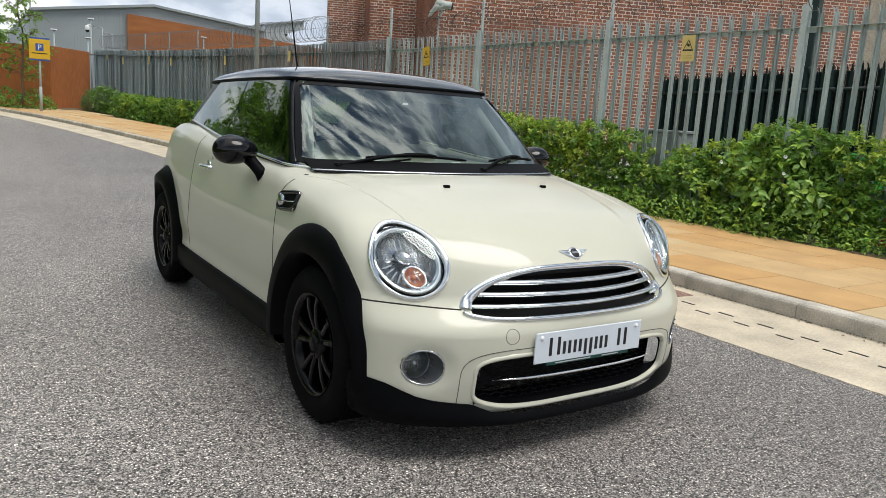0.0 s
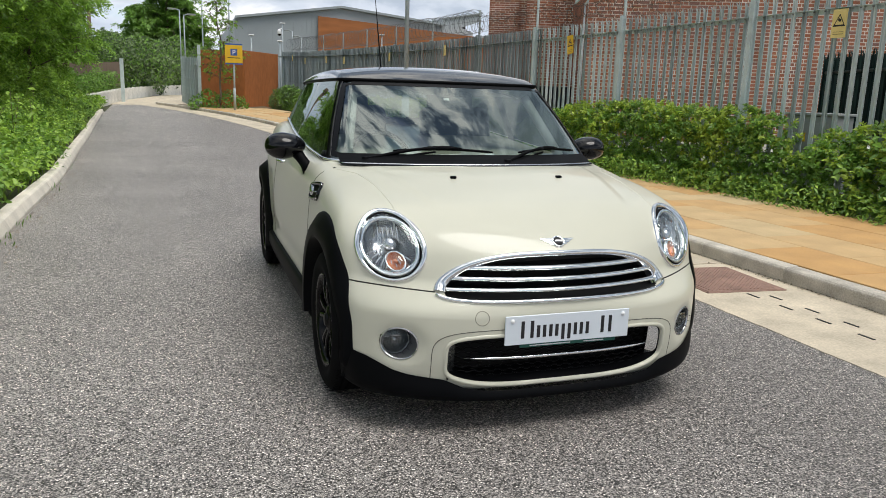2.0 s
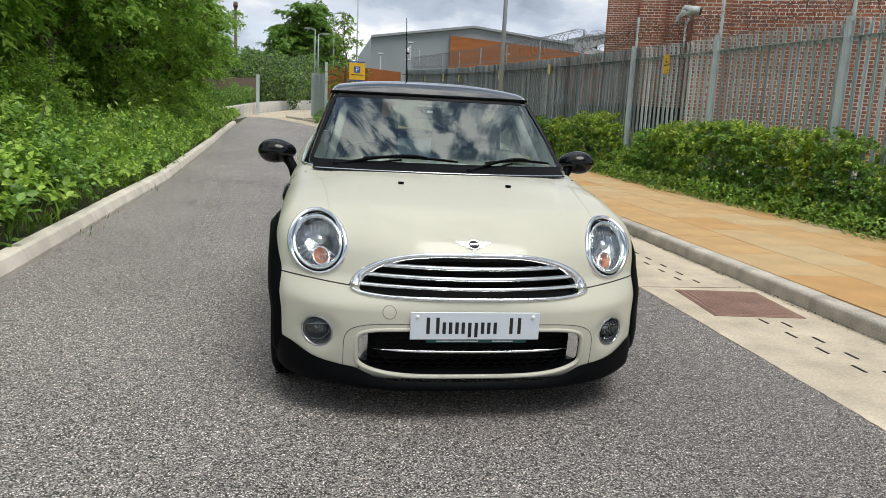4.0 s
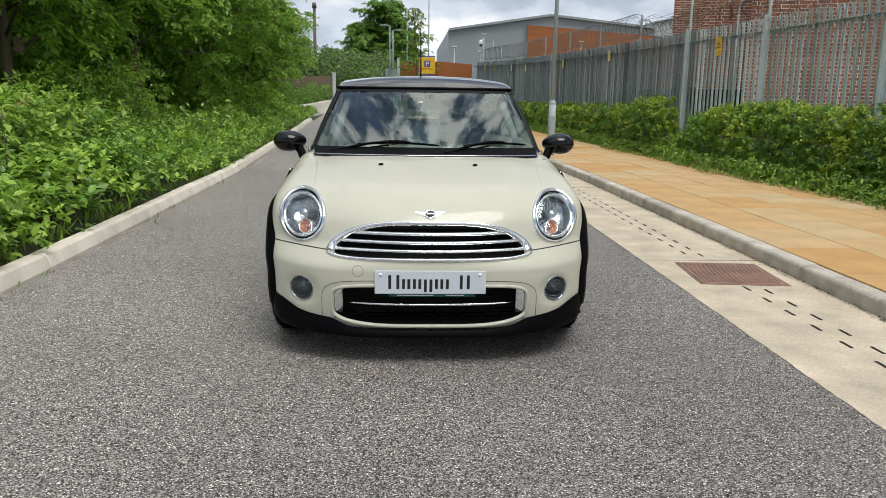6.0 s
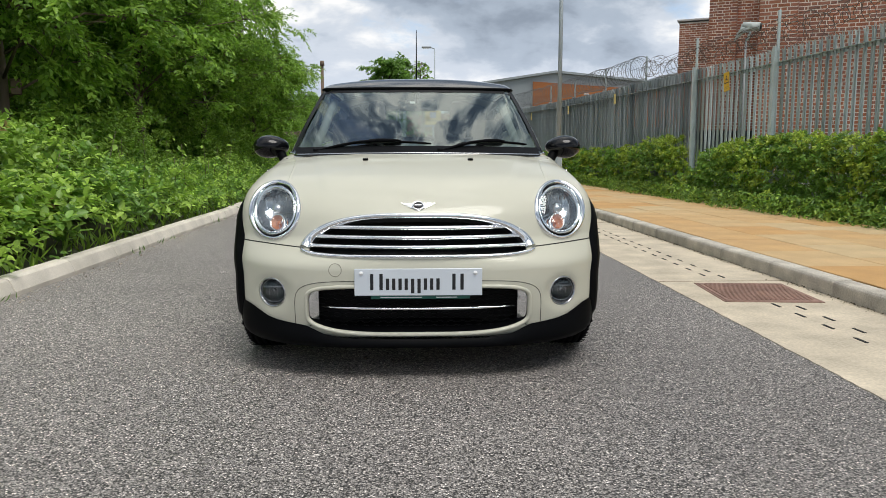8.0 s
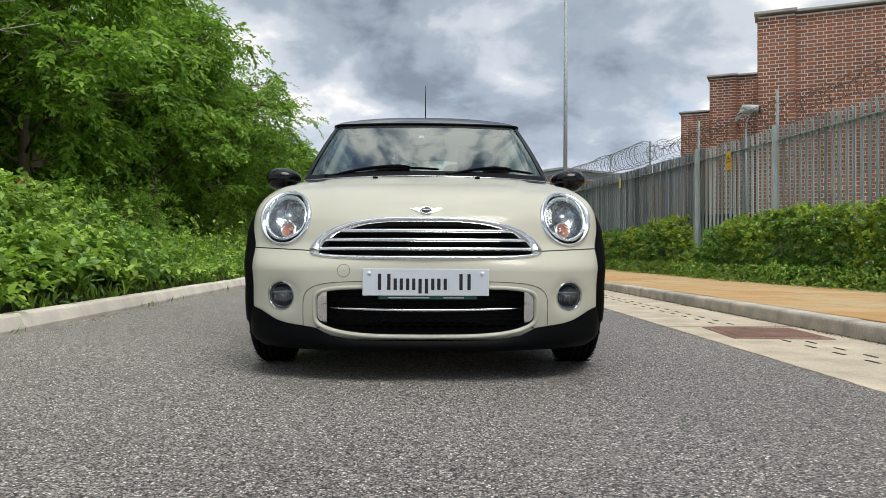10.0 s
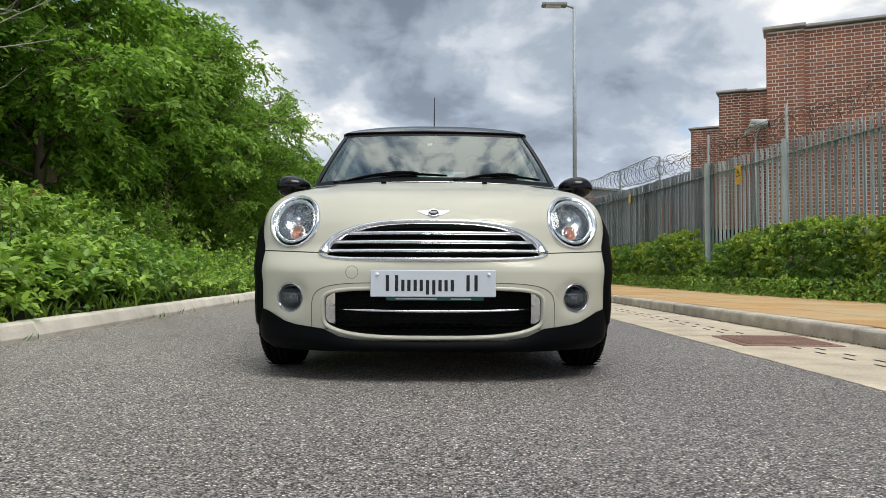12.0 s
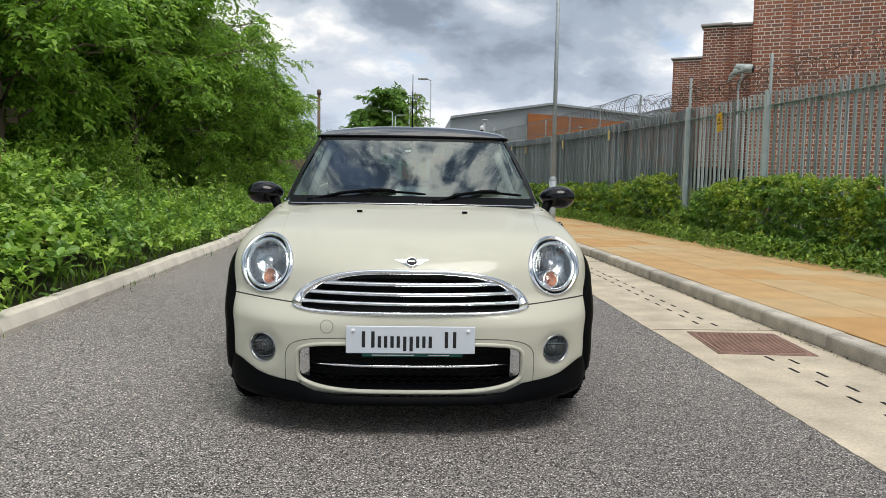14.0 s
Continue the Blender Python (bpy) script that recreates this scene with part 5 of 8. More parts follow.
def build_cabin(car):
    P, Q = nets(cabin, (-0.80, 0.80, 0.86), (0.80, 3.60, 1.40), 0.014)
    # glass edges
    def screen_edge(z):
        return np.interp(z, [0.90, 0.95, 1.10, 1.30, 1.34], [0.682, 0.669, 0.620, 0.544, 0.519])

    def opening(c):
        x, y, z = np.abs(c[:, 0]), c[:, 1], c[:, 2]
        nrm = normal_at(cabin, c)
        front = (nrm[:, 1] < -0.30) & (x < screen_edge(z) + 0.002) & (z > 0.955) & (z < 1.315)
        sides = (np.abs(nrm[:, 0]) > 0.6) & (z < 1.30) & (z > 0.95) & (y > 1.24 + 1.0 * (z - 0.94)) & (y < 3.02 - 1.2 * (z - 1.0)) & ~((y > 2.10) & (y < 2.20))
        back = (nrm[:, 1] > 0.45) & (x < 0.48) & (z > 1.08) & (z < 1.30)
        return front | sides | back
    panel("cabin_frame", P, Q, lambda c: ~opening(c) & (c[:, 2] > np.interp(c[:, 1], [0.9, 1.0, 1.8, 2.8, 3.4], [0.88, 0.89, 0.93, 1.0, 1.06])) & (c[:, 2] < 1.326), M_PILLAR, car, "black pillars and window frames")

    # windscreen and its black border
    zs = np.linspace(0.905, 1.335, 24)
    grid = np.array([from_front(cabin, np.stack([np.linspace(-1, 1, 36) * (screen_edge(z) + 0.012), np.full(36, z)], 1)) for z in zs])
    ws = sheet("windscreen", cabin, grid, 0.004, M_GLASS, car, "clear windscreen reflecting clouds")
    ws.visible_shadow = False
    border = [(-screen_edge(z) - 0.004, z) for z in np.linspace(0.965, 1.288, 20)] + [(v, 1.300) for v in np.linspace(-0.50, 0.50, 30)] + [(screen_edge(z) + 0.004, z) for z in np.linspace(1.288, 0.965, 20)] + [(v, 0.955) for v in np.linspace(0.63, -0.63, 30)]
    band("border", cabin, from_front(cabin, border), [(-0.014, 0.0055), (0.014, 0.0055)], M_PILLAR, ws, "black printed glass border", True)

    # side and rear glass
    for s in (-1, 1):
        for nm, ya, yb in (("door_glass", lambda z: 1.185 + 1.02 * (z - 0.94), lambda z: 2.15 + 0.0 * z), ("quarter_glass", lambda z: 2.165 + 0 * z, lambda z: 3.16 - 1.45 * (z - 1.0))):
            g = []
            for u in np.linspace(0, 1, 14):
                row = []
                for v in np.linspace(0, 1, 20):
                    za = 0.965 if nm == "door_glass" else 1.0
                    zz = za + (1.315 - za) * u
                    yy = ya(zz) + (yb(zz) - ya(zz)) * v
                    zlow = np.interp(yy, [0.9, 1.8, 2.8, 3.2], [0.925, 0.965, 1.045, 1.065])
                    zz = zlow + (1.318 - zlow) * u
                    yy = ya(zz) + (yb(zz) - ya(zz)) * v
                    row.append((yy, zz))
                g.append(row)
            g = np.array(g)
            p = from_side(cabin, g.reshape(-1, 2), s).reshape(14, 20, 3)
            gl = sheet(nm, cabin, p, 0.006, M_GLASS_DARK, car, "dark side window glass")
            gl.visible_shadow = False
        yz = [(1.158 + 1.02 * (z - 0.94), z) for z in np.linspace(0.95, 1.315, 24)]
        band("pillar_trim", cabin, from_side(cabin, yz, s), [(-0.006, 0.002), (-0.003, 0.008), (0.003, 0.008), (0.006, 0.002)], M_GLOSS_BLACK, car)

    # roof with aerial
    R, RQ = nets(roof, (-0.68, 1.30, 1.12), (0.68, 3.20, 1.45), 0.010)
    top = panel("roof", R, RQ, lambda c: c[:, 2] > roof_lip(c[:, 1]) + 0.001, M_ROOF, car, "glossy black roof", fun=roof)
    lip = lambda x, y, z: shell(x, y, z) - 0.008
    x = np.linspace(-0.42, 0.42, 50)
    fr = from_front(lip, np.stack([x, np.full_like(x, 1.321)], 1))
    ys = np.linspace(1.72, 2.96, 50)
    turn = np.radians(np.linspace(4, 86, 24))
    side = {}
    for sd in (-1, 1):
        way = np.stack([sd * np.sin(turn), -np.cos(turn), 0 * turn], 1)
        corner = onto(lip, np.array([sd * 0.42, 1.72, 1.321]) + way * 0.6, -way, (0, 0.6))
        side[sd] = np.concatenate([corner, from_side(lip, np.stack([ys, roof_lip(ys) - 0.001], 1), sd)])
    part("roof_seal", tube(np.concatenate([side[-1][::-1], fr, side[1]]), 0.0085, 8), M_PLASTIC, top, "black rubber seal below the roof edge")
    a0 = np.array([-0.01, 2.84, 1.374])
    part("aerial", tube([a0, a0 + (0, 0.012, 0.015), a0 + (0, 0.02, 0.03), a0 + (0, 0.10, 0.24), a0 + (0, 0.22, 0.545)], [0.016, 0.011, 0.0062, 0.0052, 0.0024], 8), M_PLASTIC, car, "thin black roof aerial")
    part("headliner", sheet_mesh_flat(), M_HEADLINER, car)

    # wipers: a bent arm from its spindle to the bridge of the blade
    for xs, xa, xb in ((-0.545, -0.41, 0.07), (0.115, 0.215, 0.60)):
        xm = xa + 0.40 * (xb - xa)
        xx = np.linspace(xs, xm, 12)
        u = (xx - xs) / (xm - xs)
        arm = from_front(cabin, np.stack([xx, 0.945 + 0.058 * np.sin(u * 1.5)], 1)) + np.array([0, -0.030, 0.004])
        wp = part("wiper", tube(arm, list(0.0095 - 0.003 * u), 8), M_PLASTIC, car, "black windscreen wiper")
        bx = np.linspace(xa, xb, 16)
        v = (bx - xa) / (xb - xa)
        bl = from_front(cabin, np.stack([bx, 0.992 + 0.012 * np.sin(v * 3.1)], 1))
        part("blade", tube(bl + np.array([0, -0.010, -0.002]), [0.004] + [0.0065] * 14 + [0.004], 6), M_PLASTIC, wp)
        part("bridge", tube(bl[4:11] + np.array([0, -0.021, 0.004]), [0.004, 0.009, 0.011, 0.011, 0.011, 0.009, 0.004], 6), M_PLASTIC, wp)
        low = from_front(cabin, np.stack([np.linspace(xs + 0.10, xm, 8), 0.950 + 0.040 * np.linspace(0, 1, 8) ** 0.7], 1)) + np.array([0, -0.014, 0])
        part("lower_link", tube(low, 0.005, 6), M_PLASTIC, wp)
        part("spindle", cyl(0.017, 0.03, tuple(arm[0]), 12), M_PLASTIC, wp)

    zb = np.linspace(1.07, 1.31, 10)
    g = np.array([onto(cabin, np.stack([np.linspace(-0.5, 0.5, 16), np.full(16, 4.2), np.full(16, z)], 1), (0, -1, 0), (0, 2.0)) for z in zb])
    rg = sheet("rear_glass", cabin, g, 0.005, M_GLASS_REAR, car, "tinted rear window glass")
    rg.visible_shadow = False
    build_interior(car)


def sheet_mesh_flat():
    bm = bmesh.new()
    rows = []
    for y in np.linspace(1.50, 3.0, 10):
        rows.append([bm.verts.new((x, y, float(ROOF_Z(y)) - 0.075 - 0.09 * (abs(x) / 0.56) ** 2.6)) for x in np.linspace(-0.53, 0.53, 12)])
    for A, B in zip(rows, rows[1:]):
        for k in range(11):
            bm.faces.new((A[k], A[k + 1], B[k + 1], B[k])).smooth = True
    return bm


def build_interior(car):
    bm = box((1.24, 0.58, 0.28), (0, 1.32, 0.78), 0.06, seg=3)
    part("dashboard", shade(bm), M_INTERIOR, car, "black dashboard")
    part("cabin_floor", box((1.34, 2.3, 0.05), (0, 2.3, 0.42)), M_INTERIOR, car)
    part("parcel_shelf", box((1.02, 0.30, 0.03), (0, 3.05, 0.945), 0.008), M_INTERIOR, car)
    for s in (-1, 1):
        part("side_trim", box((0.02, 1.70, 0.46), (s * 0.68, 2.15, 0.66)), M_INTERIOR, car)
        part("quarter_trim", box((0.02, 0.7, 0.09), (s * 0.625, 2.60, 0.945)), M_INTERIOR, car)
    part("bulkhead", box((1.40, 0.02, 0.55), (0, 1.02, 0.64)), M_INTERIOR, car)
    sw = [(-0.355 + 0.175 * math.cos(a), 1.50 + 0.065 * math.sin(a), 0.885 + 0.165 * math.sin(a)) for a in np.linspace(0, 2 * math.pi, 36, endpoint=False)]
    wheel = part("steering_wheel", tube(sw, 0.014, 8, closed=True), M_INTERIOR, car, "black steering wheel")
    part("boss", box((0.12, 0.05, 0.10), (-0.355, 1.50, 0.875), 0.02, seg=2), M_INTERIOR, wheel)
    bm = bmesh.new()
    for dx, dz in ((-0.16, 0.01), (0.16, 0.01), (0, -0.15)):
        tube([(-0.355, 1.50, 0.88), (-0.355 + dx, 1.50 + dz * 0.3, 0.88 + dz)], 0.012, 6, bm)
    part("wheel_spoke", bm, M_INTERIOR, wheel)
    for x in (-0.355, 0.355):
        seat = part("seat", shade(box((0.50, 0.55, 0.20), (x, 1.95, 0.56), 0.06, seg=3)), M_SEAT, car, "dark cloth front seat")
        part("seat_back", shade(box((0.48, 0.14, 0.66), (0, 0, 0), 0.06, seg=3)), M_SEAT, seat, at=pose(x, 2.26, 0.86, -14))
        part("headrest", shade(box((0.26, 0.10, 0.19), (0, 0, 0), 0.045, seg=3)), M_SEAT, seat, at=pose(x, 2.36, 1.225, -10))
    part("rear_bench", shade(box((1.15, 0.16, 0.50), (0, 2.86, 0.83), 0.05, seg=3)), M_SEAT, car)
    for s in (-1, 1):
        part("door_trim", box((0.05, 1.2, 0.30), (s * 0.665, 1.85, 0.74), 0.02), M_INTERIOR, car)
        part("pillar_trim_inner", tube([(s * 0.585, 1.24, 0.94), (s * 0.495, 1.54, 1.25)], 0.024, 8), M_HEADLINER, car)
    mir = part("rear_view_mirror", shade(box((0.23, 0.03, 0.07), (0.0, 1.46, 1.225), 0.014, seg=3)), M_INTERIOR, car, "black rear view mirror")
    part("stalk", tube([(0, 1.46, 1.25), (0, 1.44, 1.30)], 0.012, 8), M_INTERIOR, mir)
    part("sticker", box((0.030, 0.002, 0.012), (-0.03, 1.385, 1.235)), M_SIGN_WHITE, car, "small white sticker behind the windscreen")
    part("toll_tag", box((0.05, 0.002, 0.02), (0.12, 1.12, 0.965), turn=Matrix.Rotation(radians(-50), 4, "X")), M_SIGN_WHITE, car, "pale paper tag on the dashboard")


build_car()


# ---- greenery ----
def leaf_arrays(centres, normals, size, rng, aspect=0.55, droop=0.25):
    """Folded diamond leaves: base, two sides and tip; four vertices and two triangles each."""
    n = len(centres)
    t = rng.normal(size=(n, 3))
    t -= normals * (t * normals).sum(1)[:, None]
    t /= np.linalg.norm(t, axis=1)[:, None] + 1e-9
    t[:, 2] -= droop
    t /= np.linalg.norm(t, axis=1)[:, None]
    b = np.cross(normals, t)
    b /= np.linalg.norm(b, axis=1)[:, None] + 1e-9
    s = size[:, None]
    V = np.empty((n, 4, 3))
    V[:, 0] = centres - t * s * 0.5
    V[:, 1] = centres + b * s * aspect * 0.5 + normals * s * 0.10
    V[:, 2] = centres + t * s * 0.5 - normals * s * 0.06
    V[:, 3] = centres - b * s * aspect * 0.5 + normals * s * 0.10
    return V


def unit(a):
    return a / (np.linalg.norm(a, axis=-1, keepdims=True) + 1e-9)


def sprig_leaves(P, D, count, length, size, rng, aspect=0.55, flat=0.6, droop=0.3, spread=1.0, level=0.6):
    """Sprigs at P growing along D: pointed oval leaves set spirally on a short drooping stem.
    length and size: one value a sprig. Six vertices a leaf, folded on its midrib."""
    m = len(P)
    D = unit(D)
    up = np.array([0, 0, 1.0])
    e1 = unit(np.cross(D, up) + rng.normal(size=D.shape) * 0.05)
    e2 = unit(np.cross(e1, D))
    k = np.arange(count)
    u = (k + 0.6) / count
    a = k[None] * 2.4 + rng.uniform(0, 6.3, (m, 1))
    L = length[:, None, None]
    C = P[:, None] + D[:, None] * L * u[None, :, None] - up * L * droop * (u ** 2)[None, :, None]
    t = D[:, None] * (0.35 + 0.5 * u[None, :, None]) + spread * (e1[:, None] * np.cos(a)[..., None] + flat * e2[:, None] * np.sin(a)[..., None])
    t = t + rng.normal(size=t.shape) * 0.22
    t[..., 2] -= droop * 0.6
    t = unit(t)
    n = up * level + D[:, None] * 0.35 + rng.normal(size=t.shape) * 0.28
    n = unit(n - t * (n * t).sum(-1, keepdims=True))
    b = np.cross(n, t)
    s = (size[:, None] * rng.uniform(0.7, 1.25, (m, count)) * (1.1 - 0.55 * np.abs(u - 0.45))[None])[..., None]
    V = np.empty((m, count, 6, 3))
    V[:, :, 0] = C
    V[:, :, 1] = C + t * s * 0.30 + b * s * aspect * 0.46 + n * s * 0.07
    V[:, :, 2] = C + t * s * 0.68 + b * s * aspect * 0.36 + n * s * 0.04
    V[:, :, 3] = C + t * s - n * s * 0.14
    V[:, :, 4] = C + t * s * 0.68 - b * s * aspect * 0.36 + n * s * 0.04
    V[:, :, 5] = C + t * s * 0.30 - b * s * aspect * 0.46 + n * s * 0.07
    return V.reshape(-1, 6, 3)


def leaf_mesh(name, V, mats, which=None):
    """Leaves of four or six vertices as one mesh, each two faces that meet on the midrib."""
    n, k = V.shape[:2]
    face = [0, 1, 2, 0, 2, 3] if k == 4 else [0, 1, 2, 3, 0, 3, 4, 5]
    c = len(face) // 2
    me = bpy.data.meshes.new(name)
    me.vertices.add(k * n)
    me.vertices.foreach_set("co", V.astype(np.float32).ravel())
    me.loops.add(2 * c * n)
    idx = np.arange(n)[:, None] * k + np.array(face)[None]
    me.loops.foreach_set("vertex_index", idx.ravel().astype(np.int32))
    me.polygons.add(2 * n)
    me.polygons.foreach_set("loop_start", np.arange(0, 2 * c * n, c, dtype=np.int32))
    me.polygons.foreach_set("loop_total", np.full(2 * n, c, np.int32))
    for m in mats:
        me.materials.append(m)
    if which is not None:
        me.polygons.foreach_set("material_index", np.repeat(which, 2).astype(np.int32))
    me.update()
    me.validate()
    return me


def clump_points(blobs, per_area, rng, shell=0.35):
    """Points in the outer shell of ellipsoids (x, y, z, rx, ry, rz), with outward normals; none inside a neighbour's core."""
    P, N = [], []
    B = np.array(blobs)
    for bx, by, bz, rx, ry, rz in blobs:
        n = int(per_area * 4 * math.pi * ((rx * ry) ** 1.6 + (rx * rz) ** 1.6 + (ry * rz) ** 1.6 / 1.0) ** (1 / 1.6) / 3 ** (1 / 1.6))
        d = rng.normal(size=(n, 3))
        d /= np.linalg.norm(d, axis=1)[:, None]
        r = 1 - shell * rng.random(n) ** 1.5 + rng.normal(size=n) * 0.05
        P.append(np.array([bx, by, bz]) + d * np.array([rx, ry, rz]) * r[:, None])
        N.append(d / np.array([rx, ry, rz]) * min(rx, ry, rz))
    P, N = np.concatenate(P), np.concatenate(N)
    keep = np.ones(len(P), bool)
    for b in B:
        q = ((P - b[:3]) / b[3:]) ** 2
        keep &= q.sum(1) > 0.40
    return P[keep], N[keep]


def mixed_normals(N, rng, wild=0.7, up=0.5):
    n = N / (np.linalg.norm(N, axis=1)[:, None] + 1e-9) + rng.normal(size=N.shape) * wild
    n[:, 2] += up
    return n / np.linalg.norm(n, axis=1)[:, None]


HEDGE_TOP = Curve([(1, 1.2), (4, 1.18), (4.9, 1.28), (5.4, 1.36), (5.8, 1.12), (6.4, 1.0), (6.8, 0.85), (7.0, 0.66), (7.4, 0.66), (7.65, 1.1), (7.9, 1.2), (9, 1.22), (10.7, 1.26), (12, 1.18), (12.8, 1.1), (13.2, 0.62), (13.9, 0.62), (14.3, 1.1), (14.7, 1.32), (15.6, 1.3), (17, 1.1), (20, 1.08), (26, 0.95), (34, 0.9)], 0.12)


def hedge_right():
    rng = np.random.default_rng(3)
    blobs, rnd = [], random.Random(5)
    y = 1.6
    while y < 32:
        w, f, g = float(PAVE_B(y)), fence_x(y), ground_z(y) + 0.06
        h = float(HEDGE_TOP(y)) - 0.10
        depth = f - w + 0.08
        full = h > 0.8
        # a solid bush, and small rounded clumps that bulge from its top and face
        blobs.append((w + depth * 0.60, y, g + h * 0.45, max(0.32, depth * 0.42), 0.36, h * 0.44))
        for _ in range(5 if full else 2):
            r = rnd.uniform(0.13, 0.24)
            u = rnd.random() ** 0.8
            blobs.append((w + 0.10 + depth * rnd.uniform(0.0, 0.35) * (0.4 + u) + 0.12 * u, y + rnd.uniform(-0.25, 0.25), g + max(r * 0.6, h * u - r), r, r * 1.25, r * 0.85))
        for _ in range(2 if full else 1):
            r = rnd.uniform(0.16, 0.27)
            blobs.append((w + depth * rnd.uniform(0.35, 0.85), y + rnd.uniform(-0.2, 0.2), g + h - r * 0.75 + rnd.uniform(-0.06, 0.04), r * 1.1, r * 1.3, r * 0.8))
        y += rnd.uniform(0.36, 0.50)
    P, N = clump_points(blobs, 130, rng, 0.30)
    far = P[:, 1] > 17
    keep = (~far | (rng.random(len(P)) < 0.45)) & (P[:, 2] > 0.10)
    P, N, far = P[keep], N[keep], far[keep]
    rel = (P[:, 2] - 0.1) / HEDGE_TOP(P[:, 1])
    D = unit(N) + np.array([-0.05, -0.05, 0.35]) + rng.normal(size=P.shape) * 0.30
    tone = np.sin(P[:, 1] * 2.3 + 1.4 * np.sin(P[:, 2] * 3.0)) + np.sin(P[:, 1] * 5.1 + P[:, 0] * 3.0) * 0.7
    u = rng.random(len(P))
    # pale leaves weighted by height: new growth and the lit top, put into colour
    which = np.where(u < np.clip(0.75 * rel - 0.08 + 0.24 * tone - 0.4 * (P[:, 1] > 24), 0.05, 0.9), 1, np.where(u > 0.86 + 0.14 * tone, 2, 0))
    count = 8
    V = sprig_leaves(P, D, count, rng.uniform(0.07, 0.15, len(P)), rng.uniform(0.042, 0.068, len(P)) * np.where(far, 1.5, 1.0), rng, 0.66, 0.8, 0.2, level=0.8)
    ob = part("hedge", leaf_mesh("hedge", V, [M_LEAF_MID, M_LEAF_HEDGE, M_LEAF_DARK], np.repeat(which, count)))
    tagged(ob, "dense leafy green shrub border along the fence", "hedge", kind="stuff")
    # a tall broad-leaved climber that rises out of the border
    n = 150
    y = rng.normal(5.1, 0.42, n)
    P = np.stack([np.array([fence_x(v) for v in y]) - 0.35 - np.abs(rng.normal(size=n)) * 0.22, y, 0.42 + rng.random(n) * 0.78 * np.exp(-((y - 5.3) / 0.55) ** 2) + 0.2 * rng.random(n)], 1)
    V = sprig_leaves(P, np.array([-0.5, -0.3, 0.2]) + rng.normal(size=P.shape) * 0.4, 6, rng.uniform(0.15, 0.3, n), rng.uniform(0.08, 0.115, n), rng, 0.62, 0.7, 0.9, level=0.3)
    tagged(part("climber", leaf_mesh("climber", V, [M_LEAF_MID, M_LEAF_LIGHT], (rng.random(len(V)) < 0.3).astype(int))), "broad-leaved climber in the shrub border", "climber", kind="stuff")
    # a dark fine-leaved bush that ends the border
    P, N = clump_points([(4.88, 34.2, 0.88, 0.58, 0.62, 0.50), (4.55, 34.0, 0.76, 0.36, 0.4, 0.30), (5.25, 34.0, 0.95, 0.42, 0.45, 0.46), (4.95, 33.8, 1.12, 0.36, 0.4, 0.30)], 330, rng, 0.30)
    V = sprig_leaves(P, unit(N) + np.array([0, 0, 0.6]) + rng.normal(size=P.shape) * 0.3, 7, rng.uniform(0.08, 0.16, len(P)), rng.uniform(0.035, 0.055, len(P)), rng, 0.40, 0.6, 0.1, level=0.3)
    tagged(part("bush", leaf_mesh("bush", V, [M_LEAF_GREY, M_LEAF_DARK], (rng.random(len(V)) < 0.35).astype(int))), "dark rounded bush at the pavement edge", "bush", kind="stuff")
    # white bindweed flowers in it
    for k, (x, y, z) in enumerate(((7.52, 5.02, 0.98), (7.50, 5.0, 0.80), (7.42, 5.75, 0.86))):
        fl = part("flower", revolve([(0.003, -0.03), (0.006, -0.008), (0.018, 0.003), (0.021, 0.003), (0.008, -0.003), (0.0, -0.008)], 12), M_SIGN_WHITE, None, at=pose(x, y, z, 70, 0, -50 + 20 * k))
        tagged(fl, "small white trumpet flower in the shrub border", "flower", "white flowers")
    # low weeds spilling over the pavement edge
    n = 9500
    y = rng.uniform(1.5, 24, n)
    x = np.array([float(PAVE_B(v)) for v in y]) + np.abs(rng.normal(size=n)) * 0.24 - 0.36 - 0.26 * np.clip(np.sin(1.3 * y + 0.8 * np.sin(2.9 * y)), 0, 1) * rng.random(n)
    z = np.array([ground_z(v) for v in y]) + KERB_H + rng.random(n) ** 1.5 * 0.28
    ob = part("weeds", leaf_mesh("weeds", leaf_arrays(np.stack([x, y, z], 1), mixed_normals(np.tile([0, 0, 1.0], (n, 1)), rng, 0.8, 0.1), rng.uniform(0.035, 0.085, n), rng, 0.4), [M_LEAF_MID, M_LEAF_LIGHT], (rng.random(n) < 0.45).astype(int)))
    tagged(ob, "low weeds along the pavement edge", "weeds", kind="stuff")


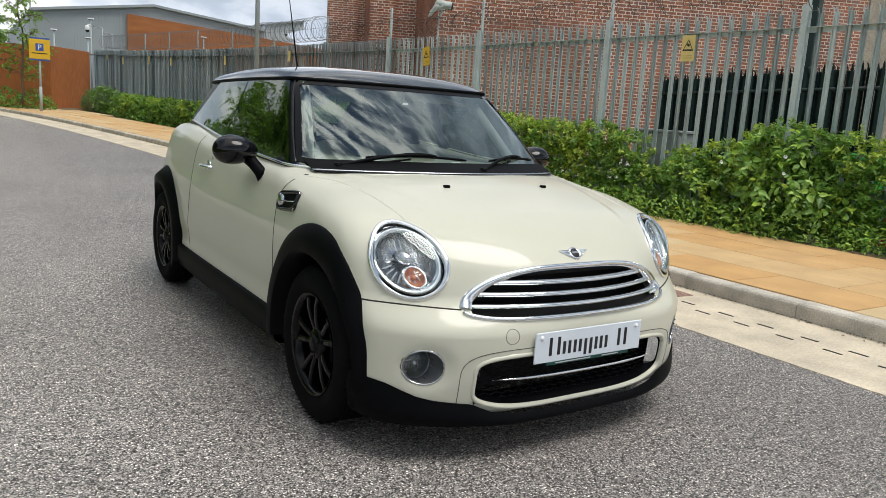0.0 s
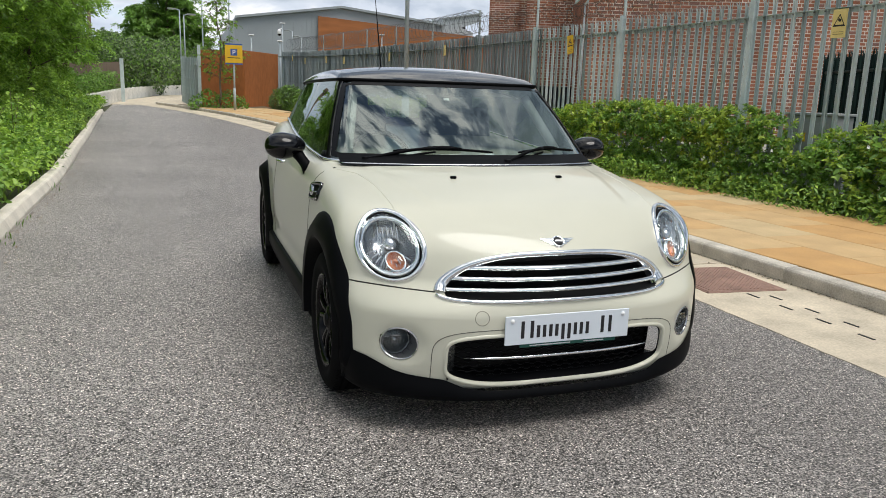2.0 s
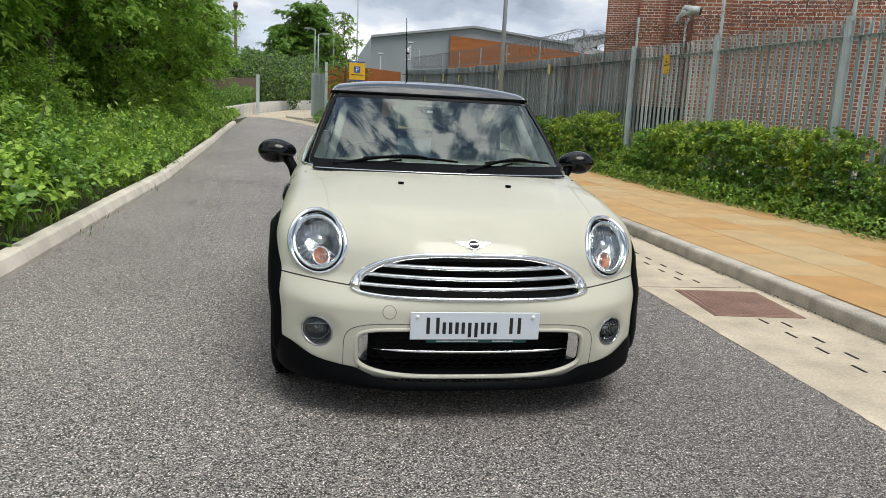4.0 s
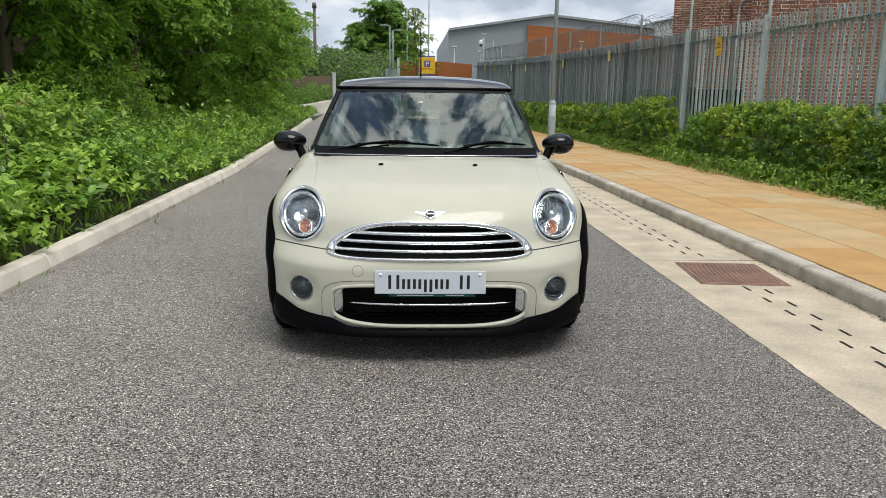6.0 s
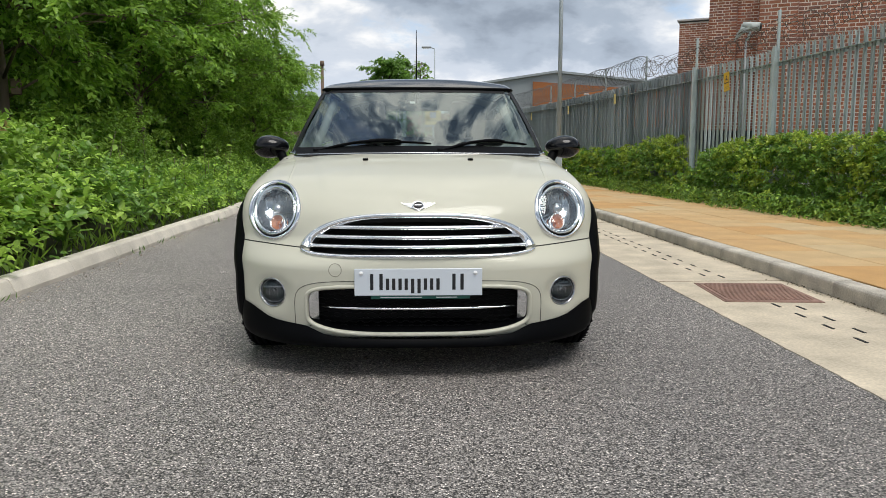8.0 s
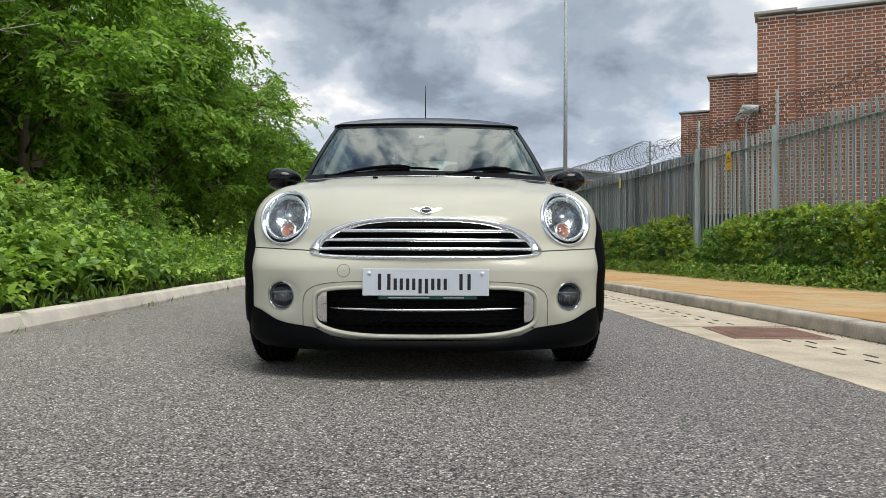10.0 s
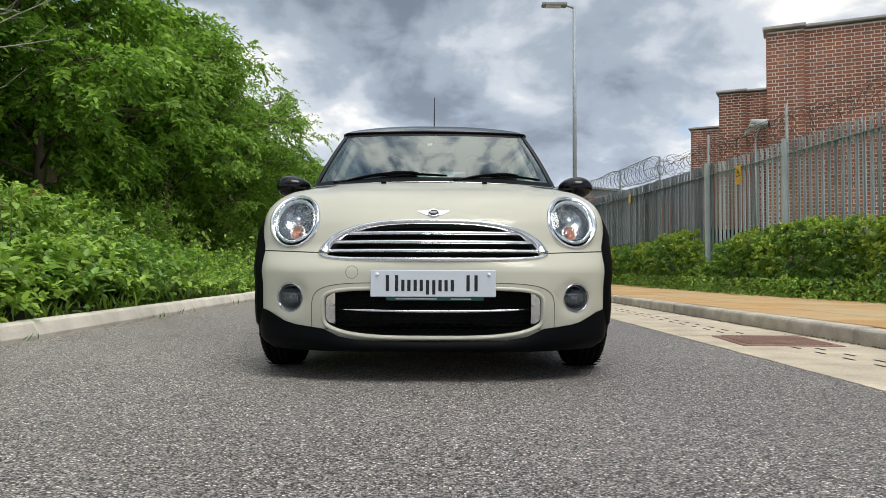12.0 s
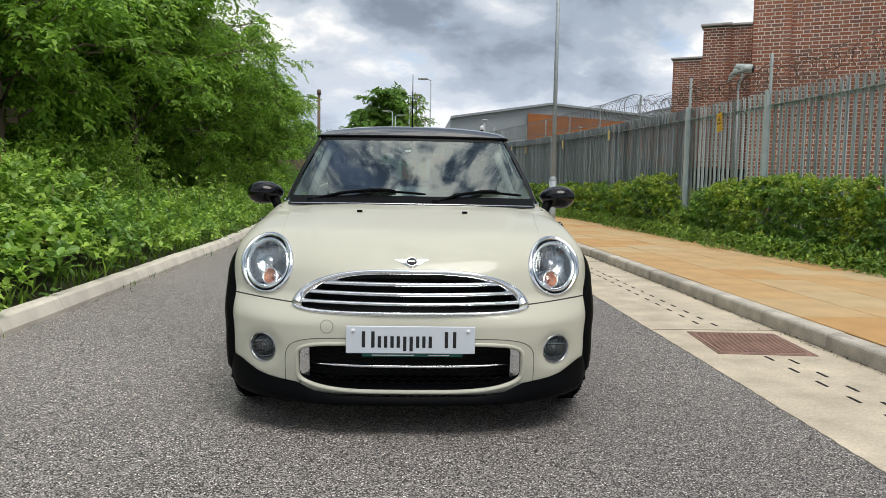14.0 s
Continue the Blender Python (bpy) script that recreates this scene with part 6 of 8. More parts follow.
def undergrowth_left():
    rng = np.random.default_rng(5)
    blobs = []
    y = 1.0
    while y < 34:
        e = float(KERB_L(y)) - 0.30
        g = ground_z(y)
        near = math.exp(-((y - 5.5) / 3.5) ** 2)
        k = 0.0
        while k < 4.2:
            h = (0.66 + 0.46 * near) + 0.10 * k * (0.6 + near) + rng.normal() * 0.09 + 0.08 * math.sin(y * 1.1 + k)
            if k < 0.5:
                h *= 0.62
            blobs.append((e - 0.38 - k, y + rng.normal() * 0.12, g + h * 0.48, 0.46, 0.50, max(0.2, h * 0.5)))
            k += 0.62
        y += 0.62
    P, N = clump_points(blobs, 72, rng, 0.32)
    far = P[:, 1] > 15
    keep = (N[:, 2] > -0.35 * np.linalg.norm(N, axis=1)) & (~far | (rng.random(len(P)) < 0.6))
    P, N, far = P[keep], N[keep], far[keep]
    P[:, 2] += rng.normal(size=len(P)) * 0.05
    D = unit(N) * 0.7 + np.array([0.12, -0.1, 0.75]) + rng.normal(size=P.shape) * 0.30
    patch = np.sin(P[:, 1] * 2.2 + 1.3 * np.sin(P[:, 0] * 3.0)) + np.sin(P[:, 0] * 3.7 + P[:, 1] * 1.3)
    u = rng.random(len(P))
    which = np.where(u < 0.60 + 0.16 * patch, 0, np.where(u < 0.975, 1, 2))
    which = np.where((which == 2) & (P[:, 1] > 6.5), 0, which)
    count = 8
    V = sprig_leaves(P, D, count, rng.uniform(0.14, 0.30, len(P)), rng.uniform(0.065, 0.115, len(P)) * np.interp(P[:, 1], [5, 10, 16, 30], [1.0, 0.8, 0.8, 1.05]), rng, 0.66, 0.75, 0.35, level=0.9)
    ob = part("undergrowth", leaf_mesh("undergrowth", V, [M_LEAF_LIGHT, M_LEAF_MID, M_LEAF_RED], np.repeat(which, count)))
    tagged(ob, "thick bright green weeds and saplings behind the kerb", "undergrowth", kind="stuff")
    # upright shoots above it
    bm = bmesh.new()
    pts, nrm = [], []
    for _ in range(70):
        y = rng.uniform(2.5, 15)
        x = float(KERB_L(y)) - rng.uniform(0.5, 3.2)
        z0, h = ground_z(y) + 0.5, rng.uniform(0.35, 0.75)
        lean = rng.normal(size=2) * 0.10
        tube([(x, y, z0), (x + lean[0], y + lean[1], z0 + h)], [0.006, 0.003], 4, bm)
        for k in range(9):
            u = 0.3 + 0.7 * k / 8
            a = k * 2.4
            pts.append((x + lean[0] * u + 0.05 * math.cos(a), y + lean[1] * u + 0.05 * math.sin(a), z0 + h * u))
            nrm.append((0.5 * math.cos(a), 0.5 * math.sin(a), 0.8))
    ob = part("shoots", leaf_mesh("shoots", leaf_arrays(np.array(pts), mixed_normals(np.array(nrm), rng, 0.15, 0.1), rng.uniform(0.08, 0.15, len(pts)), rng, 0.5), [M_LEAF_LIGHT]))
    tagged(ob, "upright leafy shoots above the undergrowth", "shoots", kind="stuff")
    tagged(part("stems", bm, M_BARK), "thin stems of the leafy shoots", "stems", kind="stuff")
    # grass tufts on the edge of the kerb
    n = 520
    y = rng.uniform(2, 20, n)
    x = np.array([float(KERB_L(v)) for v in y]) - 0.22 - np.abs(rng.normal(size=n)) * 0.16
    c = np.stack([x, y, np.array([ground_z(v) for v in y]) + 0.10 + rng.random(n) * 0.10], 1)
    nr = rng.normal(size=(n, 3))
    nr[:, 2] *= 0.2
    nr /= np.linalg.norm(nr, axis=1)[:, None]
    V = leaf_arrays(c, nr, rng.uniform(0.12, 0.26, n), rng, 0.08, -1.4)
    tagged(part("grass", leaf_mesh("grass", V, [M_LEAF_LIGHT])), "rough grass along the pale kerb", "grass", kind="stuff")


def tree_meshes(name, seed, height, spread, trunk_r, bare, leaves, leaf_size, crown_from=0.28):
    """Trunk with limbs, and a crown of small leaves in clumps along the limbs."""
    rng = np.random.default_rng(seed)
    bm = bmesh.new()
    top = height * 0.82
    zs = np.linspace(0, top, 9)
    wob = np.cumsum(rng.normal(size=(9, 2)) * 0.05, 0)
    trunk = [(wob[i][0], wob[i][1], zs[i]) for i in range(9)]
    tube(trunk, [trunk_r * (1 - 0.85 * (z / top)) + 0.012 for z in zs], 10, bm)
    tips, nrm = [], []
    nl = 30
    for k in range(nl):
        u = crown_from + (0.97 - crown_from) * k / nl
        i = min(7, int(u * 8))
        base = np.array(trunk[i]) + (np.array(trunk[i + 1]) - np.array(trunk[i])) * (u * 8 - i)
        a = k * 2.399 + rng.normal() * 0.3
        w = (u - crown_from) / (1 - crown_from)
        reach = spread * (0.55 + 0.75 * math.sin(math.pi * min(1, w * 0.85 + 0.12))) * rng.uniform(0.75, 1.1) * (1 - 0.5 * w)
        rise = reach * rng.uniform(0.25, 0.8)
        e = base + np.array([math.cos(a) * reach, math.sin(a) * reach, rise])
        mid = (base + e) / 2 + rng.normal(size=3) * 0.1 * reach
        mid[2] += 0.12 * reach
        tube([base, mid, e], [trunk_r * 0.30 * (1 - 0.5 * w), trunk_r * 0.18 * (1 - 0.5 * w), 0.008], 6, bm)
        for q in range(11):
            v = rng.uniform(0.30, 1.08)
            c = (1 - v) ** 2 * base + 2 * v * (1 - v) * mid + v * v * e if v <= 1 else e
            d = rng.normal(size=3) * np.array([0.26, 0.26, 0.16]) * spread * 0.55
            tip = c + d
            tube([c, (c + tip) / 2 + (0, 0, 0.04), tip], [0.014, 0.009, 0.004], 4, bm)
            tips.append(tip)
            out = np.array([math.cos(a), math.sin(a), 0.0]) + 0.6 * d / (np.linalg.norm(d) + 1e-6)
            nrm.append(out)
    tips, nrm = np.array(tips), np.array(nrm)
    # each twig ends in a flat, drooping pad of leafy sprays
    count = 11
    per = max(1, int(round(leaves / (len(tips) * count))))
    P = np.repeat(tips, per, 0)
    D = np.repeat(nrm, per, 0) * 0.7 + rng.normal(size=P.shape) * np.array([0.75, 0.75, 0.25])
    P = P + rng.normal(size=P.shape) * np.array([0.12, 0.12, 0.05]) * (spread / 1.7)
    V = sprig_leaves(P, D, count, rng.uniform(0.22, 0.50, len(P)) * spread / 2.0, rng.uniform(0.8, 1.25, len(P)) * leaf_size, rng, 0.55, 0.35, 0.55, level=0.9)
    me = bpy.data.meshes.new(name + "_trunk")
    bmesh.ops.recalc_face_normals(bm, faces=bm.faces)
    bm.to_mesh(me)
    bm.free()
    me.materials.append(M_BARK)
    return me, V


def plant_tree(meshes, x, y, yaw, scale, label, group=""):
    t = thing("tree", pose(x, y, ground_z(y) + 0.02, 0, 0, yaw) @ Matrix.Scale(scale, 4), label, "tree", group)
    part("trunk", meshes[0], None, t)
    part("crown", meshes[1], None, t)
    return t


def trees():
    kinds = []
    for i, (h, sp) in enumerate(((6.6, 2.2), (6.2, 2.0), (6.9, 1.9))):
        me, V = tree_meshes("tree%d" % i, 20 + i, h, sp, 0.085, 0, 32000, 0.105, 0.30)
        kinds.append((me, leaf_mesh("crown", V, [M_LEAF_TREE])))
    spots = ((-6.3, 8.0, 0, 1.05), (-4.45, 11.2, 1, 1.18), (-4.6, 16.4, 2, 1.14), (-4.1, 20.6, 0, 1.0), (-3.75, 24.6, 1, 0.9), (-4.5, 30, 2, 0.88))
    for i, (x, y, k, s) in enumerate(spots):
        plant_tree(kinds[k], x, y, 47 * i + 20, s, "young broadleaf tree with light green crown", "trees along the road")
    # a darker belt behind them
    dark = []
    for i, (h, sp) in enumerate(((7.4, 2.7), (6.6, 2.5))):
        me, V = tree_meshes("dark%d" % i, 50 + i, h, sp, 0.10, 0, 22000, 0.135, 0.06)
        dark.append((me, leaf_mesh("crown", V, [M_LEAF_BELT])))
    for i, (x, y, k, s) in enumerate(((-8.4, 8.0, 0, 1.0), (-7.6, 12.0, 1, 1.0), (-7.0, 16.0, 0, 0.95), (-6.6, 20.5, 1, 1.0), (-7.2, 25.5, 0, 0.95), (-8.0, 31.0, 1, 1.0), (-11.0, 10.0, 1, 1.25), (-10.5, 16.0, 0, 1.2), (-10.5, 23.0, 1, 1.2), (-10.0, 37.0, 0, 1.1), (-7.5, 43.0, 1, 1.1))):
        plant_tree(dark[k], x, y, 71 * i, s, "dense dark green tree behind the road trees", "belt of trees")
    # tall trees far off beyond the gateway
    me, V = tree_meshes("tall", 80, 9.2, 2.35, 0.2, 0, 26000, 0.22, 0.03)
    tall = (me, leaf_mesh("crown", V, [M_LEAF_DARK]))
    for x, y, s in ((-0.35, 60, 1.05), (-3.9, 55, 0.52), (-6.0, 53, 0.6), (-9.0, 54, 0.7), (-13, 51, 0.75), (-17, 50, 0.9), (-1.9, 60, 0.82), (0.9, 62, 0.82)):
        plant_tree(tall, x, y, x * 40, s, "tall dark tree beyond the gateway", "far trees")
    # thin young tree by the sign
    me, V = tree_meshes("sapling", 95, 5.6, 0.75, 0.035, 0, 3600, 0.075, 0.25)
    plant_tree((me, leaf_mesh("crown", V, [M_LEAF_TREE])), 1.98, 33.3, 0, 1.05, "slender young tree beside the parking sign")
    # pale bare branches at the edge of the wood
    bm = bmesh.new()
    rng = np.random.default_rng(12)
    for k in range(11):
        a = np.array([-3.25 + rng.normal() * 0.08, 6.3 + rng.normal() * 0.2, 2.05 + 0.11 * k])
        b = a + np.array([rng.uniform(0.6, 1.25), rng.normal() * 0.2, rng.uniform(0.15, 0.65)])
        mid = (a + b) / 2 + rng.normal(size=3) * 0.07
        tube([a, (a + mid) / 2 + rng.normal(size=3) * 0.03, mid, (mid + b) / 2 + rng.normal(size=3) * 0.04, b], [0.012, 0.010, 0.008, 0.006, 0.003], 5, bm)
        for q in range(3):
            c = mid + (b - mid) * rng.random()
            tube([c, c + np.array([rng.uniform(0.1, 0.3), rng.normal() * 0.1, rng.uniform(-0.05, 0.2)])], [0.005, 0.002], 4, bm)
    tube([(-3.55, 6.35, 0.0), (-3.45, 6.3, 1.8), (-3.25, 6.3, 3.6)], [0.05, 0.035, 0.012], 7, bm)
    tagged(part("bare_tree", bm, M_DEAD), "bare pale branches of a dead tree", "tree")
    # shrubs below the trees
    rng = np.random.default_rng(31)
    blobs = []
    for y in np.arange(5, 36, 0.9):
        for x in (-4.9, -5.7, -6.6):
            h = rng.uniform(1.1, 2.3) if x < -5 else rng.uniform(0.8, 1.6)
            blobs.append((x + rng.normal() * 0.3 - 0.02 * y, y, ground_z(y) + h * 0.5, 0.8, 0.8, h * 0.6))
    P, N = clump_points(blobs, 24, rng, 0.35)
    V = sprig_leaves(P, unit(N) + np.array([0.3, -0.2, 0.3]) + rng.normal(size=P.shape) * 0.3, 8, rng.uniform(0.2, 0.4, len(P)), rng.uniform(0.08, 0.14, len(P)), rng, 0.5, 0.6, 0.4, level=0.7)
    ob = part("shrubs", leaf_mesh("shrubs", V, [M_LEAF_MID, M_LEAF_LIGHT], np.repeat((rng.random(len(P)) < 0.65).astype(int), 8)))
    tagged(ob, "leafy green shrubs in the shade of the trees", "shrubs", kind="stuff")
    # brighter bushes in front of the trunks
    blobs = []
    for y0, y1, h0 in ((7.4, 10.4, 1.45), (11.9, 15.4, 1.8), (18.6, 25.5, 1.8), (26.5, 34.0, 1.65)):
        for y in np.arange(y0, y1, 0.5):
            h = h0 * rng.uniform(0.75, 1.12)
            blobs.append((-3.62 - 0.012 * y + rng.normal() * 0.2, y, ground_z(y) + h * 0.5, 0.5, 0.5, h * 0.5))
    P, N = clump_points(blobs, 42, rng, 0.35)
    V = sprig_leaves(P, unit(N) + np.array([0.3, -0.2, 0.4]) + rng.normal(size=P.shape) * 0.3, 8, rng.uniform(0.16, 0.30, len(P)), rng.uniform(0.06, 0.10, len(P)), rng, 0.5, 0.6, 0.4, level=0.8)
    ob = part("bushes", leaf_mesh("bushes", V, [M_LEAF_LIGHT, M_LEAF_TREE], np.repeat((rng.random(len(P)) < 0.35).astype(int), 8)))
    tagged(ob, "loose light green bushes in front of the tree trunks", "bushes", kind="stuff")
    box_t = thing("bird_box", pose(-4.33, 11.05, 2.0, 0, 0, 20), "small grey wooden box on a tree trunk", "bird box")
    part("body", box((0.14, 0.13, 0.22), (0, 0, 0), 0.006), M_WOOD, box_t)
    part("lid", box((0.17, 0.17, 0.02), (0, 0, 0.12), 0.004, turn=Matrix.Rotation(0.15, 4, "X")), M_WOOD, box_t)
    # thicket that closes the view beyond the low wall
    blobs = []
    for x, y, h, r in ((-2.6, 43.5, 3.3, 1.3), (-1.7, 46.0, 3.9, 1.6), (-0.6, 49.5, 4.2, 1.9), (0.4, 52.5, 4.0, 1.8), (1.6, 55.5, 3.6, 1.8), (-3.6, 46.5, 3.6, 1.7), (-2.0, 51.0, 4.4, 2.0), (-5.0, 45.0, 3.4, 1.7), (-4.6, 50.0, 4.2, 2.0), (2.8, 58.0, 3.5, 1.8)):
        for q in range(6):
            blobs.append((x + rng.normal() * r * 0.4, y + rng.normal() * r * 0.4, 0.7 + h * rng.uniform(0.25, 0.72), r * rng.uniform(0.45, 0.7), r * rng.uniform(0.45, 0.7), h * rng.uniform(0.2, 0.32)))
    P, N = clump_points(blobs, 60, rng, 0.4)
    ob = part("thicket", leaf_mesh("thicket", leaf_arrays(P, mixed_normals(N, rng), rng.uniform(0.12, 0.22, len(P)), rng), [M_LEAF_GREY, M_LEAF_DARK], (rng.random(len(P)) < 0.4).astype(int)))
    tagged(ob, "dense grey-green thicket behind the low wall", "shrubs", kind="stuff")
    blobs = []
    for k in range(16):
        y = 31.5 + 0.62 * k
        blobs.append((-3.62 + 0.06 * k + rng.normal() * 0.08, y, ground_z(y) + 0.75 + rng.random() * 0.35, 0.32, 0.5, 0.38 + 0.25 * rng.random()))
    P, N = clump_points(blobs, 130, rng, 0.4)
    ob = part("ivy", leaf_mesh("ivy", leaf_arrays(P, mixed_normals(N, rng), rng.uniform(0.07, 0.14, len(P)), rng), [M_LEAF_MID, M_LEAF_DARK], (rng.random(len(P)) < 0.3).astype(int)))
    tagged(ob, "weeds and ivy between the low wall and board fence", "weeds", kind="stuff")
    # planting bed by the gate
    blobs = [(2.0 + 0.4 * k, 33.4 + 0.3 * (k % 2), ground_z(33) + 0.30 + 0.14 * (k % 2), 0.45, 0.5, 0.36 + 0.12 * (k % 2)) for k in range(-2, 3)] + [(5.0, 33.4, ground_z(33) + 0.65, 0.6, 0.6, 0.55), (5.4, 31.8, ground_z(32) + 0.5, 0.5, 0.6, 0.5)]
    P, N = clump_points(blobs, 90, rng, 0.35)
    ob = part("bed_plants", leaf_mesh("bed_plants", leaf_arrays(P, mixed_normals(N, rng), rng.uniform(0.09, 0.17, len(P)), rng), [M_LEAF_MID]))
    tagged(ob, "low green planting beside the gateway", "plants", kind="stuff")


hedge_right()
undergrowth_left()
trees()


def litter():
    rng = np.random.default_rng(8)
    n = 900
    y = rng.uniform(-1, 18, n)
    x = np.array([float(KERB_L(v)) for v in y]) + np.abs(rng.normal(size=n)) * 0.13 + 0.01
    c = np.stack([x, y, np.array([ground_z(v) for v in y]) + 0.008], 1)
    nr = mixed_normals(np.tile([0, 0, 1.0], (n, 1)), rng, 0.35, 0.5)
    ob = part("leaf_litter", leaf_mesh("leaf_litter", leaf_arrays(c, nr, rng.uniform(0.010, 0.026, n), rng, 0.6, 0.0), [M_DEBRIS]))
    tagged(ob, "dry leaf litter and grit along the kerb", "litter", kind="stuff")
    n = 1600
    y = rng.uniform(-1, 16, n)
    x = np.array([float(KERB_R(v)) for v in y]) - np.abs(rng.normal(size=n)) * 0.03 - 0.004
    c = np.stack([x, y, np.array([ground_z(v) for v in y]) + 0.010], 1)
    nr = mixed_normals(np.tile([0, 0, 1.0], (n, 1)), rng, 0.35, 0.5)
    ob = part("kerb_dirt", leaf_mesh("kerb_dirt", leaf_arrays(c, nr, rng.uniform(0.008, 0.026, n), rng, 0.6, 0.0), [M_DIRT]))
    tagged(ob, "dark grit and moss along the foot of the kerb", "grit", kind="stuff")
    n = 150
    y = rng.uniform(-1, 14, n)
    x = np.array([float(KERB_L(v)) for v in y]) + np.abs(rng.normal(size=n)) * 0.05 + 0.005
    nr = rng.normal(size=(n, 3))
    nr[:, 2] *= 0.2
    nr /= np.linalg.norm(nr, axis=1)[:, None]
    keep = np.sin(y * 2.1) + 0.6 * np.sin(y * 5.3) > 0.5
    c = np.stack([x, y, np.full(n, 0.03)], 1)[keep]
    ob = part("kerb_weeds", leaf_mesh("kerb_weeds", leaf_arrays(c, nr[keep], rng.uniform(0.04, 0.10, n)[keep], rng, 0.12, -1.4), [M_LEAF_MID]))
    tagged(ob, "small weeds growing along the kerb joint", "weeds", kind="stuff")


litter()


# ---- palisade fence ----
def pale_mesh(name, h, mat, w=0.066, d=0.024):
    """A W-section pale whose head is split into three outward-bent points."""
    bm = bmesh.new()
    prof = [(-w / 2, 0.0), (-w * 0.36, d), (-w * 0.16, d * 0.4), (w * 0.16, d * 0.4), (w * 0.36, d), (w / 2, 0.0)]
    low = [bm.verts.new((x, y, 0)) for x, y in prof]
    mid = [bm.verts.new((x, y, h - 0.10)) for x, y in prof]
    for k in range(5):
        bm.faces.new((low[k], low[k + 1], mid[k + 1], mid[k]))
    for ks, dx, dy, dz in (((0, 1), -w * 0.42, -0.030, -0.02), ((2, 3), 0.0, -0.012, 0.012), ((4, 5), w * 0.42, -0.030, -0.02)):
        a, b = mid[ks[0]], mid[ks[1]]
        c = (a.co + b.co) / 2
        t1 = bm.verts.new((a.co.x * 0.7 + c.x * 0.3 + dx * 0.35, a.co.y + dy * 0.3, h - 0.04))
        t2 = bm.verts.new((b.co.x * 0.7 + c.x * 0.3 + dx * 0.35, b.co.y + dy * 0.3, h - 0.04))
        tip = bm.verts.new((c.x + dx, c.y + dy, h + dz))
        bm.faces.new((a, b, t2, t1))
        bm.faces.new((t1, t2, tip))
    for k in (1, 3):
        n = bm.verts.new(((mid[k].co.x + mid[k + 1].co.x) / 2, (mid[k].co.y + mid[k + 1].co.y) / 2, h - 0.075))
        bm.faces.new((mid[k], mid[k + 1], n))
    bmesh.ops.solidify(bm, geom=bm.faces[:], thickness=0.003)
    bmesh.ops.recalc_face_normals(bm, faces=bm.faces)
    me = bpy.data.meshes.new(name)
    bm.to_mesh(me)
    bm.free()
    me.materials.append(mat)
    return me


FENCE_ANGLE = math.atan(-0.0858)


def fence_pose(y, off=0.0, z=0.0):
    return Matrix.Translation((fence_x(y) + off, y, ground_z(y) + z)) @ Matrix.Rotation(-FENCE_ANGLE, 4, "Z") @ Matrix.Rotation(radians(-90), 4, "Z")


POSTS = [8.24 + 2.847 * k for k in range(-4, 12)]
PITCH = 2.847 / 18


def razor_coil(y0, y1, turns, r, z, wire, seed, wild):
    """One bay of coiled wire: round loops leaning along the fence, uneven where it has slumped."""
    rnd = random.Random(seed)
    pts = []
    wob = [rnd.uniform(-1, 1) for _ in range(turns * 2 + 3)]
    for q in range(turns * 14 + 1):
        u = q / (turns * 14)
        a = 2 * math.pi * turns * u
        w = wob[int(2 * turns * u)]
        y = y0 + (y1 - y0) * u + 0.06 * math.sin(a * 0.5) + wild * 0.05 * w * math.sin(a)
        rr = r * (1 + 0.06 * math.sin(5 * u + seed) + wild * 0.35 * w)
        pts.append((fence_x(y) + rr * math.cos(a) * 0.9, y, ground_z(y) + z + rr * math.sin(a) + wild * 0.05 * math.sin(9 * u + seed)))
    return tube(pts, wire, 4)


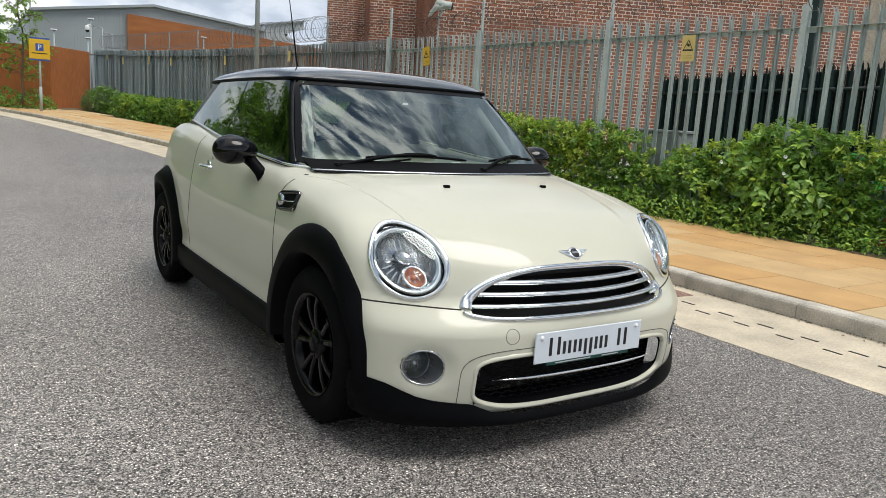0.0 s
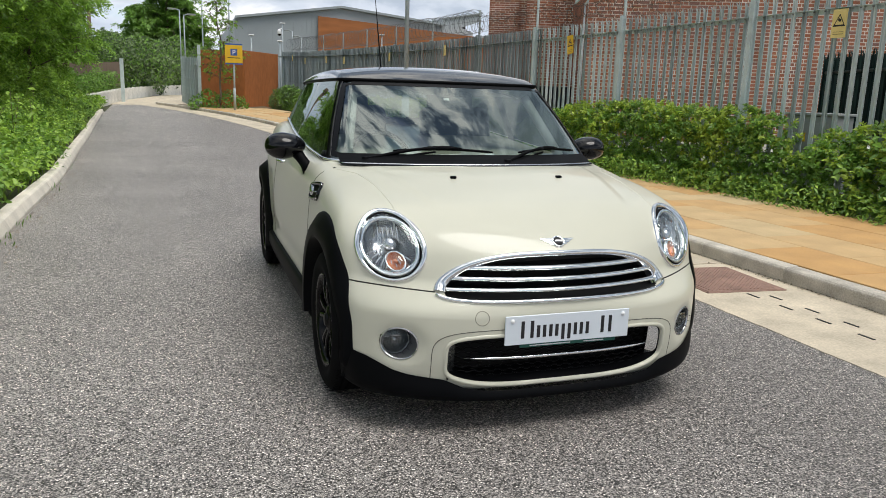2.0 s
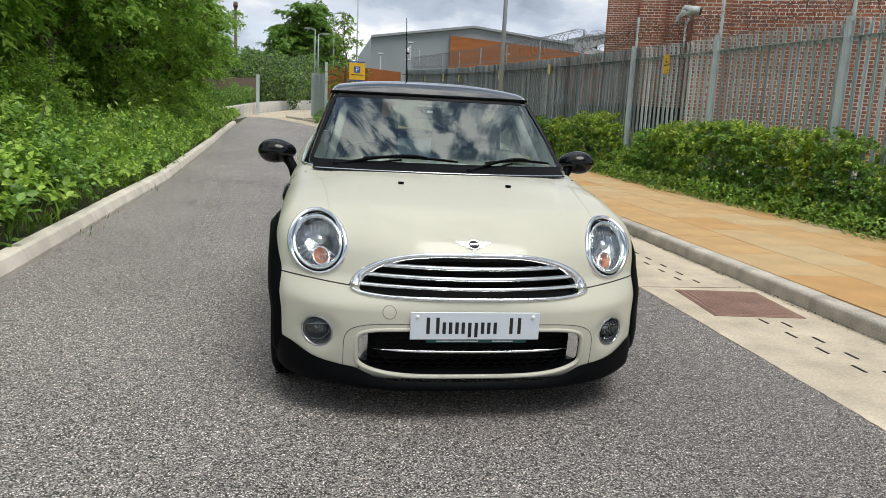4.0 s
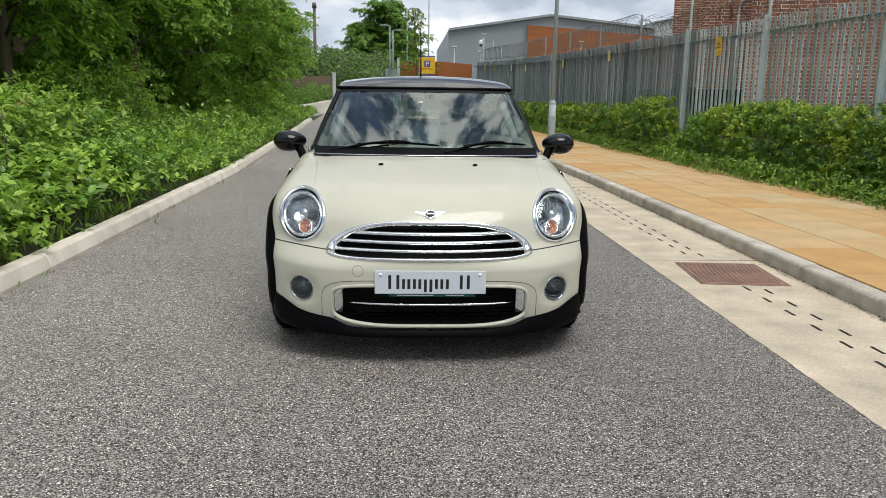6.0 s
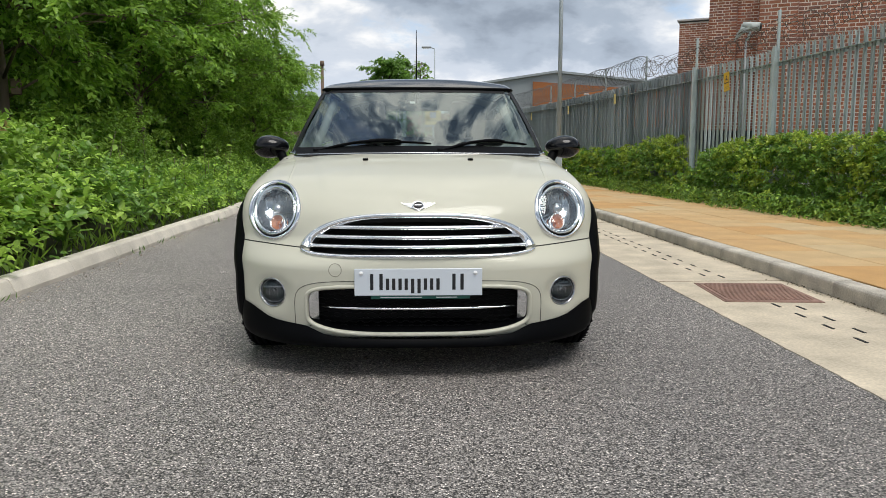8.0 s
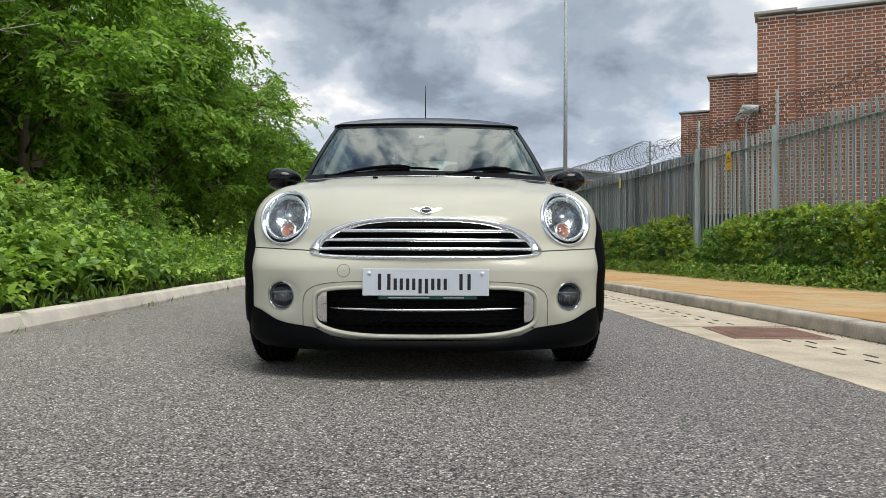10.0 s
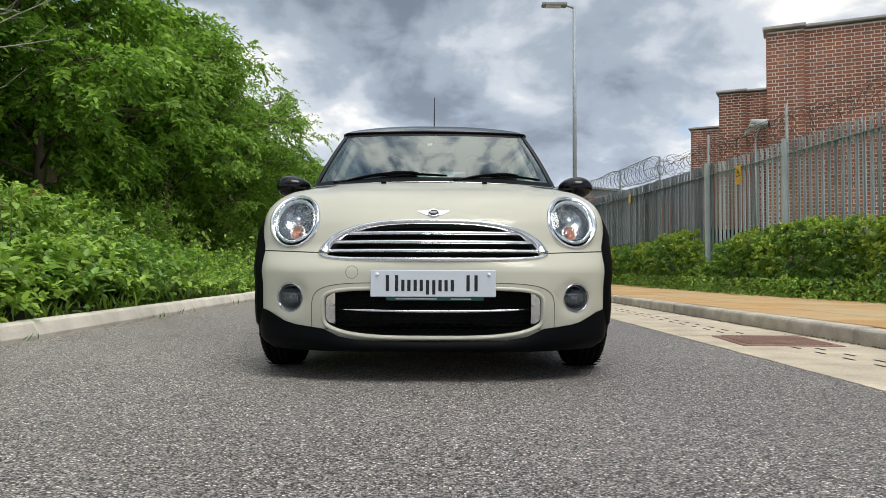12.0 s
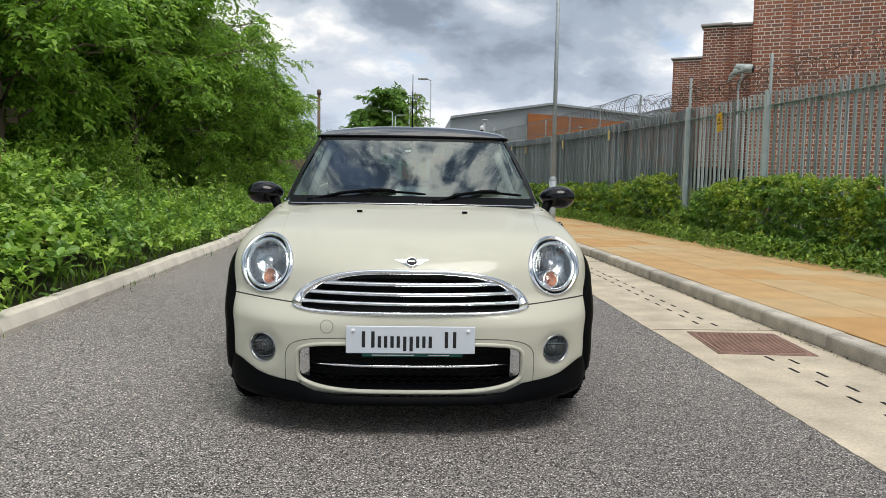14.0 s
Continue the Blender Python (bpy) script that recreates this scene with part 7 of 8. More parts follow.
def fence():
    top = thing("fence", (0, 0, 0), "grey galvanised steel palisade security fence", "fence", kind="structure")
    pale = pale_mesh("pale", 2.55, M_GALV, 0.066)
    # pales beyond the near bays take a darker blue-grey
    far_pale = pale_mesh("pale", 2.55, M_GALV_FAR, 0.078, 0.034)
    rnd = random.Random(17)
    for y0 in POSTS[:-1]:
        for k in range(1 if y0 < 13.9 else 0, 18):
            y = y0 + PITCH * k
            if y < 38.5:
                part("pale", pale if y < 13.9 else far_pale, None, top, at=fence_pose(y, -0.02, 0.12 + rnd.uniform(-0.006, 0.006)) @ Matrix.Rotation(radians(rnd.uniform(-0.25, 0.25)), 4, "Y") @ Matrix.Rotation(radians(rnd.uniform(-2.5, 2.5)), 4, "Z"))
    post = bmesh.new()
    box((0.072, 0.006, 2.68), (0, 0.04, 1.34), bm=post)
    box((0.072, 0.006, 2.68), (0, -0.04, 1.34), bm=post)
    box((0.006, 0.08, 2.68), (0, 0, 1.34), bm=post)
    box((0.042, 0.04, 0.64), (0, 0.03, 2.93), 0.006, bm=post)
    pm = bpy.data.meshes.new("post")
    post.to_mesh(pm)
    post.free()
    pm.materials.append(M_GALV_POST)
    far_pm = pm.copy()
    far_pm.materials[0] = M_GALV_FAR
    bolt = bpy.data.meshes.new("bolt")
    bm = cyl(0.011, 0.012, (0, 0, 0), 8, turn=Matrix.Rotation(radians(90), 4, "X"))
    bm.to_mesh(bolt)
    bm.free()
    bolt.materials.append(M_WIRE)
    for y in POSTS:
        if y < 38.5:
            part("post", pm if y < 14 else far_pm, None, top, at=fence_pose(y, -0.05 if y < 14 else 0.06, 0.0))
    for y0, y1 in zip(POSTS, POSTS[1:]):
        for z in (0.52, 2.31):
            a, b = fence_pose(y0, 0.02, z + 0.1).translation, fence_pose(y1, 0.02, z + 0.1).translation
            d = b - a
            bm = box((d.length, 0.006, 0.065), (0, 0, 0))
            box((d.length, 0.05, 0.006), (0, 0.022, 0.027), bm=bm)
            part("rail", bm, M_GALV_POST if y0 < 13 else M_GALV_FAR, top, at=Matrix.Translation((a + b) / 2) @ d.to_track_quat("X", "Z").to_matrix().to_4x4())
        if 3 < y0 < 13:
            for k in range(1, 18):
                part("bolt", bolt, None, top, at=fence_pose(y0 + PITCH * k, -0.034, 2.41))
    # coiled wire along the top: full round coils far off, slumped and tangled nearer
    for i, (y0, y1) in enumerate(zip(POSTS, POSTS[1:])):
        if y0 < 2 or y1 > 39.5:
            continue
        if y0 > 16:
            part("wire_coil", razor_coil(y0, y1, 20, 0.27, 2.98, 0.0044 if y0 < 20 else 0.0034, i, 0.1), M_WIRE, top, "coiled razor wire")
            for z in (2.78, 3.0, 3.2):
                part("line_wire", tube([(fence_x(y0), y0, ground_z(y0) + z), (fence_x(y1), y1, ground_z(y1) + z)], 0.004 if y0 < 20 else 0.0025, 4), M_WIRE, top)
        else:
            part("wire_coil", razor_coil(y0, y1, 13, 0.15, 2.86, 0.0042, i, 1.0), M_WIRE_RUSTY, top, "slumped rusty razor wire")
            part("wire_coil", razor_coil(y0, y1, 10, 0.12, 2.94, 0.0042, i + 40, 1.3), M_WIRE_RUSTY, top, "slumped rusty razor wire")
            for z in (2.82, 3.0, 3.12):
                part("line_wire", tube([(fence_x(y0), y0, z), (fence_x((y0 + y1) / 2), (y0 + y1) / 2, z - 0.03), (fence_x(y1), y1, z)], 0.004, 4), M_WIRE_RUSTY, top)


fence()


def warning_sign(y, z, w, h, mat, tilt, label, detail):
    t = thing("warning_sign", fence_pose(y, -0.075, 0) @ pose(0, 0, z - ground_z(y), 0, tilt, 0), label, "sign", "signs on the fence")
    part("plate", box((w, 0.004, h), (0, 0, 0), 0.001), mat, t)
    if detail:
        bm = bmesh.new()
        s = w * 0.44
        tri = [(0, 0.50 * s), (-0.95 * s, -0.95 * s), (0.95 * s, -0.95 * s)]
        cx, cz = 0.0, h * 0.19
        inner = [(x * 0.72, zz * 0.72 - 0.07 * s) for x, zz in tri]
        vo = [bm.verts.new((x * 1.0, -0.0035, zz * 1.15 + cz)) for x, zz in tri]
        vi = [bm.verts.new((x * 1.0, -0.0035, zz * 1.15 + cz)) for x, zz in inner]
        for k in range(3):
            bm.faces.new((vo[k], vo[(k + 1) % 3], vi[(k + 1) % 3], vi[k]))
        part("triangle", bm, M_BLACK_INK, t, "black warning triangle")
        part("symbol", box((s * 0.5, 0.002, s * 0.35), (0, -0.003, cz - 0.25 * s), turn=Matrix.Rotation(0.5, 4, "Y")), M_BLACK_INK, t)
        for k in range(2):
            part("lettering_bar", box((w * 0.72, 0.002, h * 0.022), (0, -0.003, -h * (0.29 + 0.08 * k))), M_FADED_INK, t)
    return t


warning_sign(6.88, 2.245, 0.20, 0.33, M_PALE_YELLOW, 0, "pale yellow warning plate with black triangle", True)
warning_sign(12.6, 2.28, 0.20, 0.34, M_YELLOW, -7, "yellow warning plate with black triangle, hung askew", True)
for y, z in ((18.4, 2.42), (22.6, 2.40), (27.5, 2.45), (30.0, 2.55), (33.5, 2.6), (36.0, 2.8)):
    warning_sign(y, z, 0.15, 0.26, M_PALE_YELLOW, 0, "small yellow warning plate on the fence", False)


def green_gate():
    t = thing("dark_green_fence", (0, 0, 0), "dark green steel palisade screen behind the fence", "fence")
    pale = pale_mesh("green_pale", 1.95, M_GREEN_STEEL, 0.105)
    for k in range(31):
        part("pale", pale, None, t, at=Matrix.Translation((10.13 - 0.0455 * k, 9.10 - 0.144 * k, 0.16 + (0.06 if k in (12, 13) else 0) + (0.02 if k % 4 == 1 else 0))) @ Matrix.Rotation(radians(-75), 4, "Z"))
    for z in (0.6, 1.8):
        part("rail", tube([(10.13, 9.1, z), (8.76, 4.78, z)], 0.025, 6), M_GREEN_STEEL, t)
    part("post", box((0.10, 0.10, 3.2), (9.2, 5.95, 1.6), 0.006), M_GREEN_STEEL, t)


green_gate()


def cabinet():
    t = thing("electric_cabinet", pose(8.75, 7.75, 0.0, 0, 0, -86), "grey steel electrical cabinet behind the fence", "cabinet")
    part("body", box((0.75, 0.40, 1.15), (0, 0, 0.575), 0.01), M_CABINET, t)
    part("lid", box((0.80, 0.45, 0.04), (0, 0, 1.17), 0.008), M_CABINET, t)
    part("door", box((0.66, 0.02, 0.95), (0, -0.205, 0.58), 0.005), M_CABINET, t)
    part("label_plate", box((0.08, 0.004, 0.12), (-0.05, -0.218, 0.86)), M_YELLOW, t, "small yellow warning label")


cabinet()


def low_fence_block():
    # plain solid block added in place of a second palisade behind the fence
    t = thing("second_fence_block", pose(8.9, 22.5, ground_z(22.5), 0, 0, 5), "low dark blue-grey block standing for a second palisade fence", "container")
    part("body", box((2.0, 9.0, 1.45), (0.6, 0, 0.73), 0.02), M_FENCE_BLOCK, t)
    part("lid", box((2.08, 9.1, 0.05), (0.6, 0, 1.48), 0.01), M_FENCE_BLOCK, t)


low_fence_block()


def bin_box(x, y, mat, label):
    t = thing("storage_bin", pose(x, y, 0.0, 0, 0, 12), label, "bin", "bins behind the fence")
    bm = bmesh.new()
    bmesh.ops.create_cone(bm, cap_ends=True, segments=4, radius1=0.17, radius2=0.22, depth=0.98, matrix=Matrix.Translation((0, 0, 0.49)) @ Matrix.Rotation(radians(45), 4, "Z"))
    part("body", bm, mat, t)
    part("rim", box((0.34, 0.34, 0.05), (0, 0, 1.0), 0.01), mat, t)
    part("lid", box((0.32, 0.32, 0.03), (0, 0, 1.04), 0.01), mat, t)


bin_box(8.78, 4.78, M_GREEN_PLASTIC, "bright green plastic bin behind the fence")
bin_box(9.12, 4.66, M_RED_PLASTIC, "red plastic bin behind the fence")


# ---- brick building: three stepped blocks ----
WALL_DIR = Vector((2.04, -0.95, 0)).normalized()
WALL_OUT = Vector((-0.95, -2.04, 0)).normalized()


def brick_mesh(L, mat, H=0.061, D=0.05):
    e = 0.003
    V = [(0, 0, 0), (L, 0, 0), (L, 0, H), (0, 0, H), (e, D, e), (L - e, D, e), (L - e, D, H - e), (e, D, H - e)]
    return mesh_of("brick", V, [(4, 5, 6, 7), (0, 1, 5, 4), (1, 2, 6, 5), (2, 3, 7, 6), (3, 0, 4, 7)], mat)


def brick_block(name, corner, width, pier, top_z, near):
    c = Vector((*corner, 0))
    wall = thing(name, (0, 0, 0), "red brick wall with pale mortar and stone coping", "wall", kind="structure")
    m = Matrix(((WALL_DIR.x, WALL_OUT.x, 0, c.x), (WALL_DIR.y, WALL_OUT.y, 0, c.y), (0, 0, 1, 0), (0, 0, 0, 1)))
    part("core", box((width, 0.40, top_z - 0.1), (width / 2, -0.1965, (top_z - 0.1) / 2)), M_MORTAR, wall, at=m)
    part("pier_core", box((pier - 0.02, 0.10, top_z - 0.1), (pier / 2, 0.0435, (top_z - 0.1) / 2)), M_MORTAR, wall, at=m)
    part("return_wall", box((0.35, 5.5, top_z - 0.1), (0.18, -3.16, (top_z - 0.1) / 2)), M_MORTAR, wall, at=m)
    part("coping", box((width + 0.06, 0.54, 0.06), (width / 2 - 0.03, -0.18, top_z - 0.035), 0.010), M_COPING, wall, at=m)
    part("coping", box((pier + 0.10, 0.20, 0.065), (pier / 2 - 0.02, 0.095, top_z - 0.032), 0.010), M_COPING, wall, at=m)
    V, F = [], []
    rnd = random.Random(len(name) * 7)
    parts = 0
    lengths = {0.215: brick_mesh(0.215, M_BRICK), 0.1025: brick_mesh(0.1025, M_BRICK)}
    z, row = 0.45, 0
    while z < top_z - 0.16:
        for xa, xb, out in ((0.0, pier, 0.09), (pier + 0.004, width, 0.0)):
            x, i = xa, 0
            head = [0.215, 0.1025] if row % 2 == 0 else [0.1025, 0.045]
            while x < xb - 0.03:
                L = min(head[i] if i < 2 else (0.215, 0.1025)[i % 2], xb - x)
                if xb - (x + L) < 0.06:
                    L = xb - x
                d = 0.008 + rnd.uniform(-0.002, 0.002)
                if near and parts < 280 and 2.2 < z and x < 3.2 and L in lengths:
                    part("brick", lengths[L], None, wall, at=m @ Matrix.Translation((x, out - 0.042 + d, z)))
                    parts += 1
                else:
                    o = len(V)
                    y0, y1, e = out - (0.085 if out else 0.004), out + d, 0.002
                    for p in ((x, y0, z), (x + L, y0, z), (x + L, y0, z + 0.061), (x, y0, z + 0.061), (x + e, y1, z + e), (x + L - e, y1, z + e), (x + L - e, y1, z + 0.061 - e), (x + e, y1, z + 0.061 - e)):
                        V.append(tuple(m @ Vector(p)))
                    F += [(o + 4, o + 5, o + 6, o + 7), (o, o + 1, o + 5, o + 4), (o + 1, o + 2, o + 6, o + 5), (o + 2, o + 3, o + 7, o + 6), (o + 3, o, o + 4, o + 7)]
                x += L + 0.014
                i += 1
        z += 0.0755
        row += 1
    z, row = 0.45, 0
    while z < top_z - 0.16:
        q, i = 0.05, row
        while q < 5.6:
            L = (0.215, 0.1025)[i % 2]
            o = len(V)
            e, d = 0.002, 0.008 + rnd.uniform(-0.002, 0.002)
            x0, x1 = 0.009, -d
            for pt in ((x0, -q, z), (x0, -q - L, z), (x0, -q - L, z + 0.061), (x0, -q, z + 0.061), (x1, -q - e, z + e), (x1, -q - L + e, z + e), (x1, -q - L + e, z + 0.061 - e), (x1, -q - e, z + 0.061 - e)):
                V.append(tuple(m @ Vector(pt)))
            F += [(o + 4, o + 5, o + 6, o + 7), (o, o + 1, o + 5, o + 4), (o + 1, o + 2, o + 6, o + 5), (o + 2, o + 3, o + 7, o + 6), (o + 3, o, o + 4, o + 7)]
            q += L + 0.014
            i += 1
        z += 0.0755
        row += 1
    if near:
        part("render_panel", box((2.85, 0.05, top_z - 0.2), (11.6, 0.02, (top_z - 0.2) / 2), 0.005), M_RENDER, wall, "stained beige rendered section", at=m)
    rest = part("brickwork", mesh_of("brickwork", V, F, M_BRICK_REST), None, wall)
    rest["kind"] = "stuff"
    return wall


# ---- street furniture ----
def street_lamp(x, y, h, arm, yaw, label, slim=1.0):
    t = thing("street_lamp", pose(x, y, ground_z(y) + (0.115 if 0 < x and y < 20 else 0.0), 0, 0, yaw), label, "street lamp", "street lamps")
    part("base_column", cyl(0.075 * slim, 1.05, (0, 0, 0.525), 20), M_LAMP_POST, t)
    part("collar", revolve([(0.075 * slim, 1.05), (0.078 * slim, 1.06), (0.070 * slim, 1.09), (0.045 * slim, 1.14)], 20), M_LAMP_POST, t)
    part("column", cyl(0.045 * slim, h - 1.1, (0, 0, 1.1 + (h - 1.1) / 2), 16, 0.036 * slim), M_LAMP_POST, t)
    part("door", box((0.08 * slim, 0.01, 0.45), (0, -0.073 * slim, 0.6), 0.003), M_LAMP_POST, t)
    part("arm", tube([(0, 0, h - 0.02), (-0.12, 0, h + 0.02), (-0.25, 0, h + 0.03)], 0.025, 8), M_LAMP_POST, t)
    head = part("lantern", box((arm, 0.20, 0.075), (-0.16 - arm / 2, 0, h + 0.045), 0.02, seg=2), M_CABINET, t, "flat grey lantern head")
    part("lens", box((arm * 0.6, 0.15, 0.012), (-0.16 - arm * 0.55, 0, h + 0.004)), M_SIGN_WHITE, head)
    return t


street_lamp(4.77, 14.3, 5.88, 0.52, 0, "grey steel street lamp with flat lantern at the kerb")
for x, y, h, yaw in ((0.75, 46.5, 4.55, 180), (0.52, 48.0, 4.95, 0), (1.64, 42.0, 5.45, 180), (2.76, 38.0, 5.95, 0)):
    street_lamp(x, y, h, 0.5, yaw, "slim grey street lamp beside the gateway", 0.85)
for x, h, yaw in ((7.39, 4.25, 0), (7.95, 3.92, 0)):
    street_lamp(x, 50.0, h, 0.35, yaw, "slim grey yard lamp in front of the warehouse", 0.7)


def yard_lamp(x, h, dome=False):
    t = thing("yard_lamp", pose(x, 50.0, ground_z(50.0)), "grey lamp post with a security camera dome" if dome else "short grey yard lamp with a flat top lantern", "lamp", "yard lamps")
    part("post", cyl(0.05, h, (0, 0, h / 2), 12, 0.04), M_LAMP_POST, t)
    part("lantern", box((0.34, 0.20, 0.07), (0, 0, h + 0.035), 0.02, seg=2), M_SIGN_WHITE, t, "pale lantern head")
    part("lens", box((0.24, 0.15, 0.03), (0, 0, h - 0.012)), M_BLACK_INK, t)
    if dome:
        part("bracket", tube([(0, -0.02, h - 0.34), (-0.08, -0.05, h - 0.30), (-0.19, -0.08, h - 0.33)], 0.03, 8), M_SIGN_WHITE, t)
        housing = part("camera_housing", revolve([(0.0, 0.16), (0.09, 0.13), (0.13, 0.05), (0.135, -0.12), (0.12, -0.14)], 20, m=pose(-0.20, -0.08, h - 0.50)), M_SIGN_WHITE, t, "white camera housing")
        part("dome", revolve([(0.118, -0.12), (0.11, -0.18), (0.07, -0.24), (0.0, -0.265)], 20, m=pose(-0.20, -0.08, h - 0.50)), M_GLOSS_BLACK, housing, "black camera dome")


for x, h, dome in ((4.79, 3.85, False), (6.75, 4.68, True), (6.58, 3.57, False), (13.35, 4.32, False)):
    yard_lamp(x, h, dome)


def utility_pole():
    t = thing("utility_pole", pose(-4.92, 53.4, ground_z(53.4)), "brown timber pole behind the trees", "pole")
    part("shaft", cyl(0.13, 6.8, (0, 0, 3.4), 12, 0.10), M_WOOD, t)
    part("cap", cyl(0.17, 0.35, (0, 0, 6.75), 12, 0.13), M_WOOD, t)


utility_pole()


def cctv():
    t = thing("security_camera", pose(8.02, 13.1, 0, 0, 0, -28), "security camera wrapped in torn plastic on a pole", "security camera")
    part("pole", cyl(0.018, 3.12, (0, 0, 1.56), 12), M_CABINET, t)
    part("bracket", tube([(0, 0, 3.08), (0.04, -0.02, 3.14), (0.07, -0.03, 3.24)], 0.022, 8), M_GALV_POST, t)
    tilt = Matrix.Rotation(radians(97), 4, "Y")
    part("housing", cyl(0.075, 0.30, (0.08, -0.03, 3.33), 18, 0.085, turn=tilt), M_WRAP, t, "grey-white plastic-wrapped housing")
    part("lens", cyl(0.070, 0.03, (0.245, -0.03, 3.31), 18, turn=tilt), M_BLACK_INK, t)
    bm = bmesh.new()
    bmesh.ops.create_icosphere(bm, subdivisions=4, radius=1)
    for v in bm.verts:
        k = 1 + 0.40 * noise.noise(v.co * 2.2) + 0.18 * noise.noise(v.co * 6)
        v.co = Vector((-0.04 + v.co.x * 0.15 * k, -0.03 + v.co.y * 0.08 * k, 3.30 + v.co.z * 0.085 * k - 0.20 * max(0, -v.co.x) ** 1.4))
    part("wrap", shade(bm), M_WRAP, t, "loose torn plastic sheet")


cctv()


def parking_sign():
    t = thing("parking_sign", pose(2.56, 31.9, ground_z(31.9) + 0.11, 0, 0, 0), "yellow parking sign on a grey post", "sign")
    part("post", cyl(0.038, 2.65, (0, 0, 1.325), 14), M_LAMP_POST, t)
    part("base", cyl(0.052, 0.9, (0, 0, 0.45), 14), M_LAMP_POST, t)
    pl = part("plate", box((0.68, 0.012, 0.70), (0, -0.06, 2.25), 0.004), M_YELLOW, t, "yellow sign plate")
    part("blue_panel", box((0.26, 0.006, 0.26), (0, -0.069, 2.32), 0.002), M_BLUE, pl)
    crv = bpy.data.curves.new("letter", "FONT")
    crv.body, crv.size, crv.extrude, crv.align_x = "P", 0.26, 0.002, "CENTER"
    crv.materials.append(M_SIGN_WHITE)
    letter = new("letter", crv)
    letter.parent = pl
    letter.matrix_basis = pose(0, -0.075, 2.23, 90, 0, 0)
    part("lettering_bar", box((0.5, 0.004, 0.03), (0, -0.068, 2.10)), M_BLACK_INK, pl)
    part("edge_band", box((0.68, 0.013, 0.05), (0, -0.06, 2.635), 0.002), M_BLUE, pl)
    part("edge_band", box((0.68, 0.013, 0.05), (0, -0.06, 1.865), 0.002), M_BLUE, pl)


parking_sign()


# ---- gateway and distance ----
def slab_between(name, a, b, z0, z1, thick, mat, parent=None, label=""):
    d = Vector((b[0] - a[0], b[1] - a[1], 0))
    m = Matrix.Translation(((a[0] + b[0]) / 2, (a[1] + b[1]) / 2, (z0 + z1) / 2)) @ d.to_track_quat("X", "Z").to_matrix().to_4x4()
    return part(name, box((d.length, thick, z1 - z0), (0, 0, 0), 0.005), mat, parent, label, at=m)


def corten_wall():
    t = thing("rusted_steel_wall", (0, 0, 0), "orange-brown weathered steel wall beside the gateway", "wall", kind="structure")
    corners = [(1.38, 36.3), (2.28, 35.6), (3.17, 34.9), (4.05, 36.1), (4.93, 37.3)]
    for a, b in zip(corners, corners[1:]):
        slab_between("panel", a, b, 0.3, 3.0, 0.06, M_CORTEN, t)


corten_wall()


def gate():
    t = thing("steel_gate", (0, 0, 0), "grey galvanised palisade gate standing open", "gate")
    pale = pale_mesh("gate_pale", 2.4, M_GALV, 0.09)
    for k in range(13):
        u = k / 12
        part("pale", pale, None, t, at=Matrix.Translation((1.22 - 0.68 * u - 0.10 * math.sin(math.pi * u), 35.2 + 4.8 * u, ground_z(35.2 + 4.8 * u) - 0.15)))
    for z in (0.5, 1.9):
        part("rail", tube([(1.22, 35.2, ground_z(35.2) + z), (0.85, 37.6, ground_z(37.6) + z), (0.55, 40.0, ground_z(40) + z)], 0.03, 6), M_GALV, t)
    part("post", box((0.14, 0.14, 2.75), (1.27, 35.0, ground_z(35) + 1.35), 0.01), M_GALV_POST, t)
    p2 = thing("gate_post", pose(-2.13, 38.5, ground_z(38.5) - 0.05), "plain grey steel gate post beside the road", "post")
    part("shaft", box((0.16, 0.16, 2.05), (0, 0, 1.0), 0.01), M_GALV_POST, p2)
    part("cap", box((0.18, 0.18, 0.02), (0, 0, 2.035), 0.004), M_GALV_POST, p2)


gate()


def far_walls():
    t = thing("low_white_wall", (0, 0, 0), "low whitewashed wall along the bend", "wall", kind="structure")
    runs = [(-3.45, 29.8, 0.80), (-2.85, 34.0, 0.95), (-2.35, 40.0, 1.15), (-1.2, 45.5, 1.32), (0.45, 50.5, 1.45), (2.6, 54.0, 1.55)]
    fine = np.linspace(0, 5, 36)
    runs = [tuple(float(np.interp(u, range(6), [r[k] for r in runs])) for k in range(3)) for u in fine]
    for a, b in zip(runs, runs[1:]):
        slab_between("wall_run", a[:2], b[:2], 0.1, (a[2] + b[2]) / 2, 0.25, M_WHITE_WALL, t)
    f = thing("board_fence", (0, 0, 0), "weathered brown timber board fence", "fence", kind="structure")
    rnd = random.Random(6)
    for k in range(44):
        u = k / 43
        part("board", box((0.215, 0.03, 1.75), (0, 0, 0), 0.004), M_WOOD, f, at=pose(-4.2 + 1.7 * u, 33.0 + 9.0 * u, 1.18 + 0.42 * u + rnd.uniform(-0.015, 0.015), 0, 0, 79.3 + rnd.uniform(-1, 1)))


far_walls()


def prism(outline, y0, y1):
    """A solid with an upright outline of (x, z) pairs between two depths."""
    bm = bmesh.new()
    a = [bm.verts.new((x, y0, z)) for x, z in outline]
    b = [bm.verts.new((x, y1, z)) for x, z in outline]
    bm.faces.new(a)
    bm.faces.new(list(reversed(b)))
    for i in range(len(a)):
        j = (i + 1) % len(a)
        bm.faces.new((a[i], a[j], b[j], b[i]))
    return bm


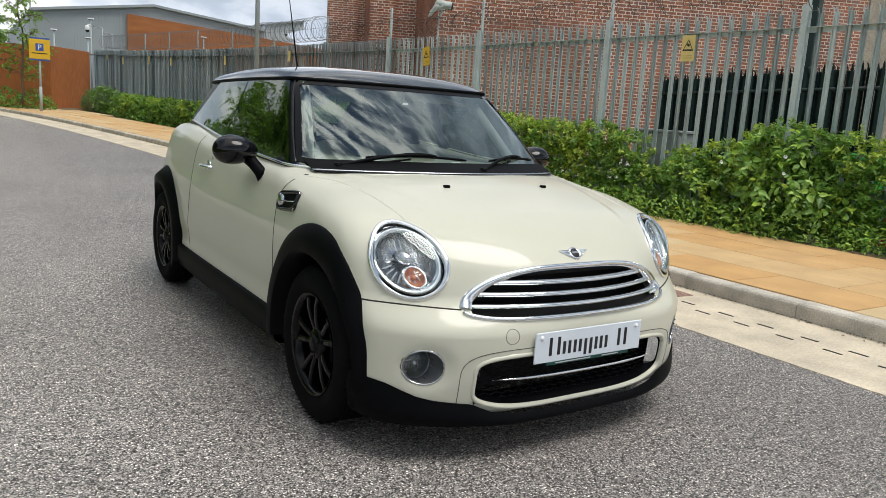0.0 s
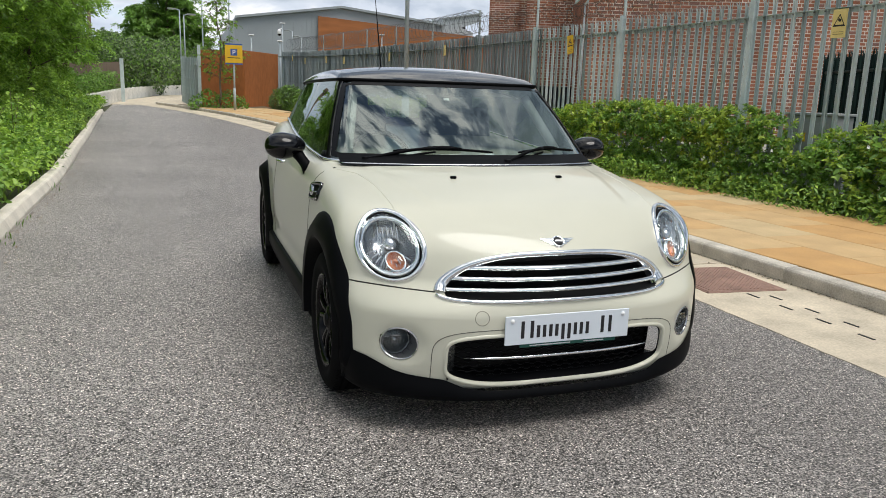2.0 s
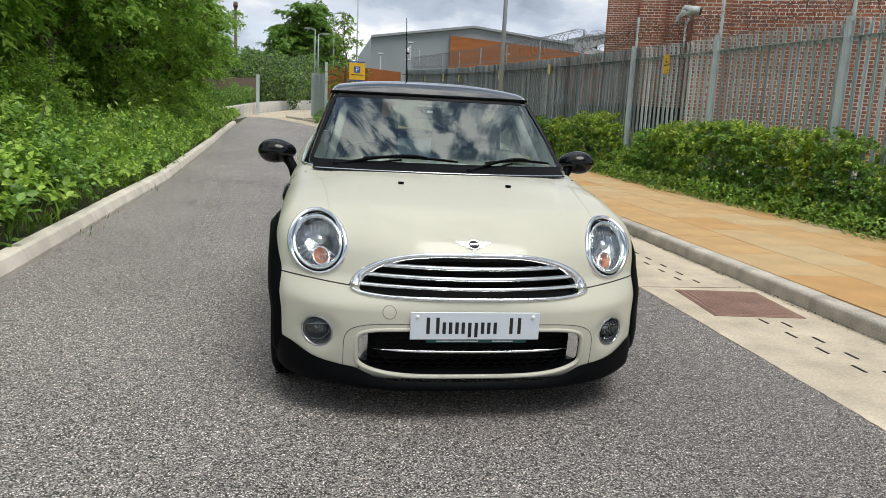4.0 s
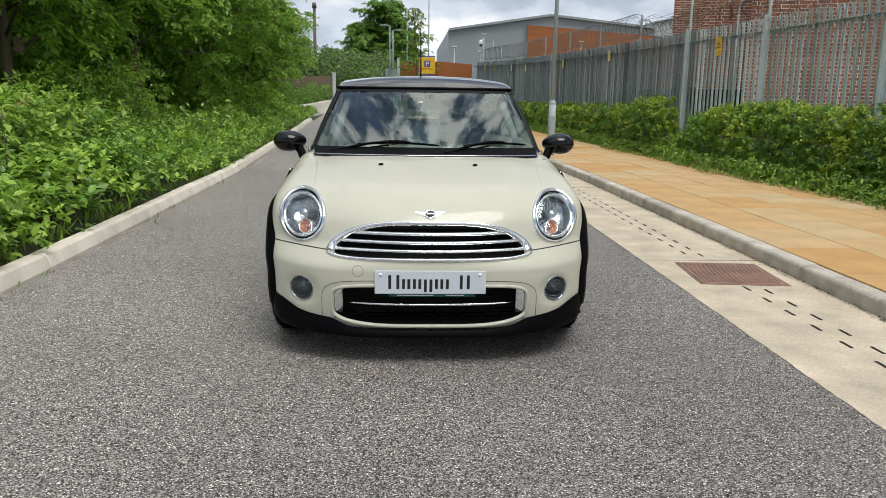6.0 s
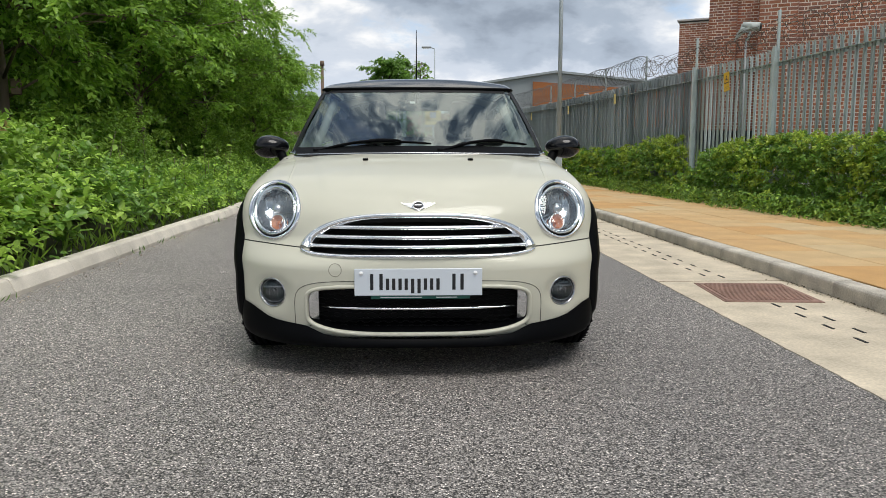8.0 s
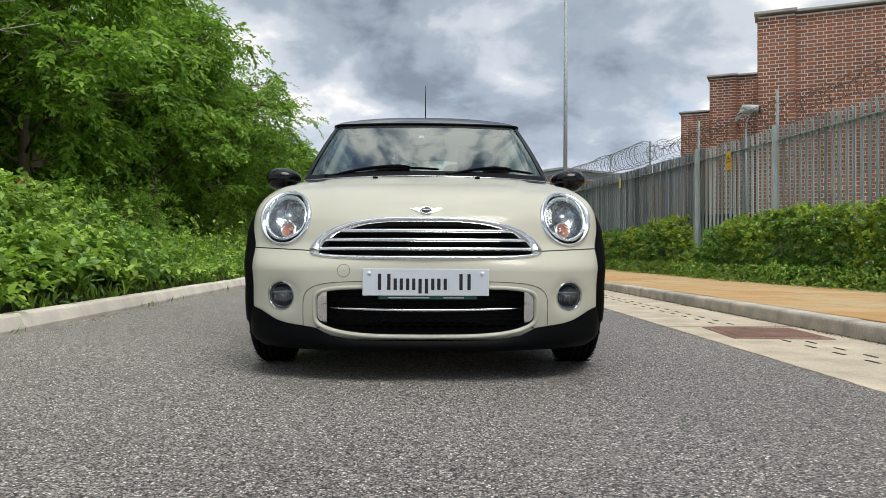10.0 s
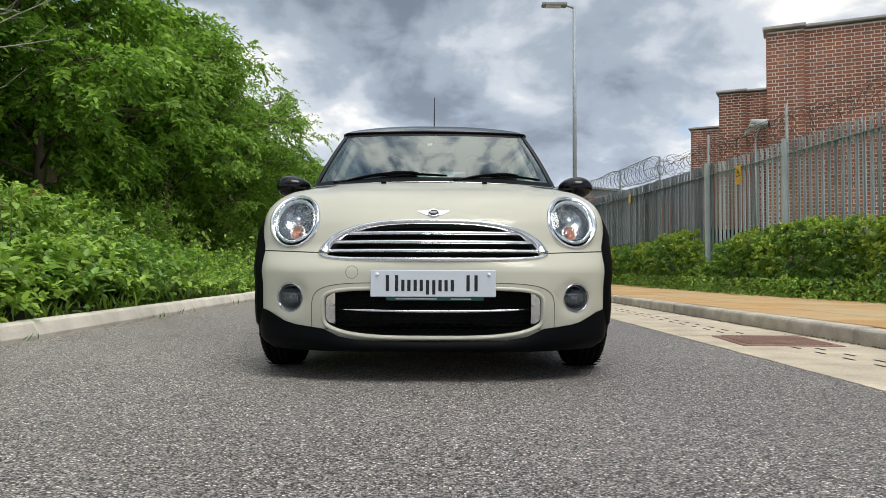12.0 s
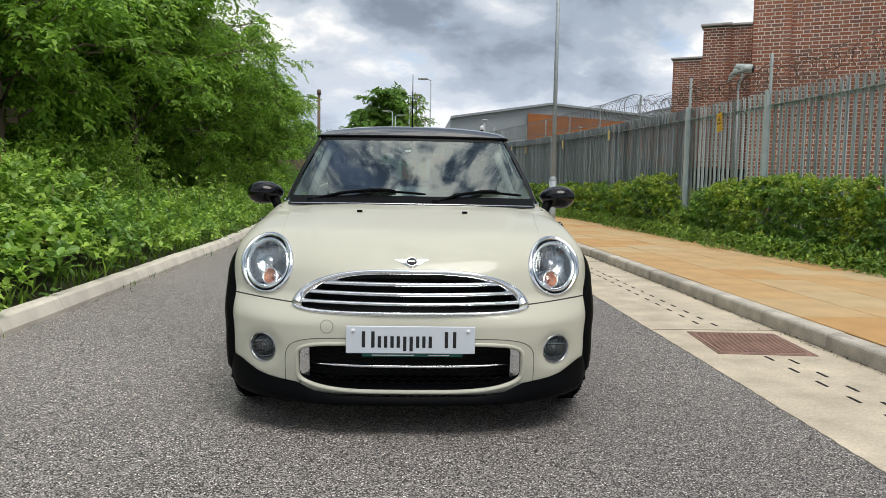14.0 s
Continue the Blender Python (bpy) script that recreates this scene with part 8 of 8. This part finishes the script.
def shed():
    t = thing("warehouse", (0, 0, 0), "large grey ribbed metal warehouse with orange panel", "building")
    Y0 = 90.0
    k = (Y0 + 0.2) / 60.2
    X = lambda x60: 0.44 + (x60 - 0.44) * k
    Z = lambda z60: 1.23 + (z60 - 1.23) * k
    roofline = [(X(4.42), Z(6.65)), (X(12.5), Z(7.88)), (X(21.0), Z(7.05))]
    bm = prism([(roofline[0][0], 0)] + roofline + [(roofline[-1][0], 0)], Y0, Y0 + 40)
    part("wall", bm, M_CLADDING, t)
    bm = bmesh.new()
    x = roofline[0][0]
    while x < X(10.6):
        z = np.interp(x, [p[0] for p in roofline], [p[1] for p in roofline])
        box((0.10, 0.030, z), (x, Y0 - 0.014, z / 2), bm=bm)
        x += 0.30
    rb = part("cladding_rib", bm, M_CLADDING, t)
    rb["kind"] = "stuff"
    for (xa, za), (xb, zb) in zip(roofline, roofline[1:]):
        a, b = Vector((xa, Y0 - 0.2, za)), Vector((xb, Y0 - 0.2, zb))
        part("fascia", box(((b - a).length, 0.5, 0.26), (0, 0, 0)), M_CLADDING, t, at=Matrix.Translation((a + b) / 2) @ (b - a).to_track_quat("X", "Z").to_matrix().to_4x4())
    bm = prism([(X(10.66), 4.6), (X(10.66), Z(7.08)), (X(12.0), Z(7.0)), (X(26.0), Z(6.08)), (X(26.0), 1.0), (X(21.0), 1.0), (X(21.0), 4.6)], Y0 - 0.45, Y0 - 0.25)
    part("orange_panel", bm, M_CLAD_ORANGE, t, "rust-orange boarded wall panel")
    # lower wing beside it, with a pitched pale roof edge over a shaded overhang
    w = thing("annexe", (0, 0, 0), "pale grey metal building with a shaded roof overhang", "building")
    part("wall", prism([(31.3, 0.5), (31.3, 10.6), (36.3, 11.55), (36.3, 10.65), (33.7, 9.75), (35.3, 9.25), (35.3, 0.5)], Y0 + 0.1, Y0 + 9.0), M_CLAD_PALE, w)
    # black plate set in the opening as the shade under the overhang
    part("bay_back", prism([(33.5, 8.6), (33.5, 9.9), (36.1, 10.7), (36.1, 8.6)], Y0 + 5.0, Y0 + 5.2), M_DARK, w, "dark back of the covered bay")
    bm = bmesh.new()
    for k in range(12):
        x = 31.5 + 0.42 * k
        z = 10.6 + 0.19 * (x - 31.3)
        low = 9.2 if x < 33.7 else 9.75 + 0.346 * (x - 33.7)
        box((0.08, 0.05, z - low), (x, Y0 + 0.08, (z + low) / 2), bm=bm)
    part("cladding_rib", bm, M_CLAD_PALE, w)["kind"] = "stuff"
    part("roof_edge", prism([(31.2, 10.6), (31.2, 10.75), (36.5, 11.75), (36.5, 11.58)], Y0 - 0.15, Y0 + 9.2), M_CLADDING, w)


shed()
brick_block("wall_brick", (8.88, 14.5), 13.0, 0.72, 5.63, True)
brick_block("wall_brick_middle", (9.94, 19.9), 5.0, 0.72, 5.62, False)
brick_block("wall_brick_far", (11.0, 25.3), 5.0, 1.05, 5.64, False)
